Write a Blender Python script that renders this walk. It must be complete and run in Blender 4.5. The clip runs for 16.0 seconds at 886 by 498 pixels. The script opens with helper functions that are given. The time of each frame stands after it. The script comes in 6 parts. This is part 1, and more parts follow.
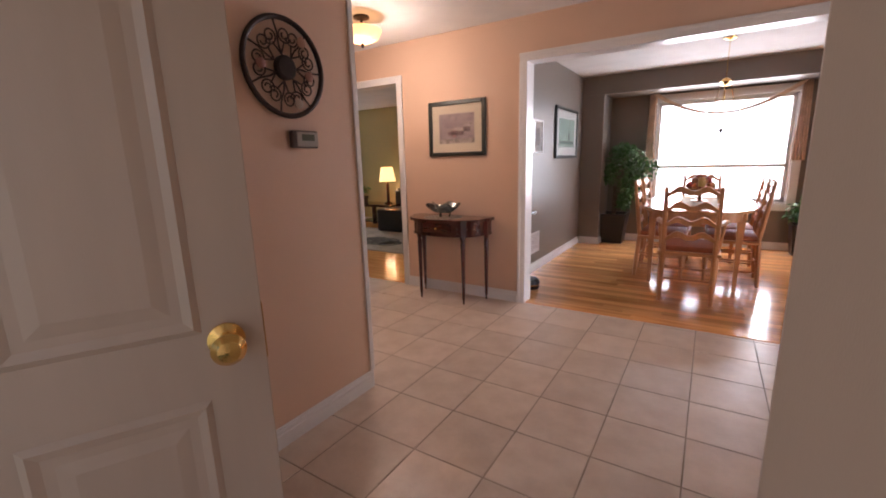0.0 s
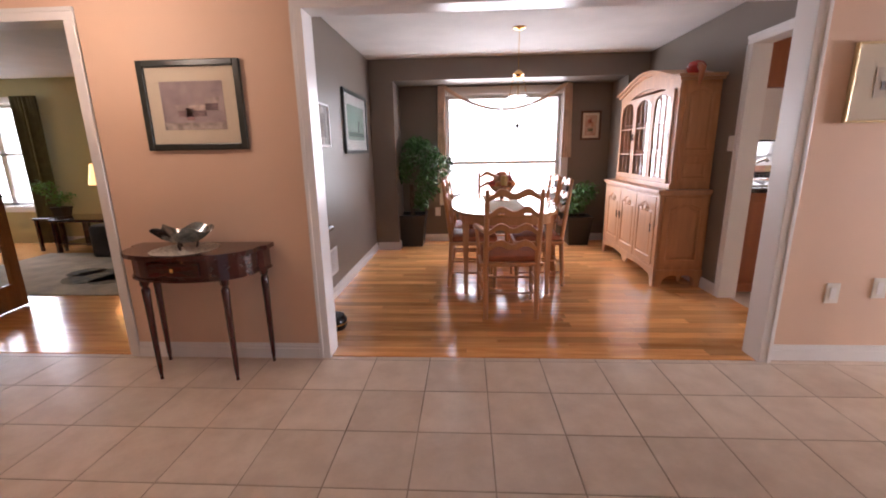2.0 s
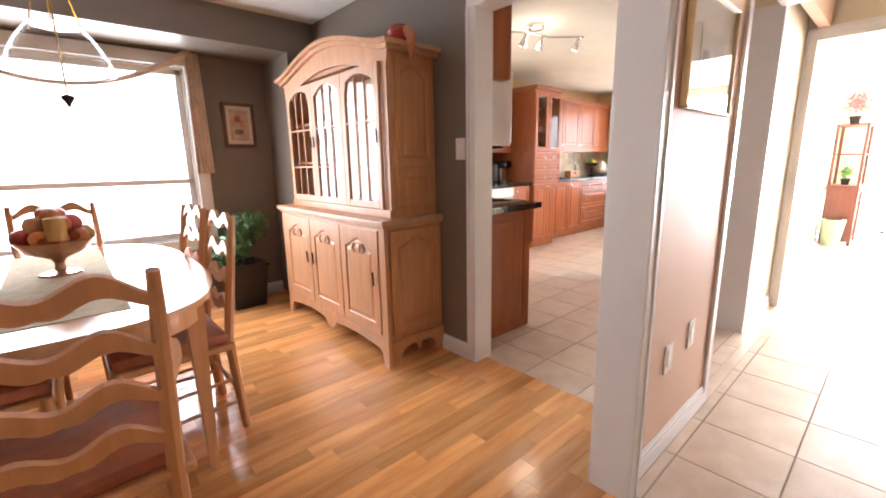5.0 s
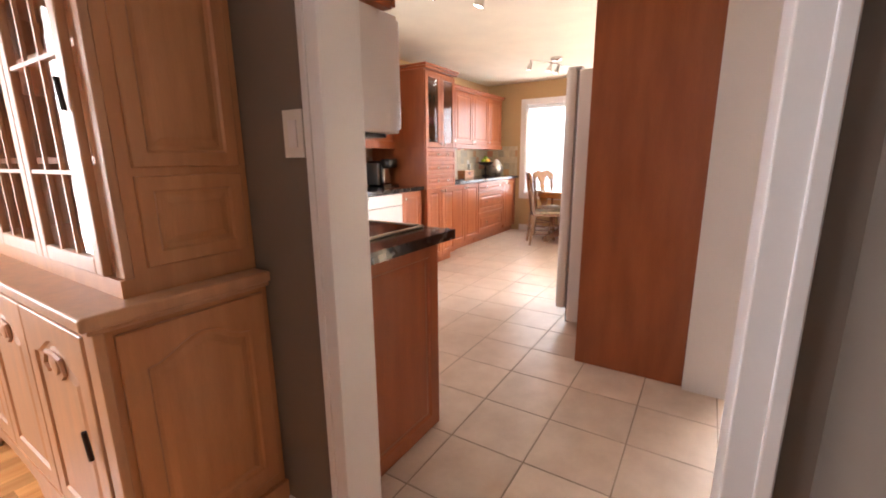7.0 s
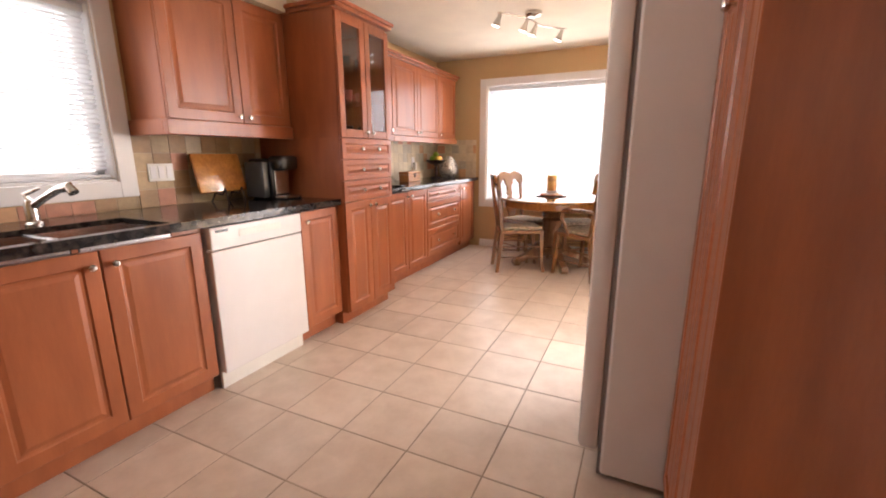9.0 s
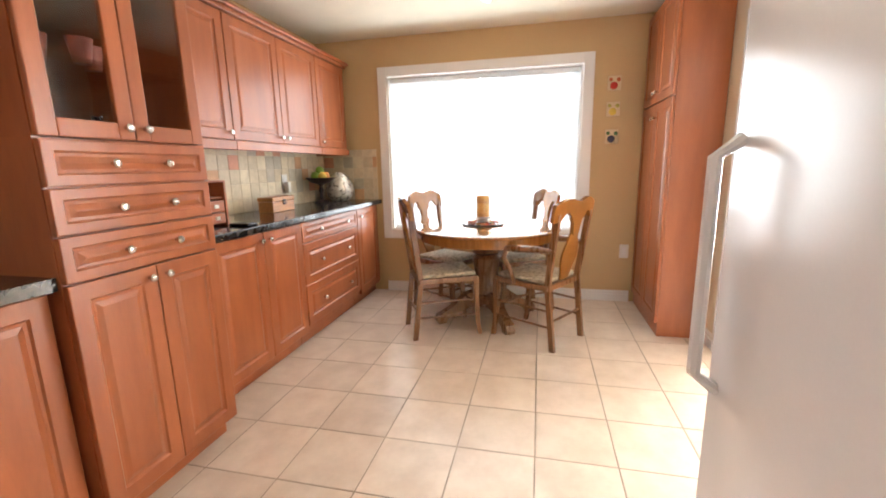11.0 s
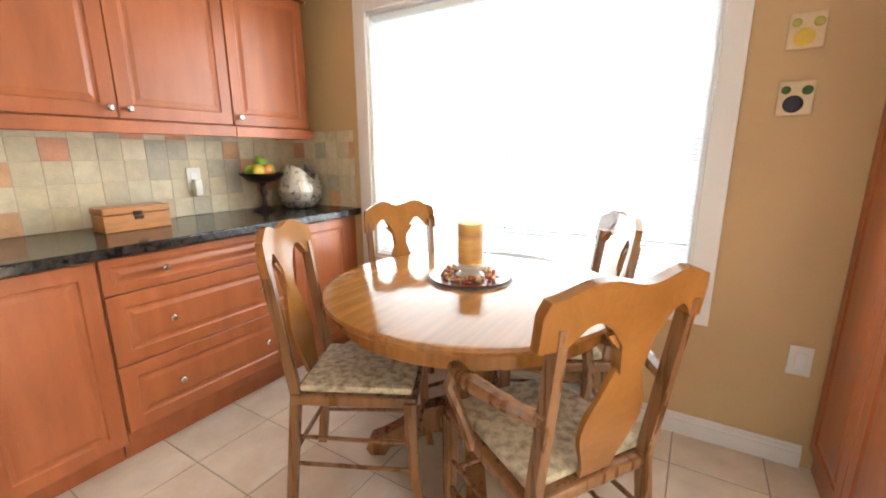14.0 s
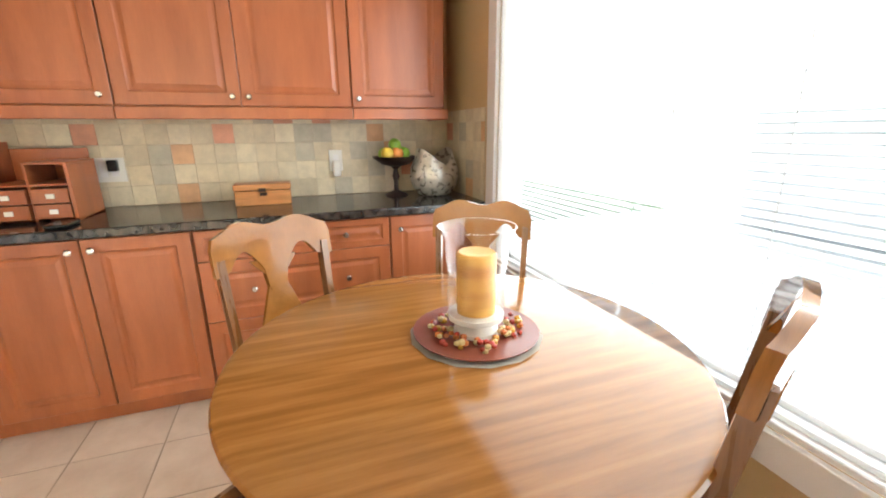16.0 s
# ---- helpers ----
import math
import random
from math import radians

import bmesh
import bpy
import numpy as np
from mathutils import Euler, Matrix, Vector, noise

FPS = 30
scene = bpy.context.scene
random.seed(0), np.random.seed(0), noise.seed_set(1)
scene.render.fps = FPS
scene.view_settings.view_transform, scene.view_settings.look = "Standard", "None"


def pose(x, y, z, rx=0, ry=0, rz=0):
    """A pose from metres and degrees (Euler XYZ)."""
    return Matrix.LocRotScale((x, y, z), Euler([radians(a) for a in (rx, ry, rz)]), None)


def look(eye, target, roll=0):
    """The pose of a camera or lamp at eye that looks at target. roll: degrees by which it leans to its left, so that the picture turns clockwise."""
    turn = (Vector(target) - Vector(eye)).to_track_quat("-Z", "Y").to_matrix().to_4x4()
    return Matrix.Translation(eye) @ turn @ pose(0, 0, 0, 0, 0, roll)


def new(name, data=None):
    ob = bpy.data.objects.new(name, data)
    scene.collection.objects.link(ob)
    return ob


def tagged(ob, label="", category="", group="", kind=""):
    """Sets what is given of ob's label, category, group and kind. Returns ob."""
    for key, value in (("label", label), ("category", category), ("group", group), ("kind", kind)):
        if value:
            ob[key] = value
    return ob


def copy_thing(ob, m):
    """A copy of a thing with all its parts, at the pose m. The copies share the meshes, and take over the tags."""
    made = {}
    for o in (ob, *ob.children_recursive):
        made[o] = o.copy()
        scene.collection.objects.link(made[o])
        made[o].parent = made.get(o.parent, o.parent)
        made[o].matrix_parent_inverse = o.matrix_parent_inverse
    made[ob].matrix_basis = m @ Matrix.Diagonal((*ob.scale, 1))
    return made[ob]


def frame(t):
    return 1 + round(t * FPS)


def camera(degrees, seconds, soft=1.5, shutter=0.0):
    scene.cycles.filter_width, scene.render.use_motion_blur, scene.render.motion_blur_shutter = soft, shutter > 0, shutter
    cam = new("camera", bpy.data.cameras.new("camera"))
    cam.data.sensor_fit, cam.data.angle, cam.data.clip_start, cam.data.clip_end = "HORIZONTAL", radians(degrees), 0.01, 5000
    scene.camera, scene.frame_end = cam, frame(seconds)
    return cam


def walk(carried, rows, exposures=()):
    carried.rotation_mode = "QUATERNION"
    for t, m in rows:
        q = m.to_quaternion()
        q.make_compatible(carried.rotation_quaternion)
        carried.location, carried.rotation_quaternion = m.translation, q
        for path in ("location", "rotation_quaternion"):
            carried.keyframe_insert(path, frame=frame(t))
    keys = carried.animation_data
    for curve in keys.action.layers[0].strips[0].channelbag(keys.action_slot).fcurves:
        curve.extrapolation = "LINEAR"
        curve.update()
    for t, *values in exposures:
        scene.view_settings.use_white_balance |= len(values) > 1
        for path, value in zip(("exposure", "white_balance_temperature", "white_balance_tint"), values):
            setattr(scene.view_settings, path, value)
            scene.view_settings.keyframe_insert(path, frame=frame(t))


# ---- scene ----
cam = camera(93.3, 16.0, soft=1.9)
PATH = [
    (0, (0.379, 0.202, 1.232), (-0.672, 1.855, 0.824), -1.5),
    (0.5, (0.31, 0.361, 1.259), (-0.559, 2.107, 0.815), -0.8),
    (1, (0.146, 0.615, 1.256), (-0.492, 2.457, 0.809), -0.6),
    (1.5, (0.02, 0.874, 1.252), (-0.354, 2.787, 0.805), -0.6),
    (2, (-0.055, 1.166, 1.255), (-0.166, 3.11, 0.796), -1.0),
    (2.5, (-0.119, 1.471, 1.26), (0.114, 3.404, 0.803), -0.5),
    (3, (-0.12, 1.779, 1.262), (0.37, 3.661, 0.795), -1.3),
    (3.5, (-0.068, 2.12, 1.257), (0.626, 3.93, 0.764), -1.8),
    (4, (0.018, 2.447, 1.252), (0.944, 4.155, 0.779), -1.5),
    (4.5, (0.167, 2.744, 1.221), (1.281, 4.348, 0.791), -1.6),
    (5, (0.352, 3.012, 1.196), (1.665, 4.465, 0.791), -1.0),
    (5.2, (0.44, 3.114, 1.171), (1.82, 4.509, 0.785), -0.9),
    (7.3, (1.55, 3.969, 1.208), (3.235, 4.955, 0.772), -0.7),
    (7.5, (1.705, 4.06, 1.206), (3.408, 5.013, 0.769), -0.7),
    (8, (2.049, 4.243, 1.211), (3.772, 5.162, 0.782), 0.3),
    (8.5, (2.417, 4.404, 1.206), (4.161, 5.282, 0.775), 0.3),
    (9, (2.785, 4.569, 1.206), (4.548, 5.405, 0.765), -0.2),
    (9.5, (3.153, 4.723, 1.21), (4.951, 5.485, 0.776), -0.5),
    (10, (3.499, 4.867, 1.218), (5.349, 5.509, 0.811), -0.2),
    (10.2, (3.639, 4.911, 1.212), (5.507, 5.509, 0.82), -0.5),
    (12.3, (4.961, 5.089, 1.229), (6.886, 5.417, 0.797), -0.7),
    (12.5, (5.097, 5.063, 1.243), (7.012, 5.434, 0.802), -0.8),
    (13, (5.423, 4.961, 1.243), (7.302, 5.491, 0.807), -1.0),
    (13.5, (5.74, 4.849, 1.223), (7.544, 5.594, 0.787), -0.6),
    (14, (6.016, 4.714, 1.247), (7.683, 5.725, 0.803), -0.2),
    (14.5, (6.266, 4.614, 1.243), (7.751, 5.87, 0.774), 1.5),
    (15, (6.545, 4.547, 1.264), (7.779, 6.03, 0.737), 2.0),
    (15.5, (6.769, 4.521, 1.27), (7.749, 6.177, 0.725), 1.2),
    (16, (7.054, 4.545, 1.269), (7.703, 6.359, 0.731), -0.5),
]
EXPOSURES = [(0.0, 0.2, 5950, 21), (2.0, 0.12, 5950, 21), (3.5, 0.25, 6100, 20), (5.0, 0.58, 5950, 12), (7.5, 0.35, 6300, 18), (9.0, 0.1, 6400, 19), (10.0, 0.05, 6200, 14), (12.5, 0.38, 5700, 0), (14.0, 0.28, 5750, 0), (16.0, 0.14, 5780, 1)]
walk(cam, [(t, look(eye, target, roll)) for t, eye, target, roll in PATH], EXPOSURES)

# ---- light ----
world = bpy.data.worlds.new("sky")
scene.world = world
world.use_nodes = True
wn = world.node_tree.nodes
sky = wn.new("ShaderNodeTexSky")
sky.sky_type, sky.sun_disc, sky.sun_elevation, sky.sun_rotation = "NISHITA", False, radians(43), radians(112)
wn["Background"].inputs["Strength"].default_value = 0.12
world.node_tree.links.new(sky.outputs["Color"], wn["Background"].inputs["Color"])

sun = new("sun", bpy.data.lights.new("sun", "SUN"))
sun.data.energy, sun.data.angle, sun.data.color = 4.5, radians(0.5), (1.0, 0.95, 0.87)
SUN = Vector((0.92 * 0.73, -0.39 * 0.73, 0.68))
sun.matrix_world = look(SUN * 20, (0, 0, 0))


def window_light(name, eye, target, w, h, watts, color=(1, 1, 1)):
    ob = new(name, bpy.data.lights.new(name, "AREA"))
    ob.data.shape, ob.data.size, ob.data.size_y = "RECTANGLE", w, h
    ob.data.energy, ob.data.color = watts, color
    ob.matrix_world = look(eye, target)
    return ob


def bulb(name, p, watts, color=(1, 0.75, 0.45), r=0.03):
    ob = new(name, bpy.data.lights.new(name, "POINT"))
    ob.data.energy, ob.data.color, ob.data.shadow_soft_size = watts, color, r
    ob.location = p


window_light("dining_window_light", (0.45, 6.93, 1.3), (0.45, 0, 0.9), 1.5, 1.4, 47, (1, 0.98, 0.96))
window_light("kitchen_window_light", (7.86, 5.58, 1.35), (0, 5.58, 0.9), 1.75, 1.4, 29, (1, 0.98, 0.95))
window_light("sink_window_light", (3.5, 7.0, 1.55), (3.6, 0, 0.8), 1.0, 0.9, 9, (1, 0.98, 0.96))
window_light("entrance_light", (0.12, -0.3, 1.25), (0.0, 4, 1.0), 1.6, 1.9, 3.2, (1, 0.88, 0.78))
window_light("garden_door_light", (8.75, 1.9, 1.2), (0, 2.4, 0.6), 2.6, 2.0, 560, (1, 0.98, 0.94))
window_light("living_window_light", (-6.9, 6.9, 1.3), (-4.5, 3, 0.6), 1.2, 1.3, 30)

# ---- materials ----


def mat(name, color, rough=0.5, metal=0.0, spec=0.5, coat=0.0, vary=0.08, scale=6.0, bump=0.02, fine=180.0, second=None, stretch=(1, 1, 1), rnd=0.0, mix=0.5):
    m = bpy.data.materials.new(name)
    m.use_nodes = True
    n, l = m.node_tree.nodes, m.node_tree.links
    b = n["Principled BSDF"]
    b.inputs["Metallic"].default_value = metal
    b.inputs["Specular IOR Level"].default_value = spec
    b.inputs["Coat Weight"].default_value = coat
    b.inputs["Coat Roughness"].default_value = 0.08
    tc = n.new("ShaderNodeTexCoord")
    mp = n.new("ShaderNodeMapping")
    mp.inputs["Scale"].default_value = stretch
    l.new(tc.outputs["Object"], mp.inputs["Vector"])
    big, small = n.new("ShaderNodeTexNoise"), n.new("ShaderNodeTexNoise")
    for node, s in ((big, scale), (small, fine)):
        node.inputs["Scale"].default_value = s
        node.inputs["Detail"].default_value = 5
        l.new(mp.outputs["Vector"], node.inputs["Vector"])
    if rnd:
        oi = n.new("ShaderNodeObjectInfo")
        sc = n.new("ShaderNodeVectorMath")
        sc.operation = "SCALE"
        sc.inputs[0].default_value = (37, 19, 53)
        l.new(oi.outputs["Random"], sc.inputs["Scale"])
        l.new(sc.outputs["Vector"], mp.inputs["Location"])
    ramp = n.new("ShaderNodeValToRGB")
    second = second or [c * (1 - 2.2 * vary) for c in color]
    ramp.color_ramp.elements[0].position, ramp.color_ramp.elements[1].position = mix - 0.17, mix + 0.17
    ramp.color_ramp.elements[0].color = (*second, 1)
    ramp.color_ramp.elements[1].color = (*color, 1)
    l.new(big.outputs["Fac"], ramp.inputs["Fac"])
    hs = n.new("ShaderNodeHueSaturation")
    l.new(ramp.outputs["Color"], hs.inputs["Color"])
    mr = n.new("ShaderNodeMapRange")
    mr.inputs["To Min"].default_value, mr.inputs["To Max"].default_value = 1 - vary, 1 + vary
    l.new(small.outputs["Fac"], mr.inputs["Value"])
    if rnd:
        mr2 = n.new("ShaderNodeMapRange")
        mr2.inputs["To Min"].default_value, mr2.inputs["To Max"].default_value = 1 - rnd, 1 + rnd
        l.new(oi.outputs["Random"], mr2.inputs["Value"])
        mul = n.new("ShaderNodeMath")
        mul.operation = "MULTIPLY"
        l.new(mr.outputs["Result"], mul.inputs[0])
        l.new(mr2.outputs["Result"], mul.inputs[1])
        l.new(mul.outputs["Value"], hs.inputs["Value"])
    else:
        l.new(mr.outputs["Result"], hs.inputs["Value"])
    l.new(hs.outputs["Color"], b.inputs["Base Color"])
    rr = n.new("ShaderNodeMapRange")
    rr.inputs["To Min"].default_value, rr.inputs["To Max"].default_value = rough * 0.85, min(1, rough * 1.15)
    l.new(big.outputs["Fac"], rr.inputs["Value"])
    l.new(rr.outputs["Result"], b.inputs["Roughness"])
    if bump:
        bp = n.new("ShaderNodeBump")
        bp.inputs["Strength"].default_value, bp.inputs["Distance"].default_value = min(1, bump * 10), 0.002
        l.new(small.outputs["Fac"], bp.inputs["Height"])
        l.new(bp.outputs["Normal"], b.inputs["Normal"])
    return m


def glow(name, color, strength):
    m = bpy.data.materials.new(name)
    m.use_nodes = True
    b = m.node_tree.nodes["Principled BSDF"]
    b.inputs["Base Color"].default_value = (*color, 1)
    b.inputs["Emission Color"].default_value = (*color, 1)
    b.inputs["Emission Strength"].default_value = strength
    return m


def glass(name, color=(1, 1, 1), rough=0.0):
    m = bpy.data.materials.new(name)
    m.use_nodes = True
    n, l = m.node_tree.nodes, m.node_tree.links
    tr, gl, mx, lw, pw, mr = (n.new("ShaderNode" + k) for k in ("BsdfTransparent", "BsdfGlossy", "MixShader", "LayerWeight", "Math", "MapRange"))
    tr.inputs["Color"].default_value = (*color, 1)
    gl.inputs["Roughness"].default_value = rough
    pw.operation = "POWER"
    pw.inputs[1].default_value = 4.0
    mr.inputs["To Min"].default_value, mr.inputs["To Max"].default_value = 0.035, 0.75
    l.new(lw.outputs["Facing"], pw.inputs[0])
    l.new(pw.outputs["Value"], mr.inputs["Value"])
    l.new(mr.outputs["Result"], mx.inputs["Fac"])
    l.new(tr.outputs["BSDF"], mx.inputs[1])
    l.new(gl.outputs["BSDF"], mx.inputs[2])
    l.new(mx.outputs["Shader"], n["Material Output"].inputs["Surface"])
    return m


PEACH = mat("peach_paint", (0.72, 0.50, 0.36), 0.6, vary=0.03, scale=1.5, fine=300, bump=0.015)
TAUPE = mat("taupe_paint", (0.19, 0.155, 0.125), 0.38, vary=0.03, scale=1.5, fine=300, bump=0.015)
OCHRE = mat("ochre_paint", (0.58, 0.40, 0.20), 0.6, vary=0.03, scale=1.5, fine=300, bump=0.015)
OLIVE = mat("olive_paint", (0.50, 0.45, 0.24), 0.6, vary=0.03, scale=1.5, fine=300)
CREAM = mat("cream_paint", (0.75, 0.66, 0.50), 0.6, vary=0.03, scale=1.5, fine=300)
WHITE = mat("white_trim_paint", (0.80, 0.78, 0.77), 0.3, vary=0.02, scale=3, bump=0.004)
DOORP = mat("door_paint", (0.50, 0.38, 0.29), 0.35, vary=0.03, scale=2, bump=0.01, stretch=(8, 8, 1))
CEIL = mat("ceiling_stipple", (0.80, 0.79, 0.77), 0.9, vary=0.04, scale=3, fine=120, bump=0.08)
CEILK = mat("cream_ceiling_stipple", (0.80, 0.74, 0.60), 0.9, vary=0.04, scale=3, fine=120, bump=0.08)
TILE = mat("floor_tile", (0.71, 0.59, 0.485), 0.3, spec=0.42, vary=0.05, scale=7, fine=45, bump=0.006, second=(0.61, 0.485, 0.385), rnd=0.06)
GROUT = mat("grout", (0.46, 0.36, 0.27), 0.9, vary=0.22, scale=2.5)
PLANK = mat("oak_plank", (0.80, 0.41, 0.15), 0.17, coat=0.25, vary=0.07, scale=2.2, fine=22, bump=0.003, second=(0.60, 0.25, 0.08), stretch=(1.0, 9, 9), rnd=0.27, mix=0.45)
PLANKGAP = mat("plank_gap", (0.24, 0.10, 0.035), 0.6)
MAPLE = mat("honey_maple", (0.58, 0.275, 0.115), 0.33, vary=0.08, scale=3, fine=40, bump=0.006, second=(0.49, 0.22, 0.088), stretch=(8, 8, 1))
# Lighter maple: on the hutch front, window light is put into the colour.
PALE = mat("lightened_maple", (0.60, 0.32, 0.165), 0.4, vary=0.08, scale=3, fine=40, bump=0.006, stretch=(8, 8, 1))
CHERRY = mat("cherry_cabinet", (0.385, 0.118, 0.042), 0.32, vary=0.09, scale=2.6, fine=30, bump=0.004, second=(0.30, 0.088, 0.032), stretch=(5, 5, 0.8), rnd=0.05)
OAK = mat("golden_oak", (0.33, 0.145, 0.036), 0.12, coat=0.05, spec=0.36, vary=0.13, scale=3.5, fine=60, bump=0.002, second=(0.225, 0.09, 0.021), stretch=(0.8, 12, 0.8))
OAKV = mat("brown_oak", (0.225, 0.105, 0.04), 0.28, coat=0.2, vary=0.14, scale=4, fine=30, bump=0.006, second=(0.135, 0.058, 0.02), stretch=(10, 10, 1))
MAHOG = mat("dark_mahogany", (0.06, 0.014, 0.011), 0.15, coat=0.5, vary=0.12, scale=5, fine=30, bump=0.002, stretch=(2, 10, 10))
GRANITE = mat("black_granite", (0.012, 0.011, 0.012), 0.12, vary=0.5, scale=30, fine=130, bump=0, second=(0.07, 0.055, 0.045), mix=0.4)
SEAT = mat("rust_leather", (0.40, 0.115, 0.045), 0.62, vary=0.12, scale=20, bump=0.04)
NICKEL = mat("brushed_nickel", (0.62, 0.59, 0.55), 0.25, 1.0, vary=0.03)
STEEL = mat("stainless_steel", (0.55, 0.55, 0.55), 0.25, 1.0, vary=0.05, stretch=(1, 20, 1))
BRASS = mat("polished_brass", (0.80, 0.52, 0.17), 0.15, 1.0, vary=0.03)
IRON = mat("dark_iron", (0.045, 0.026, 0.02), 0.45, 0.6, vary=0.2, scale=30)
BLACK = mat("black_plastic", (0.012, 0.012, 0.013), 0.25, vary=0.1)
POT = mat("black_planter", (0.014, 0.013, 0.014), 0.35, vary=0.15, scale=8)
SOIL = mat("potting_soil", (0.03, 0.02, 0.012), 0.95, vary=0.4, scale=60, bump=0.1)
LEAF = mat("fig_leaf", (0.11, 0.25, 0.065), 0.32, vary=0.25, scale=30, second=(0.045, 0.12, 0.03), rnd=0.2)
LEAFB = mat("light_leaf", (0.14, 0.32, 0.05), 0.45, vary=0.25, scale=30, second=(0.08, 0.2, 0.03))
BARK = mat("bark", (0.16, 0.11, 0.07), 0.85, vary=0.25, scale=30, bump=0.08)
APPLIANCE = mat("white_enamel", (0.78, 0.74, 0.72), 0.22, vary=0.02, bump=0.004)
PORC = mat("white_plastic", (0.78, 0.75, 0.69), 0.35, vary=0.03)
SCARF = mat("peach_scarf", (0.82, 0.64, 0.50), 0.8, vary=0.1, scale=12, fine=220, bump=0.05)
GLASS = glass("clear_glass")
BLIND = mat("white_blind", (0.88, 0.88, 0.87), 0.5, vary=0.02)
# Emissive white for the added backdrop sheets that blow out the windows.
BRIGHT = glow("glowing_backdrop", (1, 1, 1), 3.2)
BRIGHT_EAST = glow("glowing_backdrop_east", (1, 1, 1), 7.0)
MAT_BOARD = mat("cream_mat_board", (0.66, 0.58, 0.45), 0.8, vary=0.02)
WHITE_BOARD = mat("white_mat_board", (0.72, 0.72, 0.70), 0.8, vary=0.02)
GOLD = mat("pale_gold_frame", (0.75, 0.60, 0.34), 0.35, 0.5, vary=0.06)

# ---- building blocks ----


def mesh_ob(name, bm, material, smooth=False):
    me = bpy.data.meshes.new(name)
    bmesh.ops.recalc_face_normals(bm, faces=bm.faces)
    bm.to_mesh(me)
    bm.free()
    me.materials.append(material)
    if smooth:
        me.polygons.foreach_set("use_smooth", [True] * len(me.polygons))
        me.set_sharp_from_angle(angle=radians(40))
    return new(name, me)


def part(name, bm, material, parent, label="", m=None, smooth=False):
    ob = mesh_ob(name, bm, material, smooth)
    ob.parent = parent
    if m:
        ob.matrix_basis = m
    if label:
        ob["label"] = label
    return ob


def clone(ob, m, parent=None):
    o = ob.copy()
    scene.collection.objects.link(o)
    o.parent = parent or ob.parent
    o.matrix_basis = m
    return o


def thing(name, m, label, category, group="", kind=""):
    ob = new(name)
    ob.matrix_basis = m
    ob.empty_display_size = 0.1
    return tagged(ob, label, category, group, kind)


def struct(name, bm, material, label="", category="", smooth=False):
    return tagged(mesh_ob(name, bm, material, smooth), label, category, kind="structure")


def box(x0, x1, y0, y1, z0, z1, bev=0.0, bm=None):
    own = bmesh.new()
    bmesh.ops.create_cube(own, size=1, matrix=Matrix.Translation(((x0 + x1) / 2, (y0 + y1) / 2, (z0 + z1) / 2)) @ Matrix.Diagonal((abs(x1 - x0), abs(y1 - y0), abs(z1 - z0), 1)))
    if bev:
        bmesh.ops.bevel(own, geom=own.edges[:], offset=bev, segments=2, profile=0.5, affect="EDGES")
    return own if bm is None else merge(bm, own)


def merge(bm, other, m=None):
    if m:
        other.transform(m)
    made = [bm.verts.new(v.co) for v in other.verts]
    other.verts.index_update()
    for f in other.faces:
        bm.faces.new([made[v.index] for v in f.verts])
    other.free()
    return bm


def boxes(*rows, bev=0.0):
    bm = bmesh.new()
    for r in rows:
        box(*r, bev=bev, bm=bm)
    return bm


def prism(points, y0, y1, bm=None):
    """A flat outline in x and z, given depth along y."""
    bm = bm or bmesh.new()
    a = [bm.verts.new((x, y0, z)) for x, z in points]
    b = [bm.verts.new((x, y1, z)) for x, z in points]
    n = len(points)
    bm.faces.new(a)
    bm.faces.new(b[::-1])
    for i in range(n):
        bm.faces.new((a[i], b[i], b[(i + 1) % n], a[(i + 1) % n]))
    return bm


def lathe(profile, seg=24, bm=None):
    bm = bm or bmesh.new()
    rings = []
    for r, z in profile:
        rings.append([bm.verts.new((max(r, 0.0005) * math.cos(2 * math.pi * i / seg), max(r, 0.0005) * math.sin(2 * math.pi * i / seg), z)) for i in range(seg)])
    for a, b in zip(rings, rings[1:]):
        for i in range(seg):
            bm.faces.new((a[i], a[(i + 1) % seg], b[(i + 1) % seg], b[i]))
    bm.faces.new(rings[0][::-1])
    bm.faces.new(rings[-1])
    return bm


def tube(points, radius, seg=8, bm=None, closed=False):
    """A round bar along points; radius may be a list."""
    bm = bm or bmesh.new()
    pts = [Vector(p) for p in points]
    n = len(pts)
    radii = radius if isinstance(radius, (list, tuple)) else [radius] * n
    rings, last = [], None
    for i, p in enumerate(pts):
        d = (pts[(i + 1) % n] - pts[i - 1]) if closed else (pts[min(i + 1, n - 1)] - pts[max(i - 1, 0)])
        d.normalize()
        q = d.to_track_quat("Z", "X") if last is None else last[0].rotation_difference(d) @ last[1]
        last = (d, q)
        rings.append([bm.verts.new(p + q @ Vector((radii[i] * math.cos(2 * math.pi * k / seg), radii[i] * math.sin(2 * math.pi * k / seg), 0))) for k in range(seg)])
    for i in range(n if closed else n - 1):
        a, b = rings[i], rings[(i + 1) % n]
        for k in range(seg):
            bm.faces.new((a[k], a[(k + 1) % seg], b[(k + 1) % seg], b[k]))
    if not closed:
        bm.faces.new(rings[0][::-1])
        bm.faces.new(rings[-1])
    return bm


def outline(w, h, inset, arch=0.0, n=10):
    """A panel outline with a raised arch in its top edge."""
    pts = [(inset, inset), (w - inset, inset)]
    if arch:
        for i in range(n + 1):
            u = i / n
            x = (w - inset) + (2 * inset - w) * u
            s = math.sin(math.pi * u)
            pts.append((x, h - inset - arch + arch * s * s))
    else:
        pts += [(w - inset, h - inset), (inset, h - inset)]
    return pts


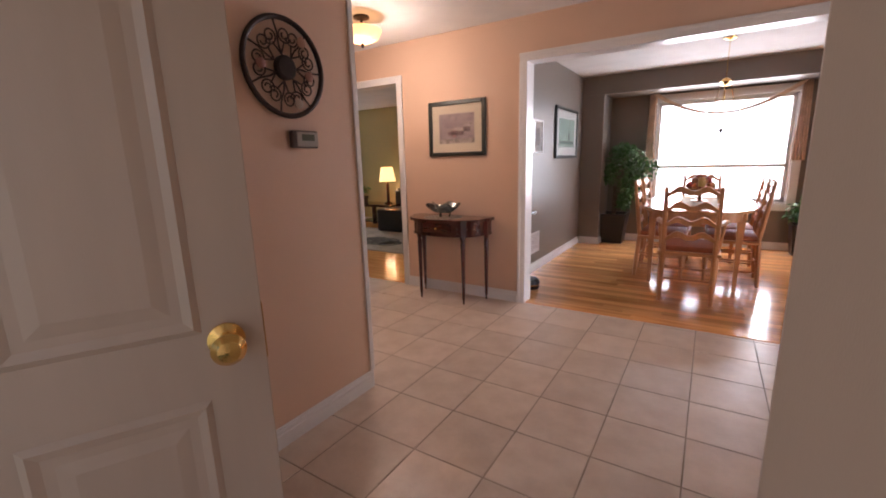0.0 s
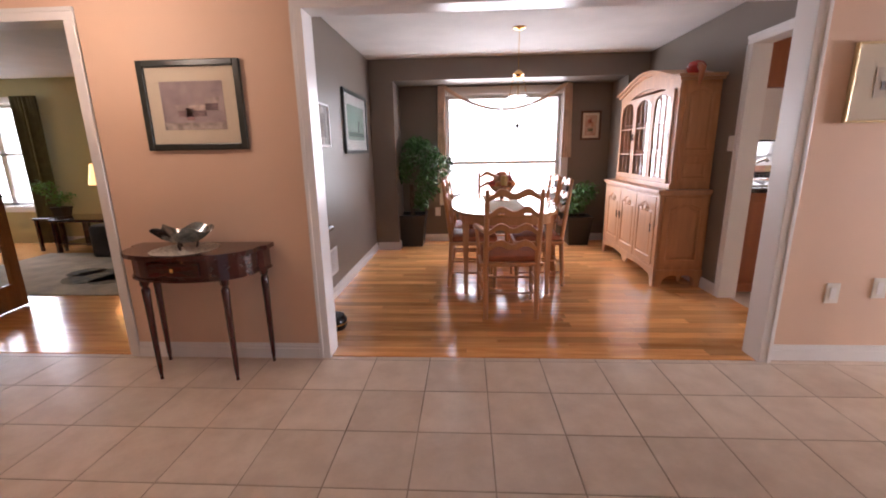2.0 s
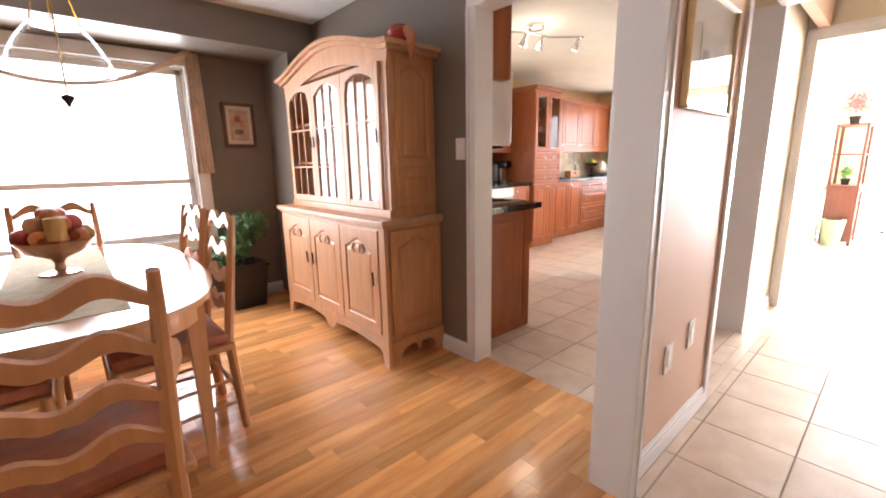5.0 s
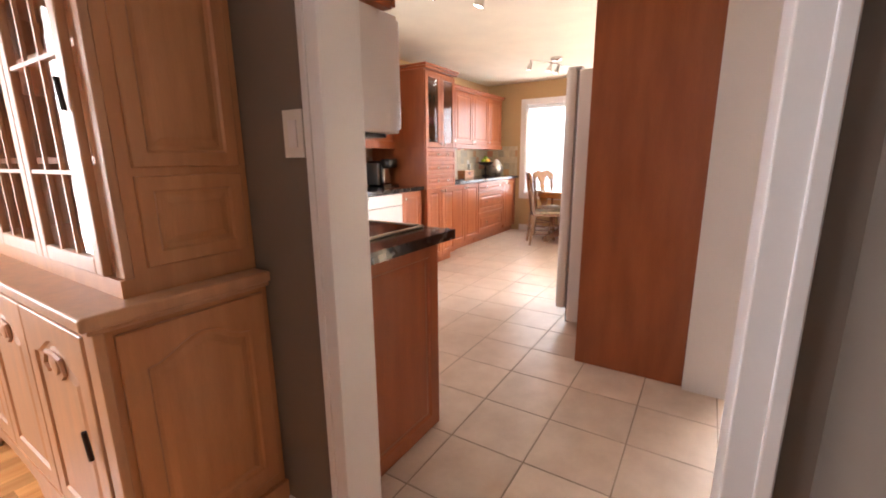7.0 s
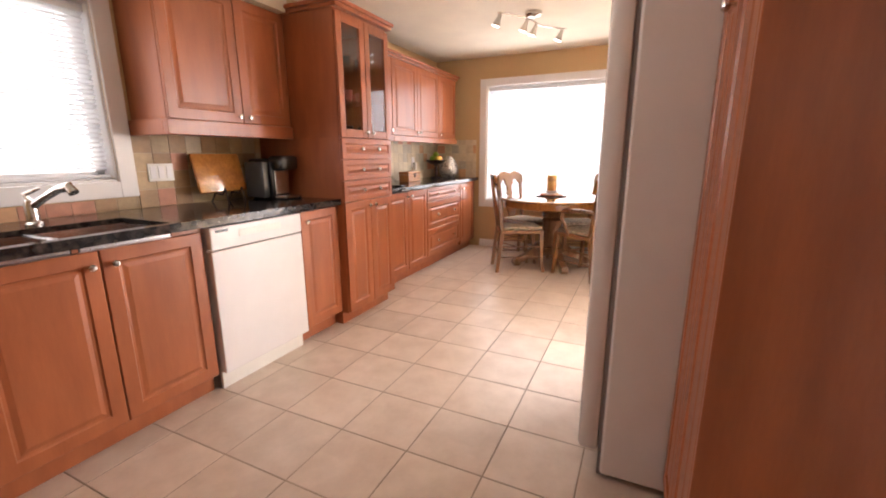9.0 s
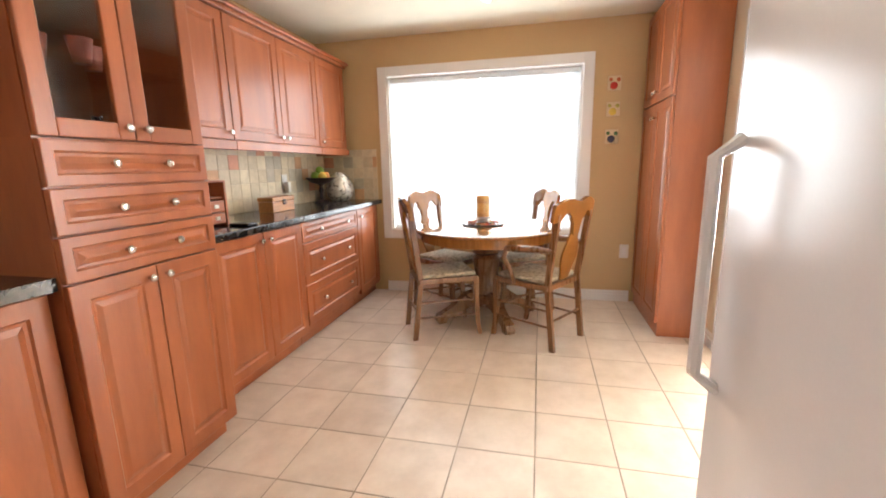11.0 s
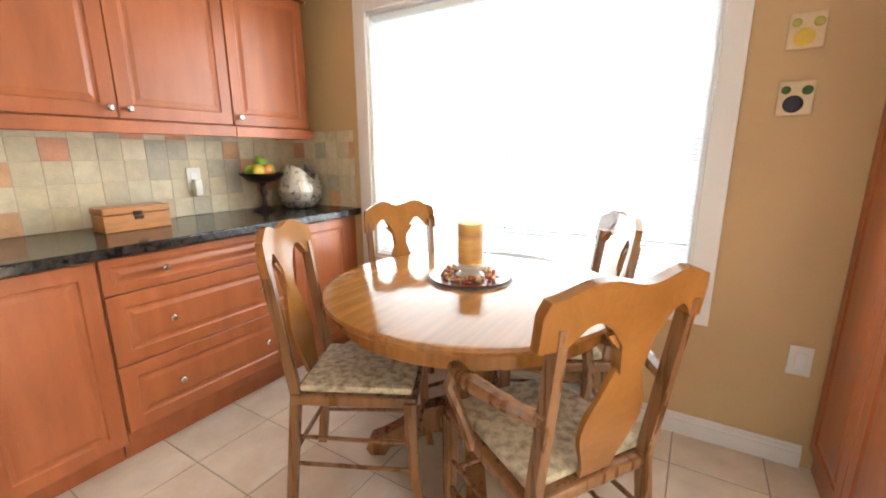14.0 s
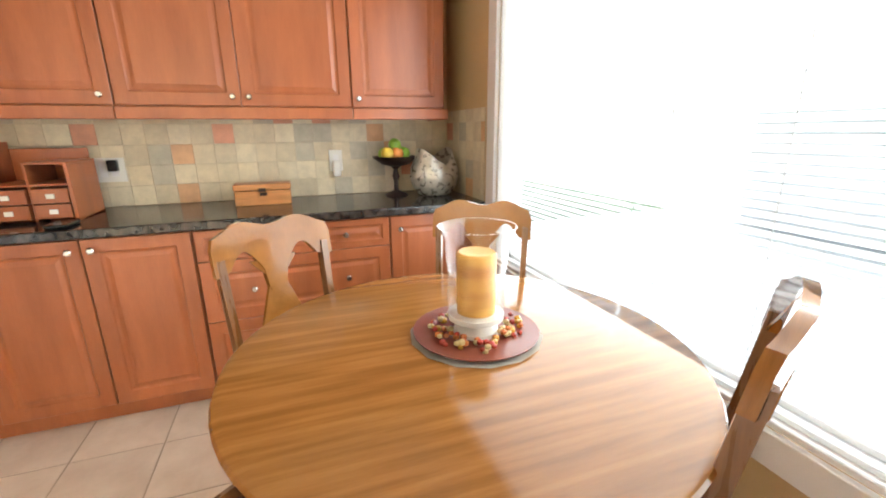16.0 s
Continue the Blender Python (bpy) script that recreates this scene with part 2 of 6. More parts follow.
def panel(w, h, thick=0.02, rail=0.055, arch=0.0):
    """A raised-panel door or drawer front; its face looks along -y, its lower left corner is the origin."""
    bm = bmesh.new()
    rings = [(0.0, thick, 0), (0.0, 0.002, 0), (0.003, 0, 0), (rail, 0, arch), (rail + 0.006, 0.006, arch), (rail + 0.016, 0.007, arch), (rail + 0.034, 0.0015, arch)]
    made = []
    for inset, y, a in rings:
        made.append([bm.verts.new((x, y, z)) for x, z in outline(w, h, inset, a if arch else 0)] if not arch or a else
                    [bm.verts.new((x, y, z)) for x, z in flat_outline(w, h, inset)])
    for a, b in zip(made, made[1:]):
        k = len(a)
        for i in range(k):
            bm.faces.new((a[i], a[(i + 1) % k], b[(i + 1) % k], b[i]))
    bm.faces.new(made[-1])
    bm.faces.new(made[0][::-1])
    return bm


def flat_outline(w, h, inset, n=10):
    return [(inset, inset), (w - inset, inset)] + [((w - inset) + (2 * inset - w) * i / n, h - inset) for i in range(n + 1)]


def knob(parent, x, z, r=0.014):
    return part("knob", lathe([(0.006, 0), (0.006, 0.012), (r, 0.018), (r * 1.05, 0.024), (r * 0.7, 0.03), (0.001, 0.031)], 12), NICKEL, parent, "brushed nickel knob", pose(x, 0, z, 90, 0, 0), smooth=True)


def wavy(n, f):
    return [f(i / n) for i in range(n + 1)]

# ---- structure ----
H, HK = 2.32, 2.37


def slabs(name, material, *rows, label="", category="wall"):
    return struct(name, boxes(*rows), material, label, category)


slabs("wall_hall_north", PEACH, (-5.5, -3.83, 3.53, 3.595, 0, H), (-2.15, -0.965, 3.53, 3.595, 0, H), (1.73, 1.7349, 3.53, 3.56, 0, H), (1.73, 2.598, 3.56, 3.597, 0, H),
      (-3.83, -2.15, 3.53, 3.595, 2.03, H), (-0.965, 1.73, 3.53, 3.595, 2.045, H), (2.598, 4.55, 3.53, 3.595, 2.09, H), label="peach painted plaster hall wall")
slabs("wall_dining_south", TAUPE, (-1.22, -0.965, 3.60, 3.66, 0, H), (1.73, 2.08, 3.60, 3.66, 0, H), (-0.965, 1.73, 3.60, 3.66, 2.045, H), label="taupe painted dining wall")
slabs("wall_living_south", OLIVE, (-7.6, -3.83, 3.60, 3.66, 0, H), (-2.15, -1.34, 3.60, 3.66, 0, H), (-3.83, -2.15, 3.60, 3.66, 2.03, H), label="olive painted living room wall")
slabs("wall_dining_west", TAUPE, (-1.28, -1.22, 3.60, 7.12, 0, H), label="taupe painted dining wall")
slabs("wall_living_east", OLIVE, (-1.34, -1.285, 3.66, 7.12, 0, H), label="olive painted living room wall")
slabs("wall_dining_north", TAUPE, (-1.22, -0.42, 7.0, 7.12, 0, H), (1.30, 2.08, 7.0, 7.12, 0, H), (-0.42, 1.30, 7.0, 7.12, 2.05, H), (-0.42, 1.30, 7.0, 7.12, 0, 0.52), label="taupe painted window wall")
slabs("bulkhead_dining", TAUPE, (-1.219, 2.079, 6.47, 6.999, 2.075, H - 0.001), (-1.219, -0.93, 6.47, 6.999, 0, 2.074), (1.845, 2.079, 6.47, 6.999, 0, 2.074), label="taupe painted bulkhead round the window", category="bulkhead")
slabs("wall_dining_east", TAUPE, (2.08, 2.138, 3.60, 3.71, 0, H), (2.08, 2.138, 4.69, 7.12, 0, H), (2.08, 2.138, 3.71, 4.69, 2.04, H), label="taupe painted wall with a doorway")
slabs("wall_kitchen_west", OCHRE, (2.142, 2.2, 3.60, 3.71, 0, HK), (2.142, 2.2, 4.69, 7.13, 0, HK), (2.142, 2.2, 3.71, 4.69, 2.04, HK), label="ochre painted kitchen wall")
slabs("wall_kitchen_north", OCHRE, (2.142, 2.93, 7.13, 7.27, 0, HK), (4.13, 8.15, 7.13, 7.27, 0, HK), (2.93, 4.13, 7.13, 7.27, 2.0, HK), (2.93, 4.13, 7.13, 7.27, 0, 1.05), label="ochre painted kitchen wall")
slabs("wall_kitchen_east", OCHRE, (8.015, 8.15, 3.78, 4.65, 0, HK), (8.015, 8.15, 6.47, 7.13, 0, HK), (8.015, 8.15, 4.65, 6.47, 2.06, HK), (8.015, 8.15, 4.65, 6.47, 0, 0.58), label="ochre painted wall round a wide window")
slabs("soffit_kitchen", CREAM, (2.2, 5.055, 6.76, 7.129, 2.105, HK - 0.001), label="cream painted soffit over the cabinets", category="bulkhead")
slabs("wall_kitchen_south", CREAM, (3.71, 5.1, 3.66, 3.84, 0, HK), (2.2, 3.71, 3.60, 3.66, 2.09, HK), (2.2, 2.598, 3.60, 3.66, 0, HK), (5.1, 7.03, 3.78, 3.9, 2.1, HK), (7.03, 8.014, 3.78, 3.9, 0, HK), label="cream painted wall", category="wall")
slabs("wall_hall_cross", CREAM, (4.55, 4.67, 2.2, 2.55, 0, H), (4.55, 4.67, 2.55, 3.655, 2.06, H), label="cream painted wall with a cased opening")
slabs("wall_hall_south", PEACH, (1.6, 4.55, 2.08, 2.2, 0, H), label="peach painted hall wall")
slabs("wall_foyer_east", PEACH, (1.6, 1.72, -0.25, 2.08, 0, H), label="peach painted foyer wall")
slabs("wall_foyer_west", PEACH, (-1.26, -1.14, -0.25, 1.81, 0, H), label="peach painted foyer wall")
slabs("wall_front", PEACH, (-1.14, -0.80, -0.25, -0.1, 0, H), (1.05, 1.6, -0.25, -0.1, 0, H), (-0.80, 1.05, -0.25, -0.1, 2.08, H), label="peach painted entrance wall")
slabs("wall_hall_west", PEACH, (-5.5, -1.26, 1.69, 1.81, 0, H), (-5.62, -5.5, 1.69, 3.595, 0, H), label="peach painted hall wall")
slabs("wall_living_north", OLIVE, (-7.6, -7.25, 7.0, 7.12, 0, H), (-6.35, -1.34, 7.0, 7.12, 0, H), (-7.25, -6.35, 7.0, 7.12, 2.05, H), (-7.25, -6.35, 7.0, 7.12, 0, 0.5), label="olive painted living room wall")
slabs("wall_living_west", OLIVE, (-7.72, -7.6, 3.60, 7.12, 0, H), label="olive painted living room wall")
slabs("wall_family_south", CREAM, (4.55, 9.02, -0.12, 0.0, 0, HK), (4.55, 4.67, 0, 2.2, 0, HK), label="cream painted family room wall")
slabs("wall_family_east", CREAM, (8.9, 9.02, 0, 0.5, 0, HK), (8.9, 9.02, 3.3, 3.9, 0, HK), (8.9, 9.02, 0.5, 3.3, 2.12, HK), label="cream painted wall with a garden door")
slabs("wall_family_north", CREAM, (8.15, 8.9, 3.78, 3.9, 0, HK), label="cream painted family room wall")
slabs("ceiling_hall", CEIL, (-7.72, 4.67, -0.25, 3.66, H, H + 0.2), label="white ceiling", category="ceiling")
slabs("ceiling_dining", CEIL, (-7.72, 2.14, 3.66, 7.12, H, H + 0.2), label="white stippled ceiling", category="ceiling")
slabs("ceiling_kitchen", CEILK, (2.14, 8.15, 3.66, 7.27, HK, HK + 0.2), label="cream stippled kitchen ceiling", category="ceiling")
slabs("ceiling_family", CEIL, (4.67, 9.02, -0.12, 3.66, HK, HK + 0.2), (8.15, 9.02, 3.66, 3.9, HK, HK + 0.2), label="white ceiling", category="ceiling")

# Unseen roof and side walls, added to keep skylight off the open doors.
slabs("porch_roof", CEIL, (-2.2, 2.4, -2.6, -0.252, 2.42, 2.55), label="unseen roof slab added to keep sky off the entrance doors", category="roof")
slabs("porch_wall", PEACH, (-2.2, -2.08, -2.6, -0.252, -0.349, 2.419), (2.28, 2.4, -2.6, -0.252, -0.349, 2.419), label="unseen side wall added to keep sky off the entrance doors")

# ground outside, and glowing sheets that stand in for bright daylight
slabs("ground", mat("lawn", (0.06, 0.10, 0.03), 0.9, vary=0.3, scale=3, second=(0.1, 0.11, 0.05)), (-300, 300, -300, 300, -0.45, -0.35), label="grass lawn outside the house", category="ground")
# Unseen pale ground, added so gaps between blind slats read as overexposed.
slabs("patio", mat("pale_ground_fill", (0.62, 0.60, 0.56), 0.8, vary=0.08, scale=4, bump=0.05), (8.2, 14.9, -4, 11, -0.349, -0.30), label="unseen pale ground added so the window gaps look white", category="pavement")
slabs("backdrop_north", BRIGHT, (-14, 9, 11, 11.05, -0.34, 6), label="plain glowing sheet added to stand in for daylight outdoors", category="backdrop")
slabs("backdrop_east", BRIGHT_EAST, (15, 15.05, -8, 40, -0.34, 5.2), label="plain glowing sheet added to stand in for daylight outdoors", category="backdrop")

slabs("fence_cap", mat("grey_siding", (0.50, 0.55, 0.56), 0.8, vary=0.06, scale=2), (14.4, 14.6, 4.0, 9.6, 1.1, 1.55), label="grey fence top seen through the blinds", category="fence")
slabs("fence_boards", mat("white_siding", (0.85, 0.85, 0.84), 0.8, vary=0.04, scale=2), (14.38, 14.62, 4.0, 9.6, -0.30, 1.099), label="white fence beyond the added pale ground", category="fence")


def casing(name, axis, at, a, b, top, face, w=0.065, d=0.018, inner=0.0, bottom=0.0):
    """White profiled trim round an opening. axis: the wall runs along it; at: the wall's face; face: -1 or 1, the side it stands out."""
    bm = bmesh.new()
    for (u0, u1, z0, z1) in ((a - w, a, bottom, top), (b, b + w, bottom, top), (a - w, b + w, top, top + w)):
        for k0, k1, dd in ((0, 1, d * 0.7), (0.0, 0.35, d)):
            if z0 >= top - 0.001:
                uu0, uu1, zz0, zz1 = u0, u1, z0 + w * (0.65 if dd == d else 0), z1
            elif u1 <= a:
                uu0, uu1, zz0, zz1 = u0, u0 + w * (0.35 if dd == d else 1), z0, z1
            else:
                uu0, uu1, zz0, zz1 = u1 - w * (0.35 if dd == d else 1), u1, z0, z1
            v0, v1 = sorted((at, at + face * dd))
            box(*((uu0, uu1, v0, v1) if axis == "x" else (v0, v1, uu0, uu1)), zz0, zz1, 0.003, bm)
    return struct(name, bm, WHITE, "white painted wooden door casing", "casing")


def lining(name, axis, v0, v1, a, b, top, t=0.02):
    bm = bmesh.new()
    for u0, u1, z0, z1 in ((a, a + t, 0, top), (b - t, b, 0, top), (a + t, b - t, top - t, top)):
        box(*((u0, u1, v0, v1) if axis == "x" else (v0, v1, u0, u1)), z0, z1, 0.002, bm)
    return struct(name, bm, WHITE, "white painted door lining", "jamb")


casing("trim_dining_hall", "x", 3.53, -0.905, 1.67, 1.985, -1)
casing("trim_dining_inner", "x", 3.66, -0.905, 1.67, 1.985, 1)
lining("trim_dining_lining", "x", 3.528, 3.662, -0.965, 1.73, 2.045, 0.06)
casing("trim_living_hall", "x", 3.53, -3.77, -2.21, 1.97, -1)
lining("trim_living_lining", "x", 3.528, 3.662, -3.83, -2.15, 2.03, 0.06)
casing("trim_kitchen_dining", "y", 2.08, 3.77, 4.635, 1.985, -1)
casing("trim_kitchen_inner", "y", 2.2, 3.77, 4.635, 1.985, 1)
lining("trim_kitchen_lining", "y", 2.078, 2.202, 3.71, 4.695, 2.045, 0.06)
struct("trim_hall_kitchen", boxes((2.555, 2.60, 3.545, 3.56, 0, 2.09), (2.60, 2.61, 3.545, 3.662, 0, 2.07), (2.598, 3.71, 3.528, 3.662, 2.07, 2.09), (3.692, 3.709, 3.64, 3.845, 0, 2.09), (2.555, 3.75, 3.512, 3.529, 2.091, 2.155), (3.71, 3.775, 3.642, 3.659, 0, 2.09), bev=0.003), WHITE, "white painted casing of the kitchen doorway", "casing")
casing("trim_hall_cross", "y", 4.55, 2.61, 3.59, 2.03, -1)
lining("trim_hall_cross_lining", "y", 4.548, 4.672, 2.55, 3.65, 2.07, 0.06)
casing("trim_family_opening", "x", 3.9, 5.17, 6.96, 2.05, 1, w=0.075)
lining("trim_family_lining", "x", 3.778, 3.902, 5.1, 7.03, 2.1, 0.07)
struct("trim_foyer_corner", boxes((-1.21, -1.138, 1.81, 1.826, 0, 2.1), (-1.138, -1.130, 1.795, 1.826, 0.1, 2.1), bev=0.003), WHITE, "white painted corner trim", "casing")
struct("trim_front_door", boxes((-0.80, -0.76, -0.24, -0.085, 0, 2.08), (1.01, 1.05, -0.24, -0.085, 0, 2.08), (-0.76, 1.01, -0.24, -0.085, 2.04, 2.08), bev=0.003), WHITE, "white painted entrance door frame", "frame")


def skirting(name, *runs):
    """Runs of (axis, at, face, a, b): a stepped white baseboard along a wall."""
    bm = bmesh.new()
    for axis, at, face, a, b in runs:
        for d, z0, z1 in ((0.016, 0, 0.065), (0.011, 0.065, 0.085), (0.007, 0.085, 0.098)):
            v0, v1 = sorted((at, at + face * d))
            box(*((a, b, v0, v1) if axis == "x" else (v0, v1, a, b)), z0, z1, 0.002, bm)
    return struct(name, bm, WHITE, "white stepped wooden baseboard", "baseboard")


skirting("baseboard_hall", ("x", 3.53, -1, -2.144, -0.972), ("x", 3.56, -1, 1.737, 2.554), ("y", -1.14, 1, -0.08, 1.81), ("x", 2.2, 1, 1.72, 4.55), ("x", 3.66, -1, 3.78, 4.53))
skirting("baseboard_dining", ("y", -1.22, 1, 3.68, 6.47), ("x", 6.47, -1, -1.2, -0.93), ("y", -0.93, 1, 6.47, 7.0), ("x", 7.0, -1, -0.91, 1.83), ("y", 2.08, -1, 4.70, 6.47), ("x", 6.47, -1, 1.845, 2.07))
skirting("baseboard_kitchen", ("y", 8.015, -1, 4.24, 6.5), ("x", 3.9, 1, 7.05, 7.22))
skirting("baseboard_family", ("x", 3.78, -1, 7.12, 8.88), ("y", 8.9, -1, 3.3, 3.77))
skirting("baseboard_living", ("x", 7.0, -1, -6.3, -1.36))


# windows
def window(name, axis, at, depth, a, b, z0, z1, splits, label, rail=None, w=0.08, proud=0.02, bar=0.04):
    """A window in a wall that runs along axis; at: inner face; depth: towards outside."""
    top = tagged(new(name), label, "window", kind="structure")

    def put(part_name, rows, material):
        bm = bmesh.new()
        for u0, u1, v0, v1, q0, q1 in rows:
            lo, hi = sorted((at + v0, at + v1))
            box(*((u0, u1, lo, hi) if axis == "x" else (lo, hi, u0, u1)), q0, q1, 0.003, bm)
        return part(part_name, bm, material, top)

    s = 1 if depth > 0 else -1
    p = -proud * s
    put("casing", [(a - w, a, p, 0, z0 - w, z1 + w), (b, b + w, p, 0, z0 - w, z1 + w), (a, b, p, 0, z1, z1 + w), (a, b, p, 0, z0 - w, z0)], WHITE)
    put("lining", [(a, a + 0.015, 0, depth, z0, z1), (b - 0.015, b, 0, depth, z0, z1), (a, b, 0, depth, z1 - 0.015, z1), (a, b, 0, depth, z0, z0 + 0.015)], WHITE)
    f0, f1 = depth * 0.6, depth * 0.9
    edges = [a + 0.015, *splits, b - 0.015]
    for u0, u1 in zip(edges, edges[1:]):
        rows = [(u0, u0 + bar, f0, f1, z0 + 0.015, z1 - 0.015), (u1 - bar, u1, f0, f1, z0 + 0.015, z1 - 0.015), (u0, u1, f0, f1, z1 - 0.015 - bar, z1 - 0.015), (u0, u1, f0, f1, z0 + 0.015, z0 + 0.015 + bar)]
        if rail:
            rows.append((u0, u1, f0, f1, rail - 0.02, rail + 0.02))
        sash = put("sash", rows, WHITE)
        pane = put("pane", [(u0 + bar, u1 - bar, depth * 0.74, depth * 0.76, z0 + 0.015 + bar, z1 - 0.015 - bar)], GLASS)
        pane.visible_shadow = False
    return top


window("window_dining", "x", 7.0, 0.12, -0.33, 1.22, 0.60, 1.97, [], "white framed dining window with a lower sash rail", rail=1.08, w=0.09)
window("window_sink", "x", 7.13, 0.14, 3.0, 4.10, 1.07, 1.95, [], "white framed kitchen window over the sink", w=0.085)
window("window_kitchen", "y", 8.015, 0.135, 4.70, 6.43, 0.62, 2.03, [], "wide white framed window with blinds", w=0.085, bar=0.018)
window("window_living", "x", 7.0, 0.12, -7.2, -6.4, 0.55, 2.0, [-6.8], "white framed living room window", rail=1.3)
window("window_garden", "y", 8.9, 0.12, 0.6, 3.2, 0.08, 2.05, [1.9], "white framed garden door", w=0.08)

# some light passes through the slats
bn, bl = BLIND.node_tree.nodes, BLIND.node_tree.links
tl, mx = bn.new("ShaderNodeBsdfTranslucent"), bn.new("ShaderNodeMixShader")
tl.inputs["Color"].default_value = (0.85, 0.86, 0.86, 1)
mx.inputs["Fac"].default_value = 0.4
bl.new(bn["Principled BSDF"].outputs["BSDF"], mx.inputs[1])
bl.new(tl.outputs["BSDF"], mx.inputs[2])
bl.new(mx.outputs["Shader"], bn["Material Output"].inputs["Surface"])


def blind(m, width, height, pitch, tilt, label, group=""):
    """Slats run along x from the origin at the top left; the room is towards -y."""
    top = thing("window_blind", m, label, "blind", group)
    part("head_rail", box(0, width, -0.02, 0.02, -0.035, 0, 0.003), BLIND, top)
    part("bottom_rail", box(0, width, -0.013, 0.013, -height, -height + 0.018, 0.003), BLIND, top)
    n = int((height - 0.06) / pitch)
    first = None
    for i in range(n):
        q = pose(0, 0, -0.045 - pitch * i, tilt)
        if first is None:
            bm = bmesh.new()
            rows = [[bm.verts.new((x, y, 0.0025 - 0.0025 * (y / 0.0125) ** 2)) for y in (-0.0125, -0.004, 0.004, 0.0125)] for x in (0.003, width - 0.003)]
            for j in range(3):
                bm.faces.new((rows[0][j], rows[1][j], rows[1][j + 1], rows[0][j + 1]))
            first = part("slat", bm, BLIND, top, m=q)
        else:
            clone(first, q)
    for x in (0.12, width / 2, width - 0.12):
        part("cord", tube([(x, -0.014, -0.03), (x, -0.014, -height + 0.01)], 0.0012, 5), BLIND, top)
    return top


blind(pose(7.985 + 0.07, 6.41, 2.01, 0, 0, -90), 0.838, 1.38, 0.021, -46, "white horizontal slatted blind, lowered and half closed", "breakfast window blinds")
blind(pose(7.985 + 0.07, 5.57, 2.01, 0, 0, -90), 0.85, 1.38, 0.021, -46, "white horizontal slatted blind, lowered and half closed", "breakfast window blinds")
blind(pose(3.02, 7.165, 1.93), 1.06, 0.84, 0.024, -38, "white slatted blind lowered over the sink window")

# ---- kitchen ----


def cabinet(name, m, w, d, z0, z1, doors, label, category="cabinet", group="", toe=0.0, hollow=False, glass_doors=()):
    """A unit whose face looks along -y; the origin is the lower left front corner on the floor. doors: x0, x1, z0, z1, knob x, knob z (None: no knob)."""
    top = thing(name, m, label, category, group)
    if hollow:
        hz = hollow
        part("carcass", boxes((0, w, 0.021, d, toe, hz), (0, w, 0.075, d, z0, toe)), CHERRY, top)
        for row in ((0, 0.018, 0.021, d, hz, z1), (w - 0.018, w, 0.021, d, hz, z1)):
            part("side_panel", box(*row), CHERRY, top)
        part("top_panel", box(0.018, w - 0.018, 0.021, d, z1 - 0.018, z1), CHERRY, top)
        part("back_panel", box(0.018, w - 0.018, d - 0.012, d, hz, z1 - 0.018), PALE, top)
    else:
        bm = box(0, w, 0.021, d, z0 + toe, z1, 0.002)
        if toe:
            box(0.0, w, 0.075, d, z0, z0 + toe, 0, bm)
        part("carcass", bm, CHERRY, top)
    for i, (x0, x1, q0, q1, kx, kz) in enumerate(doors):
        drawer = (q1 - q0) < 0.32
        if i in glass_doors:
            r = 0.055
            bm = boxes((0, r, 0, 0.02, 0, q1 - q0), (x1 - x0 - r, x1 - x0, 0, 0.02, 0, q1 - q0), (r, x1 - x0 - r, 0, 0.02, 0, r), (r, x1 - x0 - r, 0, 0.02, q1 - q0 - r, q1 - q0), bev=0.004)
            door = part("door", bm, CHERRY, top, "glazed cherry door", pose(x0, 0, q0))
            pane = part("pane", box(r, x1 - x0 - r, 0.008, 0.012, r, q1 - q0 - r), GLASS, door)
            pane.visible_shadow = False
        else:
            door = part("drawer" if drawer else "door", panel(x1 - x0, q1 - q0, rail=0.032 if drawer and q1 - q0 < 0.2 else 0.055), CHERRY, top, m=pose(x0, 0, q0))
        for kk in (kx if isinstance(kx, (list, tuple)) else [kx]):
            if kk is not None:
                knob(door, kk - x0, kz - q0)
    return top


G = 0.003
FY = 6.44
cabinet("base_cabinet", pose(2.86, FY, 0), 0.36, 0.68, 0, 0.872, [(G, 0.36 - G, 0.11, 0.865, 0.32, 0.80)], "cherry base cabinet with one raised-panel door", group="base cabinets", toe=0.1)
sc_ = cabinet("sink_cabinet", pose(3.222, FY, 0), 0.848, 0.68, 0, 0.685, [(G, 0.41, 0.11, 0.85, 0.375, 0.79), (0.416, 0.83, 0.11, 0.85, 0.455, 0.79)], "cherry sink cabinet with two raised-panel doors", group="base cabinets", toe=0.1)
part("face_rail", boxes((0, 0.848, 0.021, 0.04, 0.686, 0.872), (0, 0.018, 0.041, 0.68, 0.686, 0.872), (0.83, 0.848, 0.041, 0.68, 0.686, 0.872)), CHERRY, sc_)
cabinet("base_cabinet", pose(4.70, FY, 0), 0.35, 0.68, 0, 0.872, [(G, 0.35 - G, 0.11, 0.865, 0.04, 0.80)], "narrow cherry base cabinet beside the dishwasher", group="base cabinets", toe=0.1)
tall = cabinet("tall_cabinet", pose(5.06, 6.38, 0), 0.60, 0.745, 0, 2.10,
               [(G, 0.298, 0.10, 0.885, 0.265, 0.845), (0.302, 0.597, 0.10, 0.885, 0.335, 0.845),
                (G, 0.597, 0.892, 1.03, (0.2, 0.4), 0.961), (G, 0.597, 1.036, 1.172, (0.2, 0.4), 1.104), (G, 0.597, 1.178, 1.312, (0.2, 0.4), 1.245),
                (G, 0.298, 1.32, 2.08, 0.265, 1.36), (0.302, 0.597, 1.32, 2.08, 0.335, 1.36)],
               "tall cherry cabinet with glazed doors, drawers and cupboard", hollow=1.318, glass_doors=(5, 6), toe=0.09)
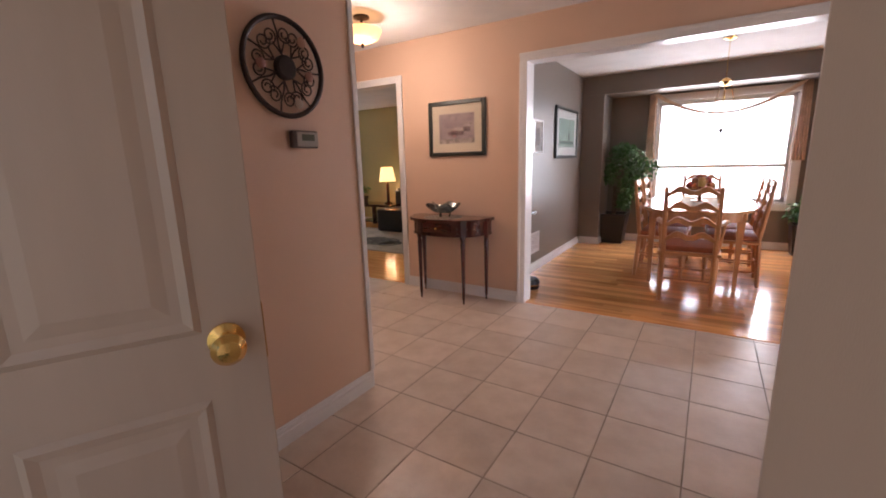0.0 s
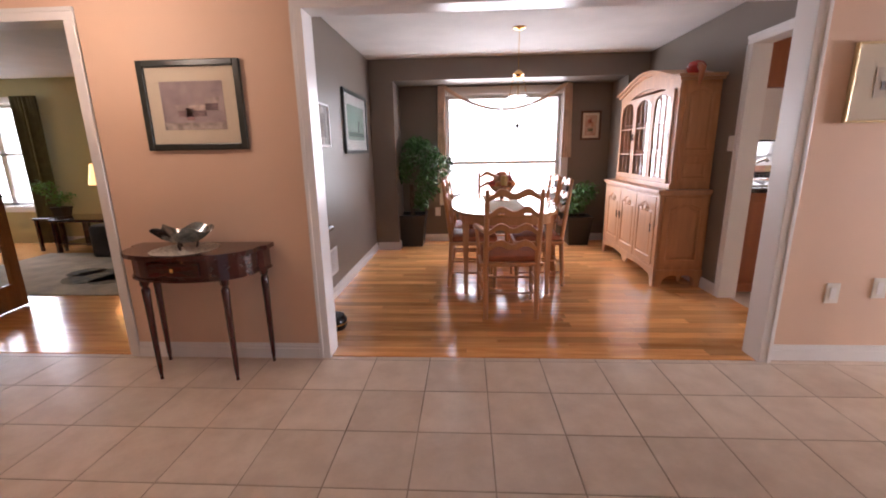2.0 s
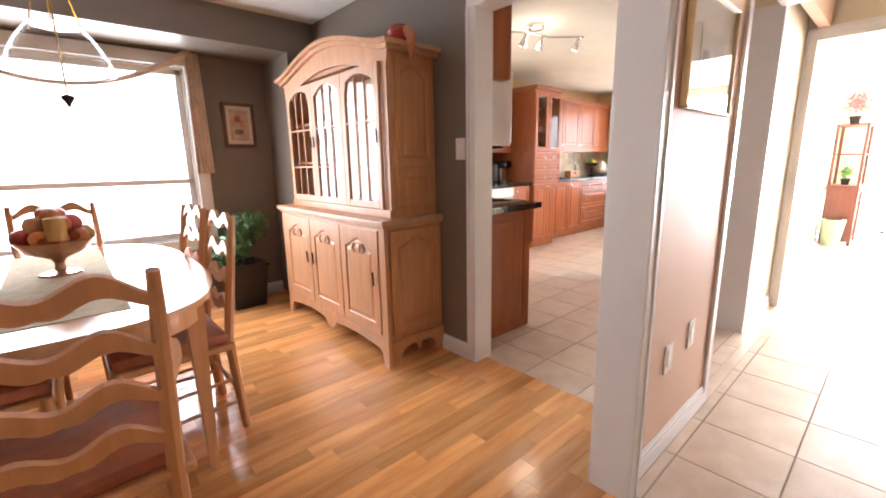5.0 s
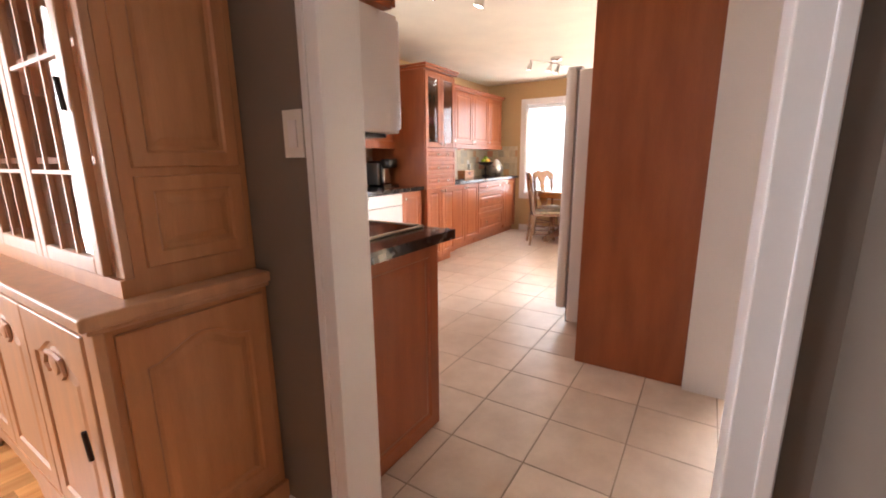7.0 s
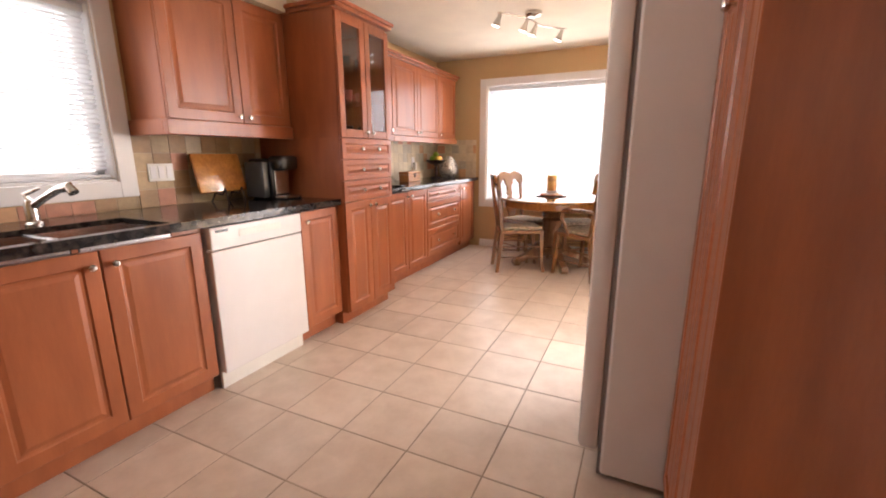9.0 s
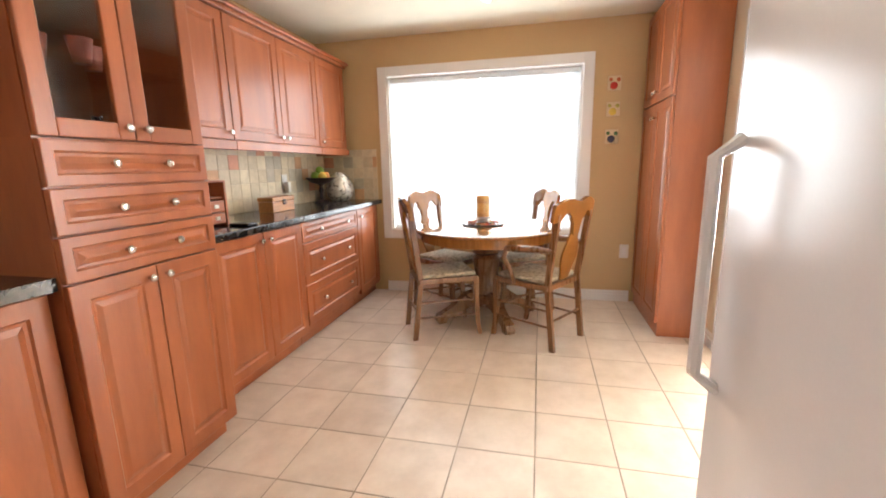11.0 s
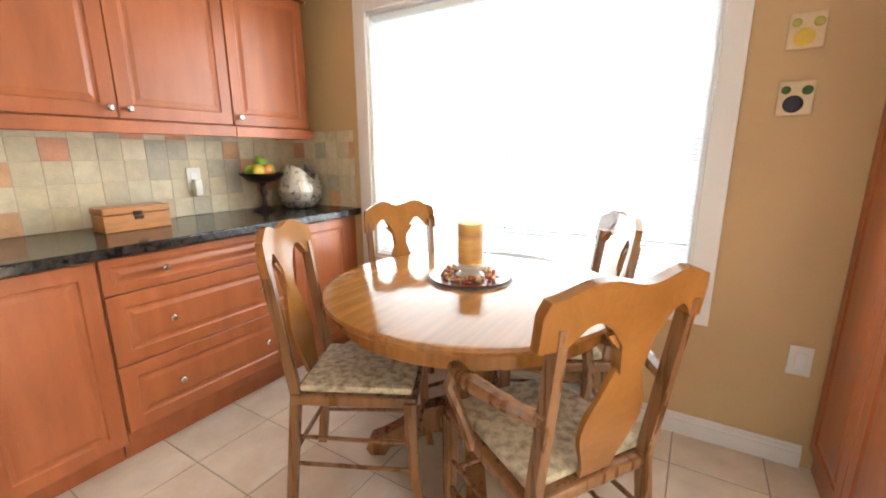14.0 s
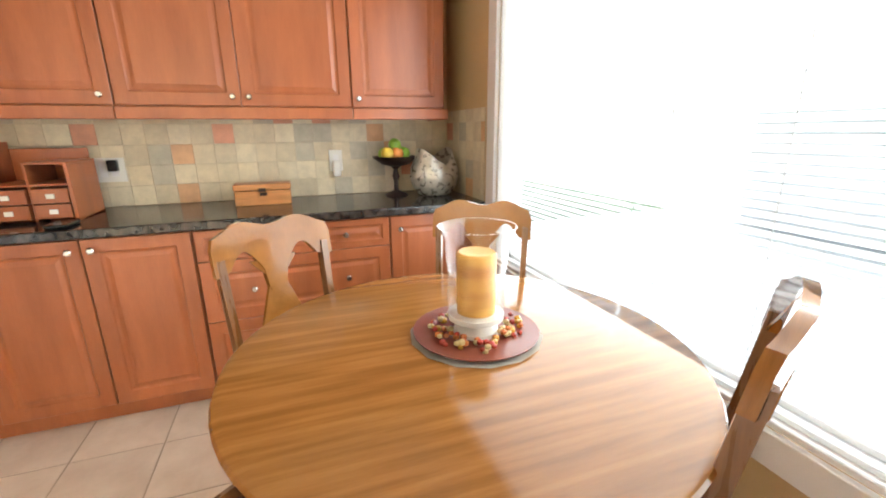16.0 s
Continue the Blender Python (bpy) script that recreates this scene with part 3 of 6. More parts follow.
part("crown", boxes((-0.02, 0.62, -0.02, 0.745, 2.10, 2.125), (-0.035, 0.635, -0.035, 0.745, 2.125, 2.15), bev=0.006), CHERRY, tall)
for z in (1.56, 1.80):
    part("shelf", box(0.02, 0.58, 0.06, 0.7, z, z + 0.012, 0.001), GLASS, tall)
tumbler = thing("drinking_glass", pose(5.16, 6.55, 1.319), "clear drinking glass inside the glazed cabinet", "glass", "glasses in the cabinet")
part("bowl", lathe([(0.028, 0), (0.034, 0.10), (0.032, 0.10), (0.026, 0.006)], 14), GLASS, tumbler, smooth=True)
red_cup = thing("cup", pose(5.16, 6.55, 1.573), "dusky pink cup on a glass shelf", "cup", "cups in the cabinet")
part("bowl", lathe([(0.025, 0), (0.038, 0.08), (0.036, 0.08), (0.022, 0.005)], 14), mat("pink_glaze", (0.55, 0.2, 0.17), 0.3), red_cup, smooth=True)
for x, y in ((5.25, 6.6), (5.34, 6.53), (5.43, 6.6), (5.52, 6.55), (5.58, 6.64)):
    copy_thing(tumbler, pose(x, y, 1.319))
    copy_thing(red_cup, pose(x, y, 1.573))
    copy_thing(tumbler, pose(x, y, 1.813))

RY = 6.565
cabinet("base_cabinet", pose(5.665, RY, 0), 0.955, 0.56, 0, 0.872, [(0.155, 0.557, 0.105, 0.865, 0.525, 0.82), (0.563, 0.952, 0.105, 0.865, 0.60, 0.82)], "cherry base cabinet with two raised-panel doors", group="base cabinets", toe=0.1)
cabinet("drawer_cabinet", pose(6.625, RY, 0), 0.868, 0.56, 0, 0.872, [(G, 0.865, 0.725, 0.865, (0.22, 0.65), 0.795), (G, 0.865, 0.433, 0.72, (0.22, 0.65), 0.577), (G, 0.865, 0.145, 0.428, (0.22, 0.65), 0.287)], "cherry cabinet with three wide drawers", toe=0.1)
cabinet("base_cabinet", pose(7.496, RY, 0), 0.515, 0.56, 0, 0.872, [(G, 0.44, 0.105, 0.865, 0.05, 0.80)], "narrow cherry base cabinet beside the window wall", group="base cabinets", toe=0.1)

UY = 6.80


def wall_unit(x0, x1, doors, label):
    top = cabinet("wall_cabinet", pose(x0, UY, 0), x1 - x0, 0.329, 1.39, 2.10, doors, label, group="wall cabinets")
    return top


a1 = wall_unit(4.21, 5.055, [(G, 0.455, 1.395, 2.095, 0.425, 1.43), (0.461, 0.84, 1.395, 2.095, 0.495, 1.43)], "cherry wall cabinet with two raised-panel doors")
part("valance", boxes((-0.02, 0.845, -0.015, 0.025, 1.312, 1.392), (-0.02, 0.0, 0.025, 0.329, 1.312, 1.392), bev=0.004), CHERRY, a1)
a2 = wall_unit(5.665, 6.37, [(0.21, 0.702, 1.395, 2.095, 0.665, 1.435)], "cherry wall cabinet with one door")
a3 = wall_unit(6.372, 7.38, [(G, 0.498, 1.395, 2.095, 0.465, 1.435), (0.502, 1.005, 1.395, 2.095, 0.535, 1.435)], "cherry wall cabinet with two raised-panel doors")
a4 = wall_unit(7.382, 7.88, [(G, 0.493, 1.395, 2.095, 0.03, 1.435)], "cherry wall cabinet beside the window")
for ob, w, end in ((a2, 0.705, 0), (a3, 1.008, 0), (a4, 0.498, 1)):
    part("valance", boxes((0, w + (0.014 if end else 0), -0.014, 0.02, 1.335, 1.389), *([(w, w + 0.014, 0.02, 0.329, 1.335, 1.389)] if end else []), bev=0.004), CHERRY, ob)
    part("crown", boxes((0, w + (0.02 if end else 0), -0.02, 0.329, 2.10, 2.125), (0, w + (0.04 if end else 0), -0.04, 0.329, 2.125, 2.15), bev=0.006), CHERRY, ob)

# peninsula and worktops
pen = thing("peninsula_cabinet", pose(2.205, 4.79, 0), "cherry peninsula cabinet with a panelled end under the cooktop", "cabinet")
part("body", boxes((0, 0.60, 0.022, 1.64, 0.1, 0.872), (0, 0.53, 0.022, 1.64, 0, 0.1), bev=0.002), CHERRY, pen)
part("end_panel", panel(0.60, 0.87, rail=0.065), CHERRY, pen, m=pose(0, 0, 0.0))
for y0, y1 in ((0.05, 0.83), (0.84, 1.3)):
    d = part("door", panel(y1 - y0, 0.75), CHERRY, pen, m=pose(0.621, y0, 0.11, 0, 0, 90))
    knob(d, y1 - y0 - 0.05, 0.68)

WT = ((2.203, 2.835, 4.72, 6.4105, 0.874, 0.914), (2.203, 3.20, 6.411, 7.128, 0.874, 0.914), (3.20, 3.93, 6.411, 6.46, 0.874, 0.914), (3.20, 3.93, 6.83, 7.128, 0.874, 0.914), (3.93, 5.058, 6.411, 7.128, 0.874, 0.914))
wt = thing("worktop", pose(0, 0, 0), "polished black granite worktop with an undermount sink", "worktop")
for row in WT:
    part("slab", box(*row), GRANITE, wt)
wt2 = thing("worktop", pose(0, 0, 0), "polished dark granite worktop along the wall", "worktop")
part("slab", box(5.662, 8.012, 6.53, 7.128, 0.874, 0.914, 0.006), GRANITE, wt2)
sink = thing("kitchen_sink", pose(0, 0, 0), "stainless steel double-bowl sink set under the worktop", "sink")
for x0, x1 in ((3.20, 3.56), (3.58, 3.93)):
    bm = boxes((x0, x0 + 0.006, 6.46, 6.83, 0.70, 0.89), (x1 - 0.006, x1, 6.46, 6.83, 0.70, 0.89), (x0, x1, 6.46, 6.466, 0.70, 0.89), (x0, x1, 6.824, 6.83, 0.70, 0.89), (x0, x1, 6.46, 6.83, 0.694, 0.70))
    part("bowl", bm, STEEL, sink)
part("divider", box(3.555, 3.585, 6.46, 6.83, 0.86, 0.895, 0.006), STEEL, sink)
tap = thing("kitchen_tap", pose(3.63, 6.89, 0.914), "brushed nickel pull-out kitchen tap", "tap")
part("base", lathe([(0.032, 0), (0.032, 0.012), (0.024, 0.02), (0.023, 0.09), (0.018, 0.11), (0.004, 0.118)], 16), NICKEL, tap, smooth=True)
part("spout", tube([(0, 0, 0.08), (0.03, -0.05, 0.12), (0.06, -0.11, 0.155), (0.08, -0.15, 0.165), (0.085, -0.17, 0.14)], [0.018, 0.016, 0.017, 0.022, 0.02], 12), NICKEL, tap, smooth=True)
part("lever", tube([(0, 0, 0.11), (-0.01, 0.01, 0.135), (0.03, -0.03, 0.16)], [0.012, 0.010, 0.006], 8), NICKEL, tap, smooth=True)

dw = thing("dishwasher", pose(4.085, 6.425, 0), "white enamel dishwasher set between cherry cabinets", "dishwasher")
part("door", box(0, 0.60, 0, 0.04, 0.10, 0.745, 0.006), APPLIANCE, dw)
part("control_panel", box(0, 0.60, -0.004, 0.04, 0.75, 0.865, 0.008), APPLIANCE, dw)
part("handle_recess", box(0.16, 0.44, -0.007, -0.003, 0.80, 0.835, 0.002), PORC, dw)
part("label_strip", box(0.03, 0.1, -0.006, -0.003, 0.838, 0.85), BLACK, dw)
part("body", box(0.005, 0.595, 0.041, 0.62, 0.1, 0.865), APPLIANCE, dw)
part("kick_plate", box(0.01, 0.59, 0.05, 0.07, 0.0, 0.1), PORC, dw)

cook = thing("cooktop", pose(2.215, 4.86, 0.9145), "black glass ceramic cooktop with a cream metal rim", "cooktop")
part("glass", box(0.012, 0.575, 0.012, 0.75, 0, 0.008, 0.002), mat("black_ceramic", (0.006, 0.008, 0.010), 0.06, spec=0.12, vary=0.05, bump=0), cook)
part("rim", boxes((0, 0.59, 0, 0.0115, 0, 0.012), (0, 0.59, 0.7505, 0.762, 0, 0.012), (0.5755, 0.59, 0.0115, 0.7505, 0, 0.012), (0, 0.0115, 0.0115, 0.7505, 0, 0.012), bev=0.003), mat("cream_enamel", (0.66, 0.58, 0.44), 0.3), cook)
kettle = thing("kettle", pose(2.345, 5.10, 0.923), "dark green enamel kettle on the cooktop", "kettle")
GREEN = mat("bottle_green_enamel", (0.008, 0.028, 0.022), 0.1, vary=0.05, bump=0)
part("body", lathe([(0.085, 0), (0.105, 0.03), (0.105, 0.07), (0.08, 0.12), (0.045, 0.145), (0.04, 0.15)], 24), GREEN, kettle, smooth=True)
part("lid", lathe([(0.045, 0.15), (0.04, 0.16), (0.012, 0.168), (0.014, 0.185), (0.002, 0.192)], 18), GREEN, kettle, smooth=True)
part("handle", tube([(0.09 * math.cos(a), 0, 0.12 + 0.11 * math.sin(a)) for a in np.linspace(0.1, math.pi - 0.1, 12)], 0.008, 8), NICKEL, kettle, smooth=True)
part("spout", tube([(0, 0.09, 0.07), (0, 0.13, 0.11), (0, 0.15, 0.14)], [0.02, 0.014, 0.01], 8), GREEN, kettle, smooth=True)

hood = thing("range_hood", pose(2.203, 4.82, 1.28), "white over-range microwave hood with a dark vent underneath", "hood")
part("body", box(0, 0.40, 0, 0.76, 0.015, 0.41, 0.006), APPLIANCE, hood)
part("vent", box(0.03, 0.36, 0.03, 0.73, 0, 0.014, 0.002), BLACK, hood)
part("door", box(0.401, 0.42, 0.005, 0.755, 0.03, 0.40, 0.006), APPLIANCE, hood)
part("handle", tube([(0.43, 0.09, 0.06), (0.445, 0.09, 0.09), (0.445, 0.09, 0.34), (0.43, 0.09, 0.37)], 0.008, 8), STEEL, hood)
oc = thing("wall_cabinet", pose(2.203, 4.80, 1.695), "cherry wall cabinet above the hood", "cabinet", "wall cabinets")
part("body", box(0, 0.35, 0, 1.35, 0, 0.62, 0.003), CHERRY, oc)
for y0, y1 in ((0.0, 0.4), (0.405, 0.8)):
    part("door", panel(y1 - y0, 0.60), CHERRY, oc, m=pose(0.371, y0, 0.01, 0, 0, 90))

# tall pantry beside the fridge, fridge
pan = thing("pantry_cabinet", pose(3.73, 3.845, 0), "tall cherry pantry cabinet with a plain side panel", "cabinet")
part("body", box(0.021, 0.515, 0, 0.545, 0, 2.30, 0.002), CHERRY, pan)
part("side_panel", box(0, 0.02, 0, 0.567, 0, 2.34, 0.002), CHERRY, pan)
for x0, x1, z0, z1, kx in ((0.022, 0.266, 0.1, 1.62, 0.24), (0.27, 0.513, 0.1, 1.62, 0.30), (0.022, 0.266, 1.625, 2.29, 0.24), (0.27, 0.513, 1.625, 2.29, 0.30)):
    d = part("door", panel(x1 - x0, z1 - z0), CHERRY, pan, m=pose(x1, 0.567, z0, 0, 0, 180))
    knob(d, x1 - kx, 0.08 if z0 > 1 else 1.44)
fr = thing("refrigerator", pose(4.255, 3.86, 0), "white enamel refrigerator with rounded doors", "refrigerator")
part("body", box(0, 0.75, 0, 0.76, 0.03, 1.76, 0.01), APPLIANCE, fr)
part("fridge_door", box(0.0, 0.75, 0.772, 0.845, 0.12, 1.77, 0.018), APPLIANCE, fr, smooth=True)
part("gasket", box(0.01, 0.74, 0.76, 0.772, 0.12, 1.76), mat("grey_gasket", (0.25, 0.22, 0.22), 0.7), fr)
part("grille", box(0.01, 0.74, 0.74, 0.77, 0.02, 0.11, 0.004), mat("grey_grille", (0.2, 0.18, 0.18), 0.6), fr)
for z0, z1 in ((0.80, 1.25),):
    part("handle", tube([(0.70, 0.845, z0), (0.70, 0.885, z0 + 0.03), (0.70, 0.885, z1 - 0.03), (0.70, 0.845, z1)], 0.012, 8), APPLIANCE, fr, smooth=True)
part("hinge", box(0.02, 0.1, 0.75, 0.84, 1.77, 1.785, 0.003), PORC, fr)

# corner larder beside the breakfast table
lar = thing("larder_cabinet", pose(7.22, 3.905, 0), "tall cherry larder cabinet with upper and lower doors", "cabinet")
part("body", box(0, 0.792, 0, 0.295, 0, 2.33, 0.002), CHERRY, lar)
for x0, x1 in ((0.004, 0.394), (0.398, 0.788)):
    for z0, z1 in ((0.1, 1.63), (1.64, 2.31)):
        d = part("door", panel(x1 - x0, z1 - z0), CHERRY, lar, m=pose(x1, 0.316, z0, 0, 0, 180))
        knob(d, (x1 - x0 - 0.035) if x0 > 0.2 else 0.035, 1.43 if z0 < 1 else 0.07)

# things on the worktops
GLAZE = mat("amber_glass_tray", (0.62, 0.27, 0.07), 0.12, coat=0.6, vary=0.3, scale=14, fine=60, bump=0.3, second=(0.42, 0.17, 0.05), mix=0.5)
tray = thing("display_platter", pose(4.64, 6.97, 0.914), "amber glazed square platter on a dark stand", "platter")
part("platter", merge(bmesh.new(), box(-0.17, 0.17, -0.012, 0.012, 0, 0.25, 0.012)), GLAZE, tray, m=pose(0, 0.04, 0.06, -14, 0, 0), smooth=True)
for x in (-0.06, 0.06):
    part("stand_leg", tube([(x, -0.07, 0.0), (x, -0.045, 0.09), (x, -0.02, 0.05), (x, 0.05, 0.055), (x, 0.09, 0.0)], 0.006, 6), IRON, tray)
cm = thing("coffee_machine", pose(4.93, 6.84, 0.914), "black and silver capsule coffee machine", "coffee machine")
part("body", box(-0.07, 0.09, -0.02, 0.2, 0, 0.27, 0.02), BLACK, cm, smooth=True)
part("head", box(-0.065, 0.085, -0.12, 0.02, 0.19, 0.29, 0.025), BLACK, cm, smooth=True)
part("silver_front", box(-0.05, 0.07, -0.03, -0.018, 0.03, 0.19, 0.004), STEEL, cm)
part("drip_tray", box(-0.065, 0.085, -0.13, -0.02, 0, 0.025, 0.008), STEEL, cm)
part("water_tank", box(-0.12, -0.072, 0.0, 0.18, 0.01, 0.25, 0.015), mat("smoky_tank", (0.10, 0.11, 0.12), 0.15), cm, smooth=True)


def plate(name, m, label, w=0.075, h=0.12, kind="outlet", n=1):
    t = thing(name, m, label, kind)
    part("plate", box(-w / 2, w / 2, -0.006, 0, -h / 2, h / 2, 0.002), PORC, t)
    for i in range(n):
        x = (i - (n - 1) / 2) * 0.046
        part("insert", box(x - 0.016, x + 0.016, -0.009, -0.006, -0.034, 0.034, 0.001), WHITE, t)
    return t


plate("switch_plate", pose(4.32, 7.117, 1.11), "white triple switch plate on the tiled backsplash", w=0.145, h=0.1, kind="switch", n=3)
bx = thing("wooden_box", pose(6.91, 6.93, 0.914), "honey wooden box with a dark latch on the worktop", "box")
BOXW = mat("honey_box_wood", (0.52, 0.22, 0.065), 0.35, vary=0.12, scale=5, stretch=(2, 12, 12))
part("body", box(-0.135, 0.135, -0.06, 0.06, 0, 0.075, 0.004), BOXW, bx)
part("lid", box(-0.138, 0.138, -0.063, 0.063, 0.077, 0.108, 0.006), BOXW, bx)
part("latch", boxes((-0.015, 0.02, -0.068, -0.06, 0.05, 0.066), (-0.02, 0.015, -0.068, -0.06, 0.07, 0.088), bev=0.002), IRON, bx)
vase = thing("vase", pose(7.84, 6.88, 0.914) @ Matrix.Scale(1.2, 4), "silvery scaled shell-shaped vase with a notched mouth", "vase")
bm = bmesh.new()
prof = [(0.04, 0), (0.075, 0.006), (0.108, 0.045), (0.118, 0.09), (0.112, 0.13), (0.095, 0.165), (0.088, 0.18)]
seg, levels = 56, 34
rings = []
for j in range(levels + 1):
    u = j / levels * (len(prof) - 1)
    i = min(int(u), len(prof) - 2)
    r = prof[i][0] + (prof[i + 1][0] - prof[i][0]) * (u - i)
    z = prof[i][1] + (prof[i + 1][1] - prof[i][1]) * (u - i)
    lift = max(0, (j - 18) / (levels - 18))
    ring = []
    for k in range(seg):
        a = 2 * math.pi * k / seg
        rr = r * (1 + 0.022 * math.sin(11 * a + j * 1.1) * math.cos(j * 1.4))
        wing = abs(math.cos(a - 0.35)) ** 1.4
        ring.append(bm.verts.new((rr * math.cos(a), rr * math.sin(a) * 0.9, z + lift * (0.075 * wing - 0.03))))
    rings.append(ring)
for a, b in zip(rings, rings[1:]):
    for k in range(seg):
        bm.faces.new((a[k], a[(k + 1) % seg], b[(k + 1) % seg], b[k]))
part("body", bm, mat("pewter_glaze", (0.60, 0.56, 0.49), 0.28, 0.55, vary=0.3, scale=45, second=(0.48, 0.44, 0.38), bump=0.05), vase, smooth=True).modifiers.new("wall", "SOLIDIFY").thickness = 0.006
fb = thing("fruit_stand", pose(7.63, 6.96, 0.914), "dark footed bowl on a leafy stem", "bowl")
part("stem", lathe([(0.07, 0), (0.06, 0.01), (0.015, 0.03), (0.012, 0.08), (0.022, 0.11), (0.012, 0.15), (0.03, 0.17)], 16), IRON, fb, smooth=True)
part("bowl", lathe([(0.02, 0.165), (0.08, 0.18), (0.125, 0.215), (0.13, 0.225), (0.115, 0.222), (0.07, 0.195), (0.01, 0.185)], 28), IRON, fb, smooth=True)
for i, (x, y, z, c) in enumerate([(-0.06, 0.01, 0.235, (0.30, 0.5, 0.05)), (0.0, -0.05, 0.238, (0.72, 0.26, 0.05)), (0.05, 0.0, 0.238, (0.28, 0.48, 0.05)), (0.0, 0.05, 0.238, (0.30, 0.5, 0.05)), (0.0, 0.0, 0.285, (0.32, 0.52, 0.06)), (-0.055, -0.05, 0.24, (0.7, 0.5, 0.06))]):
    f = mesh_ob("apple" if c[0] < 0.5 else "orange", lathe([(0.004, -0.03), (0.02, -0.034), (0.036, -0.012), (0.037, 0.01), (0.024, 0.032), (0.004, 0.026)], 16), mat("fruit_skin", c, 0.35, vary=0.1, scale=30), True)
    f.matrix_basis = pose(7.63 + x, 6.96 + y, 0.914 + z, 10 * i, 15, 40 * i)
    tagged(f, "green apple in the footed bowl" if c[0] < 0.5 else "orange fruit in the footed bowl", "fruit", "fruit in the bowl")
ph = plate("phone_jack_plate", pose(7.31, 7.117, 1.115), "white wall socket with a plugged-in night light", kind="outlet")
part("night_light", box(-0.02, 0.02, -0.05, -0.009, -0.09, 0.0, 0.008), PORC, ph, smooth=True)
plate("outlet_plate", pose(5.78 + 0.42, 7.117, 1.10), "cream double outlet with a dark plug", w=0.14, kind="outlet", n=2)
tagged(mesh_ob("plug_adapter", box(6.205, 6.245, 7.07, 7.108, 1.095, 1.15, 0.006), BLACK), "dark plug-in adapter in the outlet", "adapter")
org = thing("desk_organizer", pose(6.03, 6.86, 0.914), "red-brown wooden desk organizer with small drawers", "organizer")
for row in ((-0.17, 0.15, -0.01, 0.16, 0, 0.012), (-0.17, -0.155, -0.12, 0.16, 0, 0.33), (0.135, 0.15, -0.12, 0.16, 0, 0.24), (-0.155, 0.135, 0.15, 0.16, 0, 0.3), (-0.155, 0.135, -0.1, 0.15, 0.15, 0.16), (-0.01, 0.0, -0.1, 0.15, 0, 0.24), (0.0, 0.15, -0.12, 0.16, 0.24, 0.25)):
    part("case_panel", box(*row, 0.003), CHERRY, org)
for x0, x1, z0 in ((-0.15, -0.015, 0.015), (-0.15, -0.015, 0.08), (0.005, 0.13, 0.015), (0.005, 0.13, 0.08)):
    d = part("drawer", box(x0, x1, -0.115, 0.1, z0, z0 + 0.06, 0.003), CHERRY, org)
    part("pull", box((x0 + x1) / 2 - 0.015, (x0 + x1) / 2 + 0.015, -0.121, -0.115, z0 + 0.02, z0 + 0.04, 0.002), PORC, d)
cal = tagged(mesh_ob("calculator", box(6.12, 6.20, 6.57, 6.70, 0.9145, 0.93, 0.006), BLACK), "black handheld device lying on the worktop", "device")
plate("outlet_plate", pose(8.014, 4.30, 0.455, 0, 0, -90), "white outlet low on the ochre wall", h=0.12, kind="outlet", n=1)

# small tile pictures
for i, (z, cols) in enumerate(((1.86, ((0.55, 0.03, 0.02), (0.6, 0.15, 0.05))), (1.655, ((0.75, 0.55, 0.08), (0.5, 0.45, 0.1))), (1.435, ((0.02, 0.015, 0.04), (0.06, 0.14, 0.03))))):
    t = thing("tile_picture", pose(8.013, 4.455, z, 0, 0, -90), ("cream tile picture of red apples", "cream tile picture of yellow pears", "cream tile picture of dark grapes")[i], "picture", "fruit tile pictures")
    part("tile", box(-0.052, 0.052, -0.014, 0, -0.058, 0.058, 0.004), mat("cream_tile", (0.70, 0.55, 0.33), 0.4), t)
    for k, (x, q, r) in enumerate(((-0.005, -0.02, 0.03), (0.03, 0.025, 0.016), (-0.03, 0.028, 0.014))):
        part("painted_fruit", lathe([(r, 0), (r * 0.7, 0.004), (0.002, 0.006)], 14), mat("fruit_paint", cols[k > 0], 0.4), t, m=pose(x, -0.014, q, 90, 0, 0))


def track_light(m, label):
    t = thing("track_light", m, label, "ceiling light", "kitchen track lights")
    part("canopy", lathe([(0.06, 0), (0.06, -0.02), (0.045, -0.035), (0.01, -0.04)], 20), NICKEL, t, smooth=True)
    part("bar", tube([(-0.34, 0.05, -0.06), (-0.12, -0.02, -0.065), (0.0, 0.0, -0.06), (0.12, 0.02, -0.065), (0.36, -0.05, -0.06)], 0.006, 8), NICKEL, t)
    for x, y in ((-0.32, 0.04), (-0.08, -0.01), (0.06, 0.01), (0.33, -0.04)):
        part("spot", lathe([(0.012, 0), (0.014, -0.03), (0.03, -0.09), (0.027, -0.09), (0.01, -0.04)], 14), NICKEL, t, m=pose(x, y, -0.062, 18, 12, 0), smooth=True)
        part("lens", lathe([(0.001, -0.083), (0.026, -0.083), (0.026, -0.088), (0.001, -0.088)], 14), glow("lamp_glass", (1, 0.93, 0.8), 9), t, m=pose(x, y, -0.062, 18, 12, 0))
    return t


track_light(pose(3.66, 5.40, HK, 0, 0, -20) @ Matrix.Scale(1.3, 4), "brushed nickel ceiling light with four small spots")
track_light(pose(6.60, 5.53, HK, 0, 0, -22) @ Matrix.Scale(1.15, 4), "brushed nickel ceiling light with four small spots")
bulb("track_light_bulbs", (3.66, 5.40, 2.20), 5, (1, 0.85, 0.65), 0.15)

# ---- entrance and hall ----


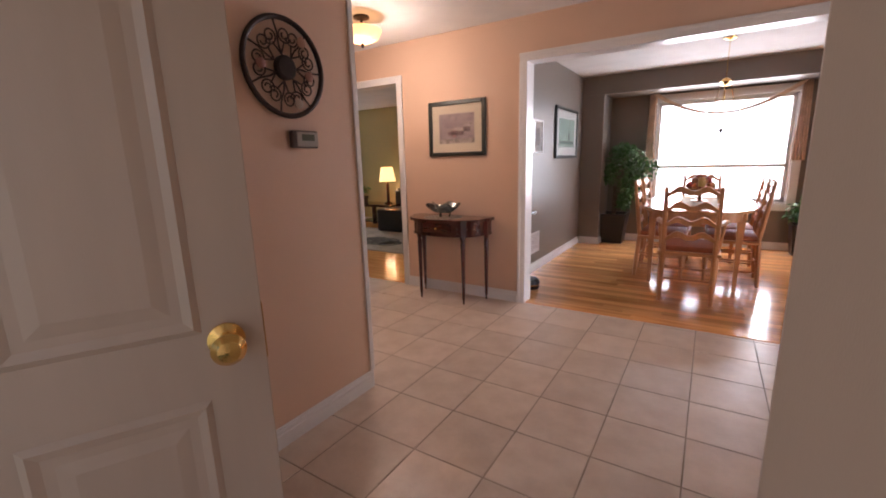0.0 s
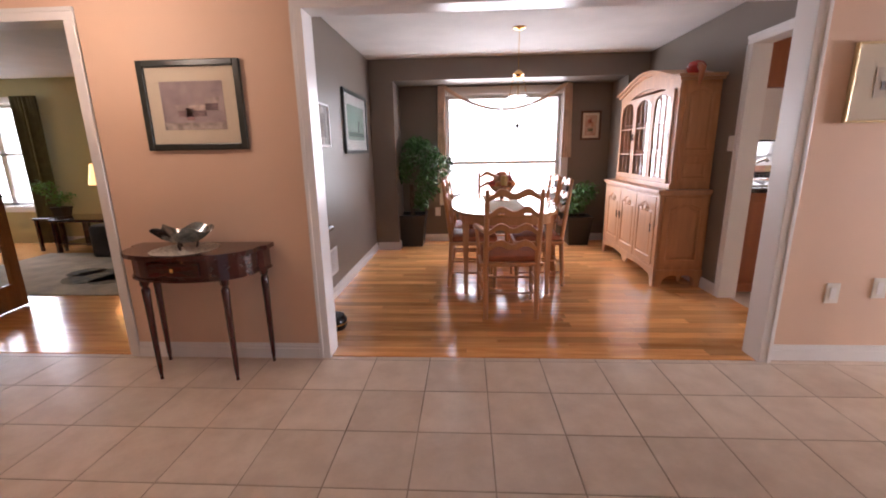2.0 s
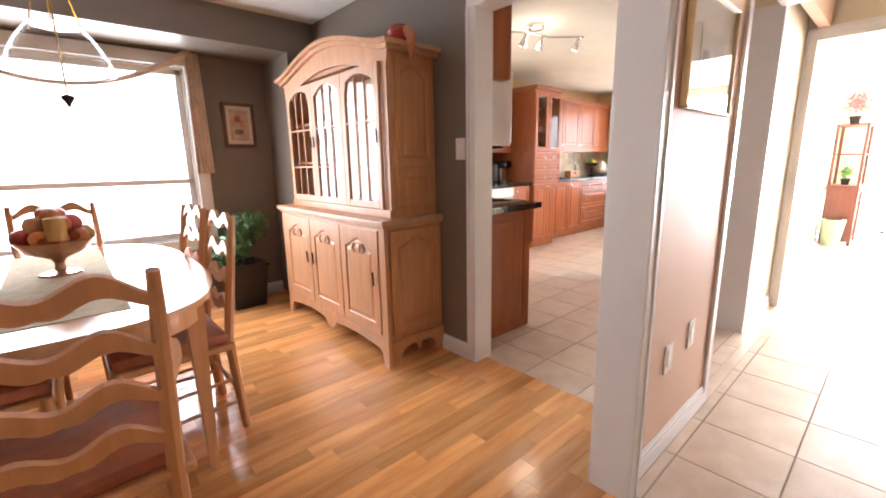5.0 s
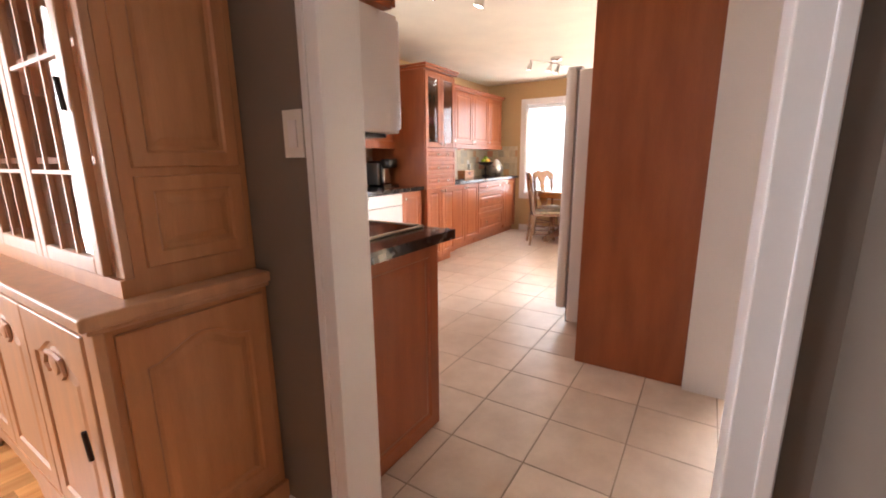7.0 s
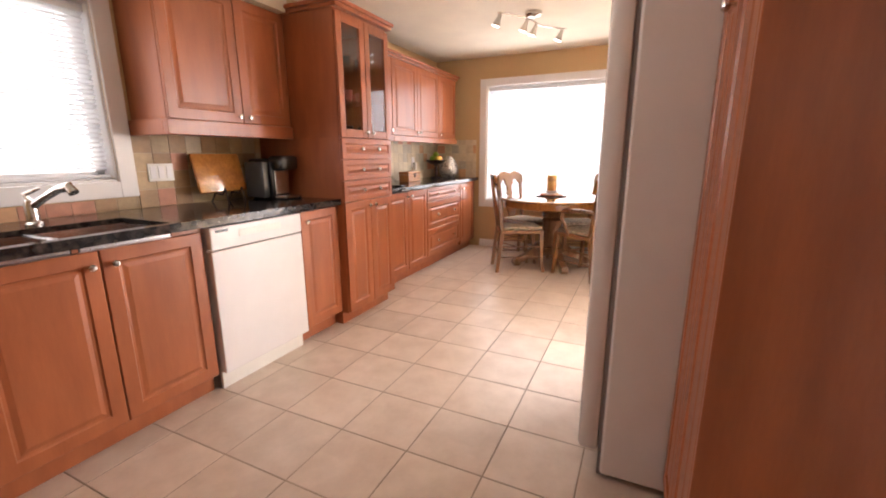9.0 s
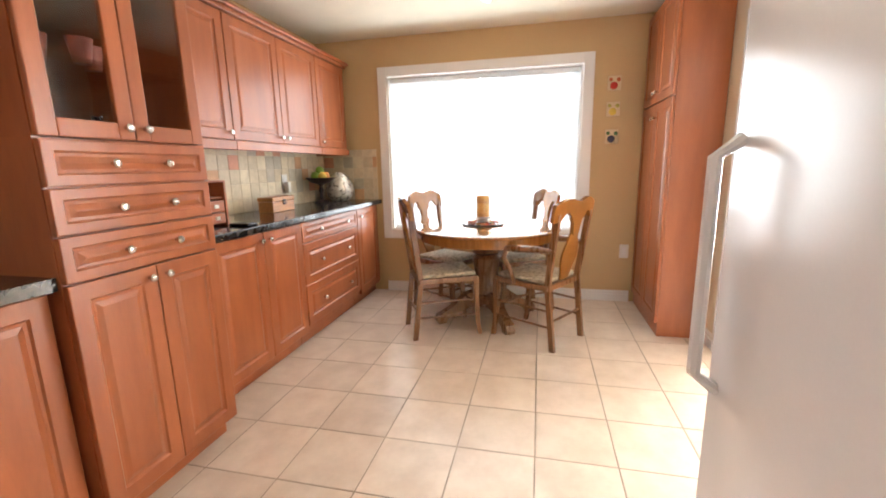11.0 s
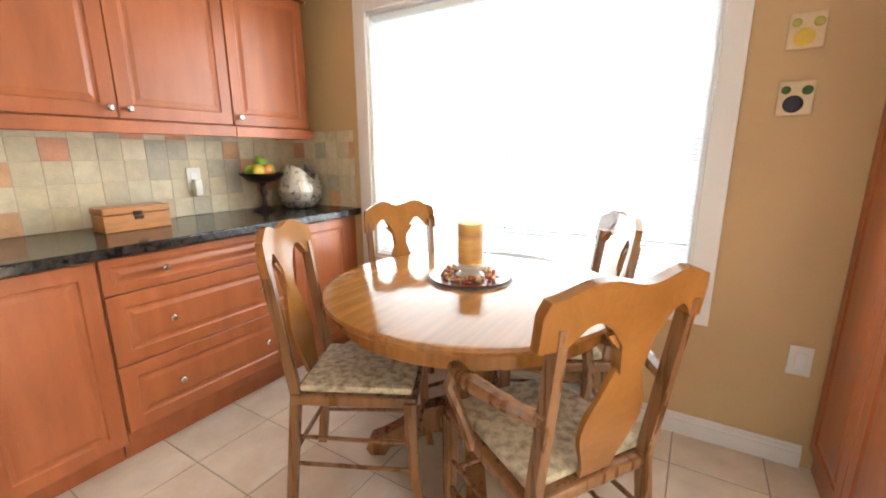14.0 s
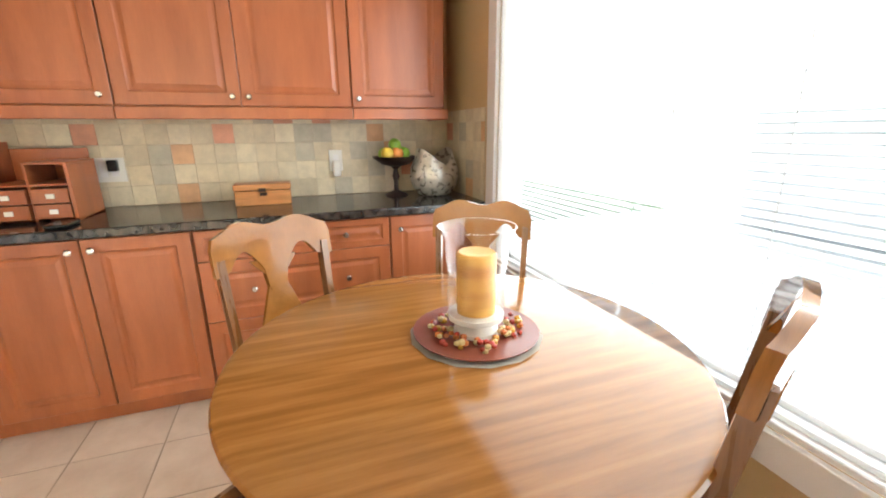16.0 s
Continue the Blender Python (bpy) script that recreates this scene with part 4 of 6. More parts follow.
def entry_door(m, side, label):
    """A panelled door hung at the origin, running along x."""
    t = thing("entrance_door", m, label, "door", "double entrance doors")
    w, h = 0.86, 2.02
    bm = box(0, w, 0.004, 0.036, 0.01, h, 0.002)
    part("leaf", bm, DOORP, t)
    for x0, x1 in ((0.11, 0.40), (0.46, 0.75)):
        for z0, z1 in ((0.16, 0.78), (0.92, 1.58), (1.68, 1.92)):
            for face in (0, 1):
                p = bmesh.new()
                ww, hh = x1 - x0, z1 - z0
                rings = [(0, 0), (0.012, -0.007), (0.028, -0.002), (0.045, -0.002), (0.07, -0.006)]
                made = [[p.verts.new((x, y, z)) for x, z in outline(ww, hh, i)] for i, y in rings]
                for a, b in zip(made, made[1:]):
                    for k in range(4):
                        p.faces.new((a[k], a[(k + 1) % 4], b[(k + 1) % 4], b[k]))
                p.faces.new(made[-1])
                part("panel", p, DOORP, t, m=pose(x0, 0.0035, z0) if face == 0 else pose(x1, 0.0365, z0, 0, 0, 180))
    for y, s in ((0.0, 1), (0.04, -1)):
        part("knob", lathe([(0.034, 0), (0.034, 0.006), (0.014, 0.012), (0.013, 0.03), (0.028, 0.045), (0.031, 0.06), (0.02, 0.074), (0.002, 0.077)], 24), BRASS, t, "polished brass knob", pose(0.79, y + 0.002 * s, 0.90, 90 * s, 0, 0), smooth=True)
    part("latch_plate", box(0.8602, 0.8625, 0.008, 0.032, 0.84, 0.96, 0.001), BRASS, t)
    return t


entry_door(pose(-0.76, -0.08, 0, 0, 0, 63), 1, "cream panelled entrance door standing open, with a brass knob")
right_door = entry_door(pose(1.01, -0.08, 0, 0, 0, 130), -1, "cream panelled entrance door leaf standing open")

# scrolled iron wheel on the foyer wall (its face looks along -y in its own axes)
wheel = thing("wall_medallion", pose(-1.137, 1.40, 1.622, 0, 0, 90) @ Matrix.Scale(0.96, 4), "round scrolled dark iron wall ornament with a wooden hub", "wall ornament")
R = 0.195
part("rim", tube([(R * math.cos(a), -0.02, R * math.sin(a)) for a in np.linspace(0, 2 * math.pi, 48, endpoint=False)], 0.0115, 8, closed=True), IRON, wheel, smooth=True)
part("hub", lathe([(0.05, 0), (0.05, 0.02), (0.042, 0.028), (0.02, 0.03), (0.001, 0.03)], 24), IRON, wheel, m=pose(0, -0.008, 0, 90, 0, 0), smooth=True)
SPOKE = None
for k in range(7):
    a = k * math.pi / 3.5
    q = Matrix.Translation((0, -0.02, 0)) @ Matrix.Rotation(-a, 4, "Y")
    if SPOKE is None:
        bm = tube([(0.045, 0, 0), (0.09, 0, 0.004), (0.14, 0, -0.004), (R, 0, 0)], 0.004, 6)
        for s in (1, -1):
            pts = []
            for i in range(22):
                u = i / 21
                b = u * 1.55 * 2 * math.pi
                r = 0.034 * (1 - 0.68 * u)
                pts.append((0.125 + r * math.cos(b + 2.2), 0, s * (0.037 + r * math.sin(b + 2.2))))
            tube(pts, 0.0035, 6, bm)
            tube([(0.06, 0, s * 0.004), (0.085, 0, s * 0.02), (0.10, 0, s * 0.03)], 0.0035, 6, bm)
        SPOKE = part("scroll", bm, IRON, wheel, m=q, smooth=True)
    else:
        clone(SPOKE, q)
for k, (x, z, c) in enumerate(((0.09, 0.115, (0.55, 0.3, 0.2)), (0.12, -0.02, (0.42, 0.2, 0.15)), (0.05, -0.14, (0.6, 0.5, 0.4)), (-0.12, 0.0, (0.4, 0.18, 0.14)))):
    part("rosette", lathe([(0.02, 0), (0.022, 0.008), (0.012, 0.016), (0.002, 0.018)], 12), mat("rosette", c, 0.6, 0.2), wheel, m=pose(x, -0.02, z, 90, 0, 0), smooth=True)
th = thing("thermostat", pose(-1.139, 1.468, 1.342, 0, 0, 90) @ Matrix.Scale(0.96, 4), "brown and grey wall thermostat with a small display", "thermostat")
part("body", box(-0.07, 0.07, -0.028, 0, -0.038, 0.038, 0.006), mat("grey_brown_plastic", (0.07, 0.05, 0.04), 0.4), th)
part("face", box(-0.05, 0.066, -0.032, -0.028, -0.032, 0.032, 0.003), mat("pale_grey_plastic", (0.36, 0.33, 0.28), 0.4), th)
part("display", box(-0.025, 0.045, -0.034, -0.032, -0.006, 0.022, 0.001), mat("lcd", (0.10, 0.11, 0.08), 0.2), th)

# demilune console
ct = thing("console_table", pose(-1.585, 3.51, 0), "dark mahogany half-moon console table with slim turned legs", "table")


def bow(w, d, n=18, lip=0.0):
    pts = [(-w / 2, 0), (-w / 2, -d * 0.25)]
    for i in range(n + 1):
        a = math.pi - math.pi * i / n
        pts.append((w / 2 * 0.93 * math.cos(a), -d * 0.3 - d * 0.7 * abs(math.sin(a)) ** 0.75))
    return pts + [(w / 2, -d * 0.25), (w / 2, 0)]


def flat(points, z0, z1, bm=None):
    bm = bm or bmesh.new()
    a, b = [bm.verts.new((x, y, z0)) for x, y in points], [bm.verts.new((x, y, z1)) for x, y in points]
    bm.faces.new(a[::-1])
    bm.faces.new(b)
    for i in range(len(points)):
        bm.faces.new((a[i], a[(i + 1) % len(points)], b[(i + 1) % len(points)], b[i]))
    return bm


part("tabletop", flat(bow(0.80, 0.36), 0.725, 0.75), MAHOG, ct)
part("apron", flat(bow(0.74, 0.32), 0.60, 0.724), MAHOG, ct)
part("bead", flat(bow(0.755, 0.33), 0.60, 0.612), MAHOG, ct)
dr = part("drawer", box(-0.14, 0.14, -0.327, -0.31, 0.63, 0.71, 0.003), MAHOG, ct)
part("knob", lathe([(0.004, 0), (0.012, 0.012), (0.002, 0.02)], 10), BRASS, dr, m=pose(0, -0.327, 0.67, 90, 0, 0))
for x, y in ((-0.335, -0.03), (0.335, -0.03), (-0.225, -0.255), (0.225, -0.255)):
    part("leg", lathe([(0.010, 0), (0.008, 0.02), (0.013, 0.06), (0.019, 0.45), (0.022, 0.54), (0.014, 0.555), (0.023, 0.57), (0.023, 0.60)], 12), MAHOG, ct, m=pose(x, y, 0), smooth=True)
doily = tagged(mesh_ob("doily", lathe([(0.17, 0), (0.172, 0.002), (0.001, 0.003)], 26), mat("lace", (0.62, 0.56, 0.47), 0.9, vary=0.3, scale=60, fine=300)), "cream lace doily on the console table", "doily")
doily.matrix_basis = pose(-1.60, 3.33, 0.7505)
leafbowl = thing("decorative_bowl", pose(-1.60, 3.34, 0.754), "silver leaf-shaped glass bowl on three feet", "bowl")
bm = bmesh.new()
rings = []
for j in range(7):
    u = j / 6
    rings.append([bm.verts.new(((0.03 + 0.10 * u) * (1 + 0.16 * u * math.cos(5 * a)) * math.cos(a) * 1.15, (0.03 + 0.08 * u) * (1 + 0.16 * u * math.cos(5 * a)) * math.sin(a), 0.035 + 0.075 * u * u + 0.018 * u * math.sin(5 * a))) for a in np.linspace(0, 2 * math.pi, 40, endpoint=False)])
bm.faces.new(rings[0][::-1])
for a, b in zip(rings, rings[1:]):
    for k in range(40):
        bm.faces.new((a[k], a[(k + 1) % 40], b[(k + 1) % 40], b[k]))
part("bowl", bm, mat("silver_glass", (0.34, 0.36, 0.34), 0.12, 0.75, vary=0.3, scale=20), leafbowl, smooth=True)
for a in (0.5, 2.6, 4.7):
    part("foot", tube([(0.05 * math.cos(a), 0.05 * math.sin(a), 0.0), (0.06 * math.cos(a), 0.06 * math.sin(a), 0.03), (0.035 * math.cos(a), 0.035 * math.sin(a), 0.04)], 0.007, 6), IRON, leafbowl)


def art(name, a, b, c, scale, mix=0.5):
    m = mat(name, a, 0.8, vary=0.15, scale=scale, fine=40, bump=0, second=b, mix=mix)
    return m


def picture(m, w, h, frame_w, frame_mat, board, art_mat, inset, label, marks=(), thick=0.025, glazed=True):
    """A framed picture; its face looks along -y, its middle is the origin."""
    t = thing("picture", m, label, "picture")
    bm = bmesh.new()
    for x0, x1, z0, z1 in ((-w / 2, -w / 2 + frame_w, -h / 2, h / 2), (w / 2 - frame_w, w / 2, -h / 2, h / 2), (-w / 2 + frame_w, w / 2 - frame_w, h / 2 - frame_w, h / 2), (-w / 2 + frame_w, w / 2 - frame_w, -h / 2, -h / 2 + frame_w)):
        box(x0, x1, -thick, 0, z0, z1, 0.005, bm)
    part("frame", bm, frame_mat, t)
    part("mat_board", box(-w / 2 + frame_w * 0.8, w / 2 - frame_w * 0.8, -0.010, -0.002, -h / 2 + frame_w * 0.8, h / 2 - frame_w * 0.8), board, t)
    ai, aj = w / 2 - frame_w - inset, h / 2 - frame_w - inset
    part("print", box(-ai, ai, -0.0125, -0.0105, -aj, aj), art_mat, t)
    for x0, x1, z0, z1, c in marks:
        part("painted_shape", box(x0 * ai, x1 * ai, -0.0145, -0.0128, z0 * aj, z1 * aj), mat("print_ink", c, 0.8, vary=0.25, scale=25), t)
    if glazed:
        g = part("glazing", box(-w / 2 + frame_w, w / 2 - frame_w, -0.018, -0.016, -h / 2 + frame_w, h / 2 - frame_w), GLASS, t)
        g.visible_shadow = False
    return t


DARKF = mat("dark_green_frame", (0.035, 0.04, 0.034), 0.3, 0.2, vary=0.15, scale=20)
BROWNF = mat("brown_frame", (0.12, 0.055, 0.028), 0.35, vary=0.15, scale=20)
picture(pose(-1.555, 3.528, 1.518), 0.575, 0.475, 0.035, DARKF, MAT_BOARD, art("village_print", (0.42, 0.34, 0.33), (0.26, 0.20, 0.22), None, 9), 0.075, "framed print of a snowy village in a dark frame",
        [(-0.55, 0.45, -0.18, 0.02, (0.58, 0.46, 0.42)), (-0.5, 0.4, -0.45, -0.2, (0.30, 0.2, 0.21)), (-0.25, 0.0, -0.6, -0.1, (0.42, 0.24, 0.25)), (0.4, 0.85, 0.1, 0.35, (0.52, 0.42, 0.4)), (0.4, 0.8, -0.2, 0.08, (0.24, 0.17, 0.18)), (-1, 1, -1, -0.7, (0.5, 0.42, 0.38))])
picture(pose(2.15, 3.558, 1.553), 0.49, 0.39, 0.012, GOLD, MAT_BOARD, art("pale_watercolour", (0.60, 0.53, 0.43), (0.50, 0.44, 0.37), None, 6), 0.11, "pale watercolour of a harbour in a thin gold frame",
        [(-0.75, -0.35, -0.5, 0.1, (0.34, 0.33, 0.33)), (0.3, 0.75, -0.5, 0.15, (0.38, 0.35, 0.33)), (-0.3, 0.3, -0.45, -0.25, (0.45, 0.42, 0.38))])
picture(pose(-1.218, 5.70, 1.545, 0, 0, 90), 0.93, 0.61, 0.035, DARKF, WHITE_BOARD, art("green_seascape", (0.36, 0.47, 0.40), (0.22, 0.34, 0.29), None, 4), 0.10, "framed green seascape print with a white mat",
        [(0.2, 0.34, -0.5, 0.15, (0.10, 0.16, 0.14)), (-0.9, 0.9, -0.8, -0.55, (0.16, 0.27, 0.23))])
picture(pose(-1.218, 4.56, 1.47, 0, 0, 90), 0.42, 0.34, 0.02, WHITE, WHITE_BOARD, art("grey_print", (0.5, 0.5, 0.48), (0.3, 0.3, 0.3), None, 6), 0.06, "small print in a white frame")
picture(pose(1.587, 6.998, 1.542), 0.265, 0.372, 0.028, BROWNF, MAT_BOARD, art("floral_print", (0.58, 0.44, 0.33), (0.48, 0.26, 0.18), None, 16), 0.03, "small floral print in a brown wooden frame",
        [(-0.5, 0.1, 0.2, 0.6, (0.5, 0.16, 0.10)), (0.0, 0.5, -0.1, 0.3, (0.6, 0.3, 0.18)), (-0.5, 0.4, -0.6, -0.3, (0.25, 0.24, 0.14))])
plate("outlet_plate", pose(2.04, 3.56, 0.42), "cream outlet plate on the hall wall", kind="outlet")
plate("switch_plate", pose(2.29, 3.56, 0.45), "cream outlet plate on the hall wall", kind="outlet", n=1)
plate("outlet_plate", pose(-0.45, 6.999, 0.42), "cream outlet low on the taupe wall", kind="outlet")
plate("switch_plate", pose(2.079, 4.755, 1.27, 0, 0, -90), "cream light switch beside the kitchen door", kind="switch")

hl = thing("ceiling_lamp", pose(-1.95, 2.80, H), "semi-flush ceiling lamp with an amber glass bowl", "lamp")
part("canopy", lathe([(0.06, 0), (0.06, -0.015), (0.01, -0.03), (0.01, -0.10)], 18), IRON, hl, smooth=True)
part("shade", lathe([(0.145, -0.09), (0.15, -0.10), (0.12, -0.155), (0.06, -0.185), (0.002, -0.19)], 28), glow("amber_shade", (1, 0.55, 0.2), 1.3), hl, smooth=True)
part("finial", lathe([(0.012, -0.19), (0.014, -0.205), (0.003, -0.225)], 10), IRON, hl)
bulb("hall_lamp_bulb", (-1.95, 2.80, H - 0.35), 17, (1, 0.78, 0.58), 0.1)

# ---- dining room ----
SX, SY = 0.297, 5.33


def oval(rx, ry, n=64, e=2.5):
    return [(math.copysign(abs(math.cos(a)) ** (2 / e), math.cos(a)) * rx, math.copysign(abs(math.sin(a)) ** (2 / e), math.sin(a)) * ry) for a in np.linspace(0, 2 * math.pi, n, endpoint=False)]


TABLE_TOP = mat("polished_table_top", (0.56, 0.30, 0.13), 0.15, coat=0.4, vary=0.08, scale=3, fine=30, bump=0.003, second=(0.48, 0.24, 0.095), stretch=(8, 1, 8))
dt = thing("dining_table", pose(SX, SY, 0), "oval honey maple dining table with a polished top", "table")
bm = flat(oval(0.49, 0.86, e=2.9), 0.724, 0.75)
bmesh.ops.bevel(bm, geom=[e for e in bm.edges if abs(e.verts[0].co.z - e.verts[1].co.z) < 1e-5], offset=0.007, segments=2, affect="EDGES")
part("tabletop", bm, TABLE_TOP, dt)
part("apron", flat(oval(0.42, 0.76, e=4), 0.645, 0.723), MAPLE, dt)
for x, y in ((-0.355, -0.59), (0.355, -0.59), (-0.355, 0.59), (0.355, 0.59)):
    part("leg", lathe([(0.022, 0), (0.022, 0.02), (0.028, 0.3), (0.042, 0.60), (0.045, 0.66), (0.045, 0.72)], 4), MAPLE, dt, m=pose(x, y, 0, 0, 0, 45))
runner = tagged(mesh_ob("table_runner", boxes((SX - 0.17, SX + 0.17, SY - 0.68, SY + 0.68, 0.7505, 0.753)), mat("woven_runner", (0.52, 0.42, 0.28), 0.9, vary=0.2, scale=30, fine=250, bump=0.06, second=(0.40, 0.33, 0.2))), "woven straw-coloured table runner", "runner")

fbw = thing("fruit_bowl", pose(0.305, 5.42, 0.7535), "copper-coloured footed bowl heaped with artificial fruit", "bowl")
COPPER = mat("copper_glass", (0.55, 0.28, 0.16), 0.2, 0.5, vary=0.2, scale=12)
part("bowl", lathe([(0.075, 0), (0.07, 0.008), (0.02, 0.02), (0.016, 0.05), (0.03, 0.07), (0.10, 0.10), (0.135, 0.15), (0.13, 0.15), (0.09, 0.108), (0.01, 0.09)], 32), COPPER, fbw, smooth=True)
rng = random.Random(7)
for i in range(17):
    a, r, z = i * 2.4, 0.095 if i < 9 else 0.06 if i < 14 else 0.02, 0.165 if i < 9 else 0.215 if i < 14 else 0.25
    c = rng.choice(((0.45, 0.05, 0.03), (0.62, 0.2, 0.06), (0.55, 0.34, 0.08), (0.3, 0.035, 0.03), (0.6, 0.28, 0.14)))
    s = rng.uniform(0.85, 1.1)
    f = mesh_ob("artificial_fruit", lathe([(0.004, -0.034 * s), (0.02, -0.036 * s), (0.038 * s, -0.012), (0.038 * s, 0.012), (0.022, 0.034 * s), (0.004, 0.028 * s)], 14), mat("waxed_fruit", c, 0.35, vary=0.15, scale=25), True)
    f.matrix_basis = pose(0.305 + r * math.cos(a), 5.42 + r * math.sin(a), 0.7535 + z, 60 * i, 20 * i, 0)
    tagged(f, "waxed artificial fruit in red and amber", "fruit", "fruit on the dining table")
pc = tagged(mesh_ob("pillar_candle", lathe([(0.034, 0), (0.034, 0.09), (0.028, 0.094), (0.004, 0.088)], 18), mat("ochre_wax", (0.60, 0.34, 0.10), 0.5), True), "ochre pillar candle set among the fruit", "candle")
pc.matrix_basis = pose(0.315, 5.31, 0.912)


def ladder_slat(w, z, hgt, y, bm):
    pts = [(-w / 2, z)]
    n = 24
    for i in range(1, n):
        u = i / n
        pts.append((-w / 2 + w * u, z + 0.022 + 0.020 * math.sin(2 * math.pi * u * 2 - math.pi / 2) + 0.016 * max(0, 1 - abs(u - 0.5) / 0.1)))
    pts.append((w / 2, z))
    for i in range(n + 1):
        u = 1 - i / n
        pts.append((-w / 2 + w * u, z + hgt + 0.022 * math.sin(2 * math.pi * u * 2 - math.pi / 2) * (1 if 0 < u < 1 else 0) + 0.026 * math.sin(math.pi * u)))
    return prism(pts, y - 0.009, y + 0.009, bm)


def dining_chair(m, arms, label):
    """Faces +y; the origin is on the floor between the back legs."""
    t = thing("dining_chair", m, label, "chair", "chairs round the dining table")
    hw = 0.19
    slope = 0.24 if arms else 0.13

    def rake(z):
        return 0.0 if z < 0.44 else -(z - 0.44) * slope

    for s in (-1, 1):
        pts = [(s * hw, -0.03 * (1 - z / 0.44) if z < 0.44 else rake(z), z) for z in (0, 0.22, 0.44, 0.65, 0.85, 0.985)]
        part("back_post", tube(pts, [0.017, 0.02, 0.021, 0.02, 0.018, 0.014], 8), MAPLE, t, smooth=True)
        part("leg", lathe([(0.014, 0), (0.018, 0.12), (0.021, 0.4), (0.021, 0.43)], 10), MAPLE, t, m=pose(s * 0.22, 0.40, 0), smooth=True)
        for z in (0.14, 0.25):
            part("stretcher", tube([(s * hw, -0.01, z), (s * 0.22, 0.40, z)], 0.009, 8), MAPLE, t)
    part("stretcher", tube([(-0.22, 0.40, 0.20), (0.22, 0.40, 0.20)], 0.010, 8), MAPLE, t)
    part("stretcher", tube([(-hw, -0.01, 0.20), (hw, -0.01, 0.20)], 0.009, 8), MAPLE, t)
    for z in (0.53, 0.655, 0.78, 0.905):
        part("ladder_slat", ladder_slat(2 * hw, z, 0.05, 0, bmesh.new()), MAPLE, t, m=pose(0, rake(z + 0.03), 0) @ Matrix.Translation((0, 0, z)) @ Matrix.Rotation(math.atan(slope), 4, "X") @ Matrix.Translation((0, 0, -z)))
    part("seat_frame", box(-0.235, 0.235, -0.015, 0.425, 0.405, 0.435, 0.008), MAPLE, t)
    bm = box(-0.22, 0.22, 0.005, 0.42, 0.436, 0.485, 0.02)
    part("seat_cushion", bm, SEAT, t, "rust-coloured padded seat", smooth=True)
    if arms:
        for s in (-1, 1):
            part("arm", tube([(s * hw, rake(0.68), 0.675), (s * 0.235, 0.1, 0.685), (s * 0.255, 0.25, 0.67), (s * 0.25, 0.31, 0.655)], [0.016, 0.02, 0.024, 0.018], 8), MAPLE, t, smooth=True)
            part("arm_post", tube([(s * 0.225, 0.27, 0.43), (s * 0.25, 0.27, 0.66)], 0.014, 8), MAPLE, t)
    return t


dining_chair(pose(0.28, 4.19, 0, 0, 0, 1), True, "ladder-back maple armchair with a rust seat at the table's end")
side = dining_chair(pose(-0.19, 5.12, 0, 0, 0, -90), False, "ladder-back maple dining chair with a rust padded seat")
copy_thing(side, pose(-0.18, 5.64, 0, 0, 0, -92))
copy_thing(side, pose(0.81, 5.14, 0, 0, 0, 90))
copy_thing(side, pose(0.81, 5.65, 0, 0, 0, 92))
dining_chair(pose(0.30, 6.36, 0, 0, 0, 180), True, "ladder-back maple armchair with its back to the window")

# hutch: face along -y in its own axes
hu = thing("china_hutch", pose(1.645, 6.37, 0, 0, 0, -90), "honey maple china hutch with glazed doors and carved lower doors", "cabinet")
W, D = 1.44, 0.432


def apron(w, z_low, z_top, ends):
    pts = [(0, 0), (0.05, 0), (0.065, z_low * 0.7)]
    n = 30
    for i in range(n + 1):
        u = i / n
        pts.append((0.09 + (w - 0.18) * u, z_low + ends * (abs(math.sin(math.pi * u * 2.0)) * 0.5 - (0.9 if abs(u - 0.5) < 0.06 else 0))))
    return pts + [(w - 0.065, z_low * 0.7), (w - 0.05, 0), (w, 0), (w, z_top), (0, z_top)]


lower = part("lower_case", boxes((0.012, W - 0.012, 0.022, D, 0.14, 0.85), (0.02, 0.07, D - 0.06, D, 0, 0.14), (W - 0.07, W - 0.02, D - 0.06, D, 0, 0.14)), MAPLE, hu)
part("apron", prism(apron(W, 0.10, 0.17, 0.05), 0.0, 0.022), PALE, hu)
for x in (0.0, W):
    part("side_apron", prism(apron(D - 0.022, 0.09, 0.16, 0.04), -0.006, 0.006), MAPLE, hu, m=pose(x, 0.022, 0, 0, 0, 90))
    part("side_panel", panel(D - 0.06, 0.62, 0.012, 0.05, 0.05), MAPLE, hu, m=pose(x - 0.001, D - 0.02, 0.20, 0, 0, -90) if x == 0 else pose(x + 0.001, 0.04, 0.20, 0, 0, 90))
for row in ((0, 0.06, 0, 0.022, 0.17, 0.85), (W - 0.06, W, 0, 0.022, 0.17, 0.85)):
    part("stile", box(*row, 0.003), PALE, hu)
for row in ((0.06, W - 0.06, 0.004, 0.022, 0.17, 0.19), (0.06, W - 0.06, 0.004, 0.022, 0.82, 0.85)):
    part("rail", box(*row), PALE, hu)
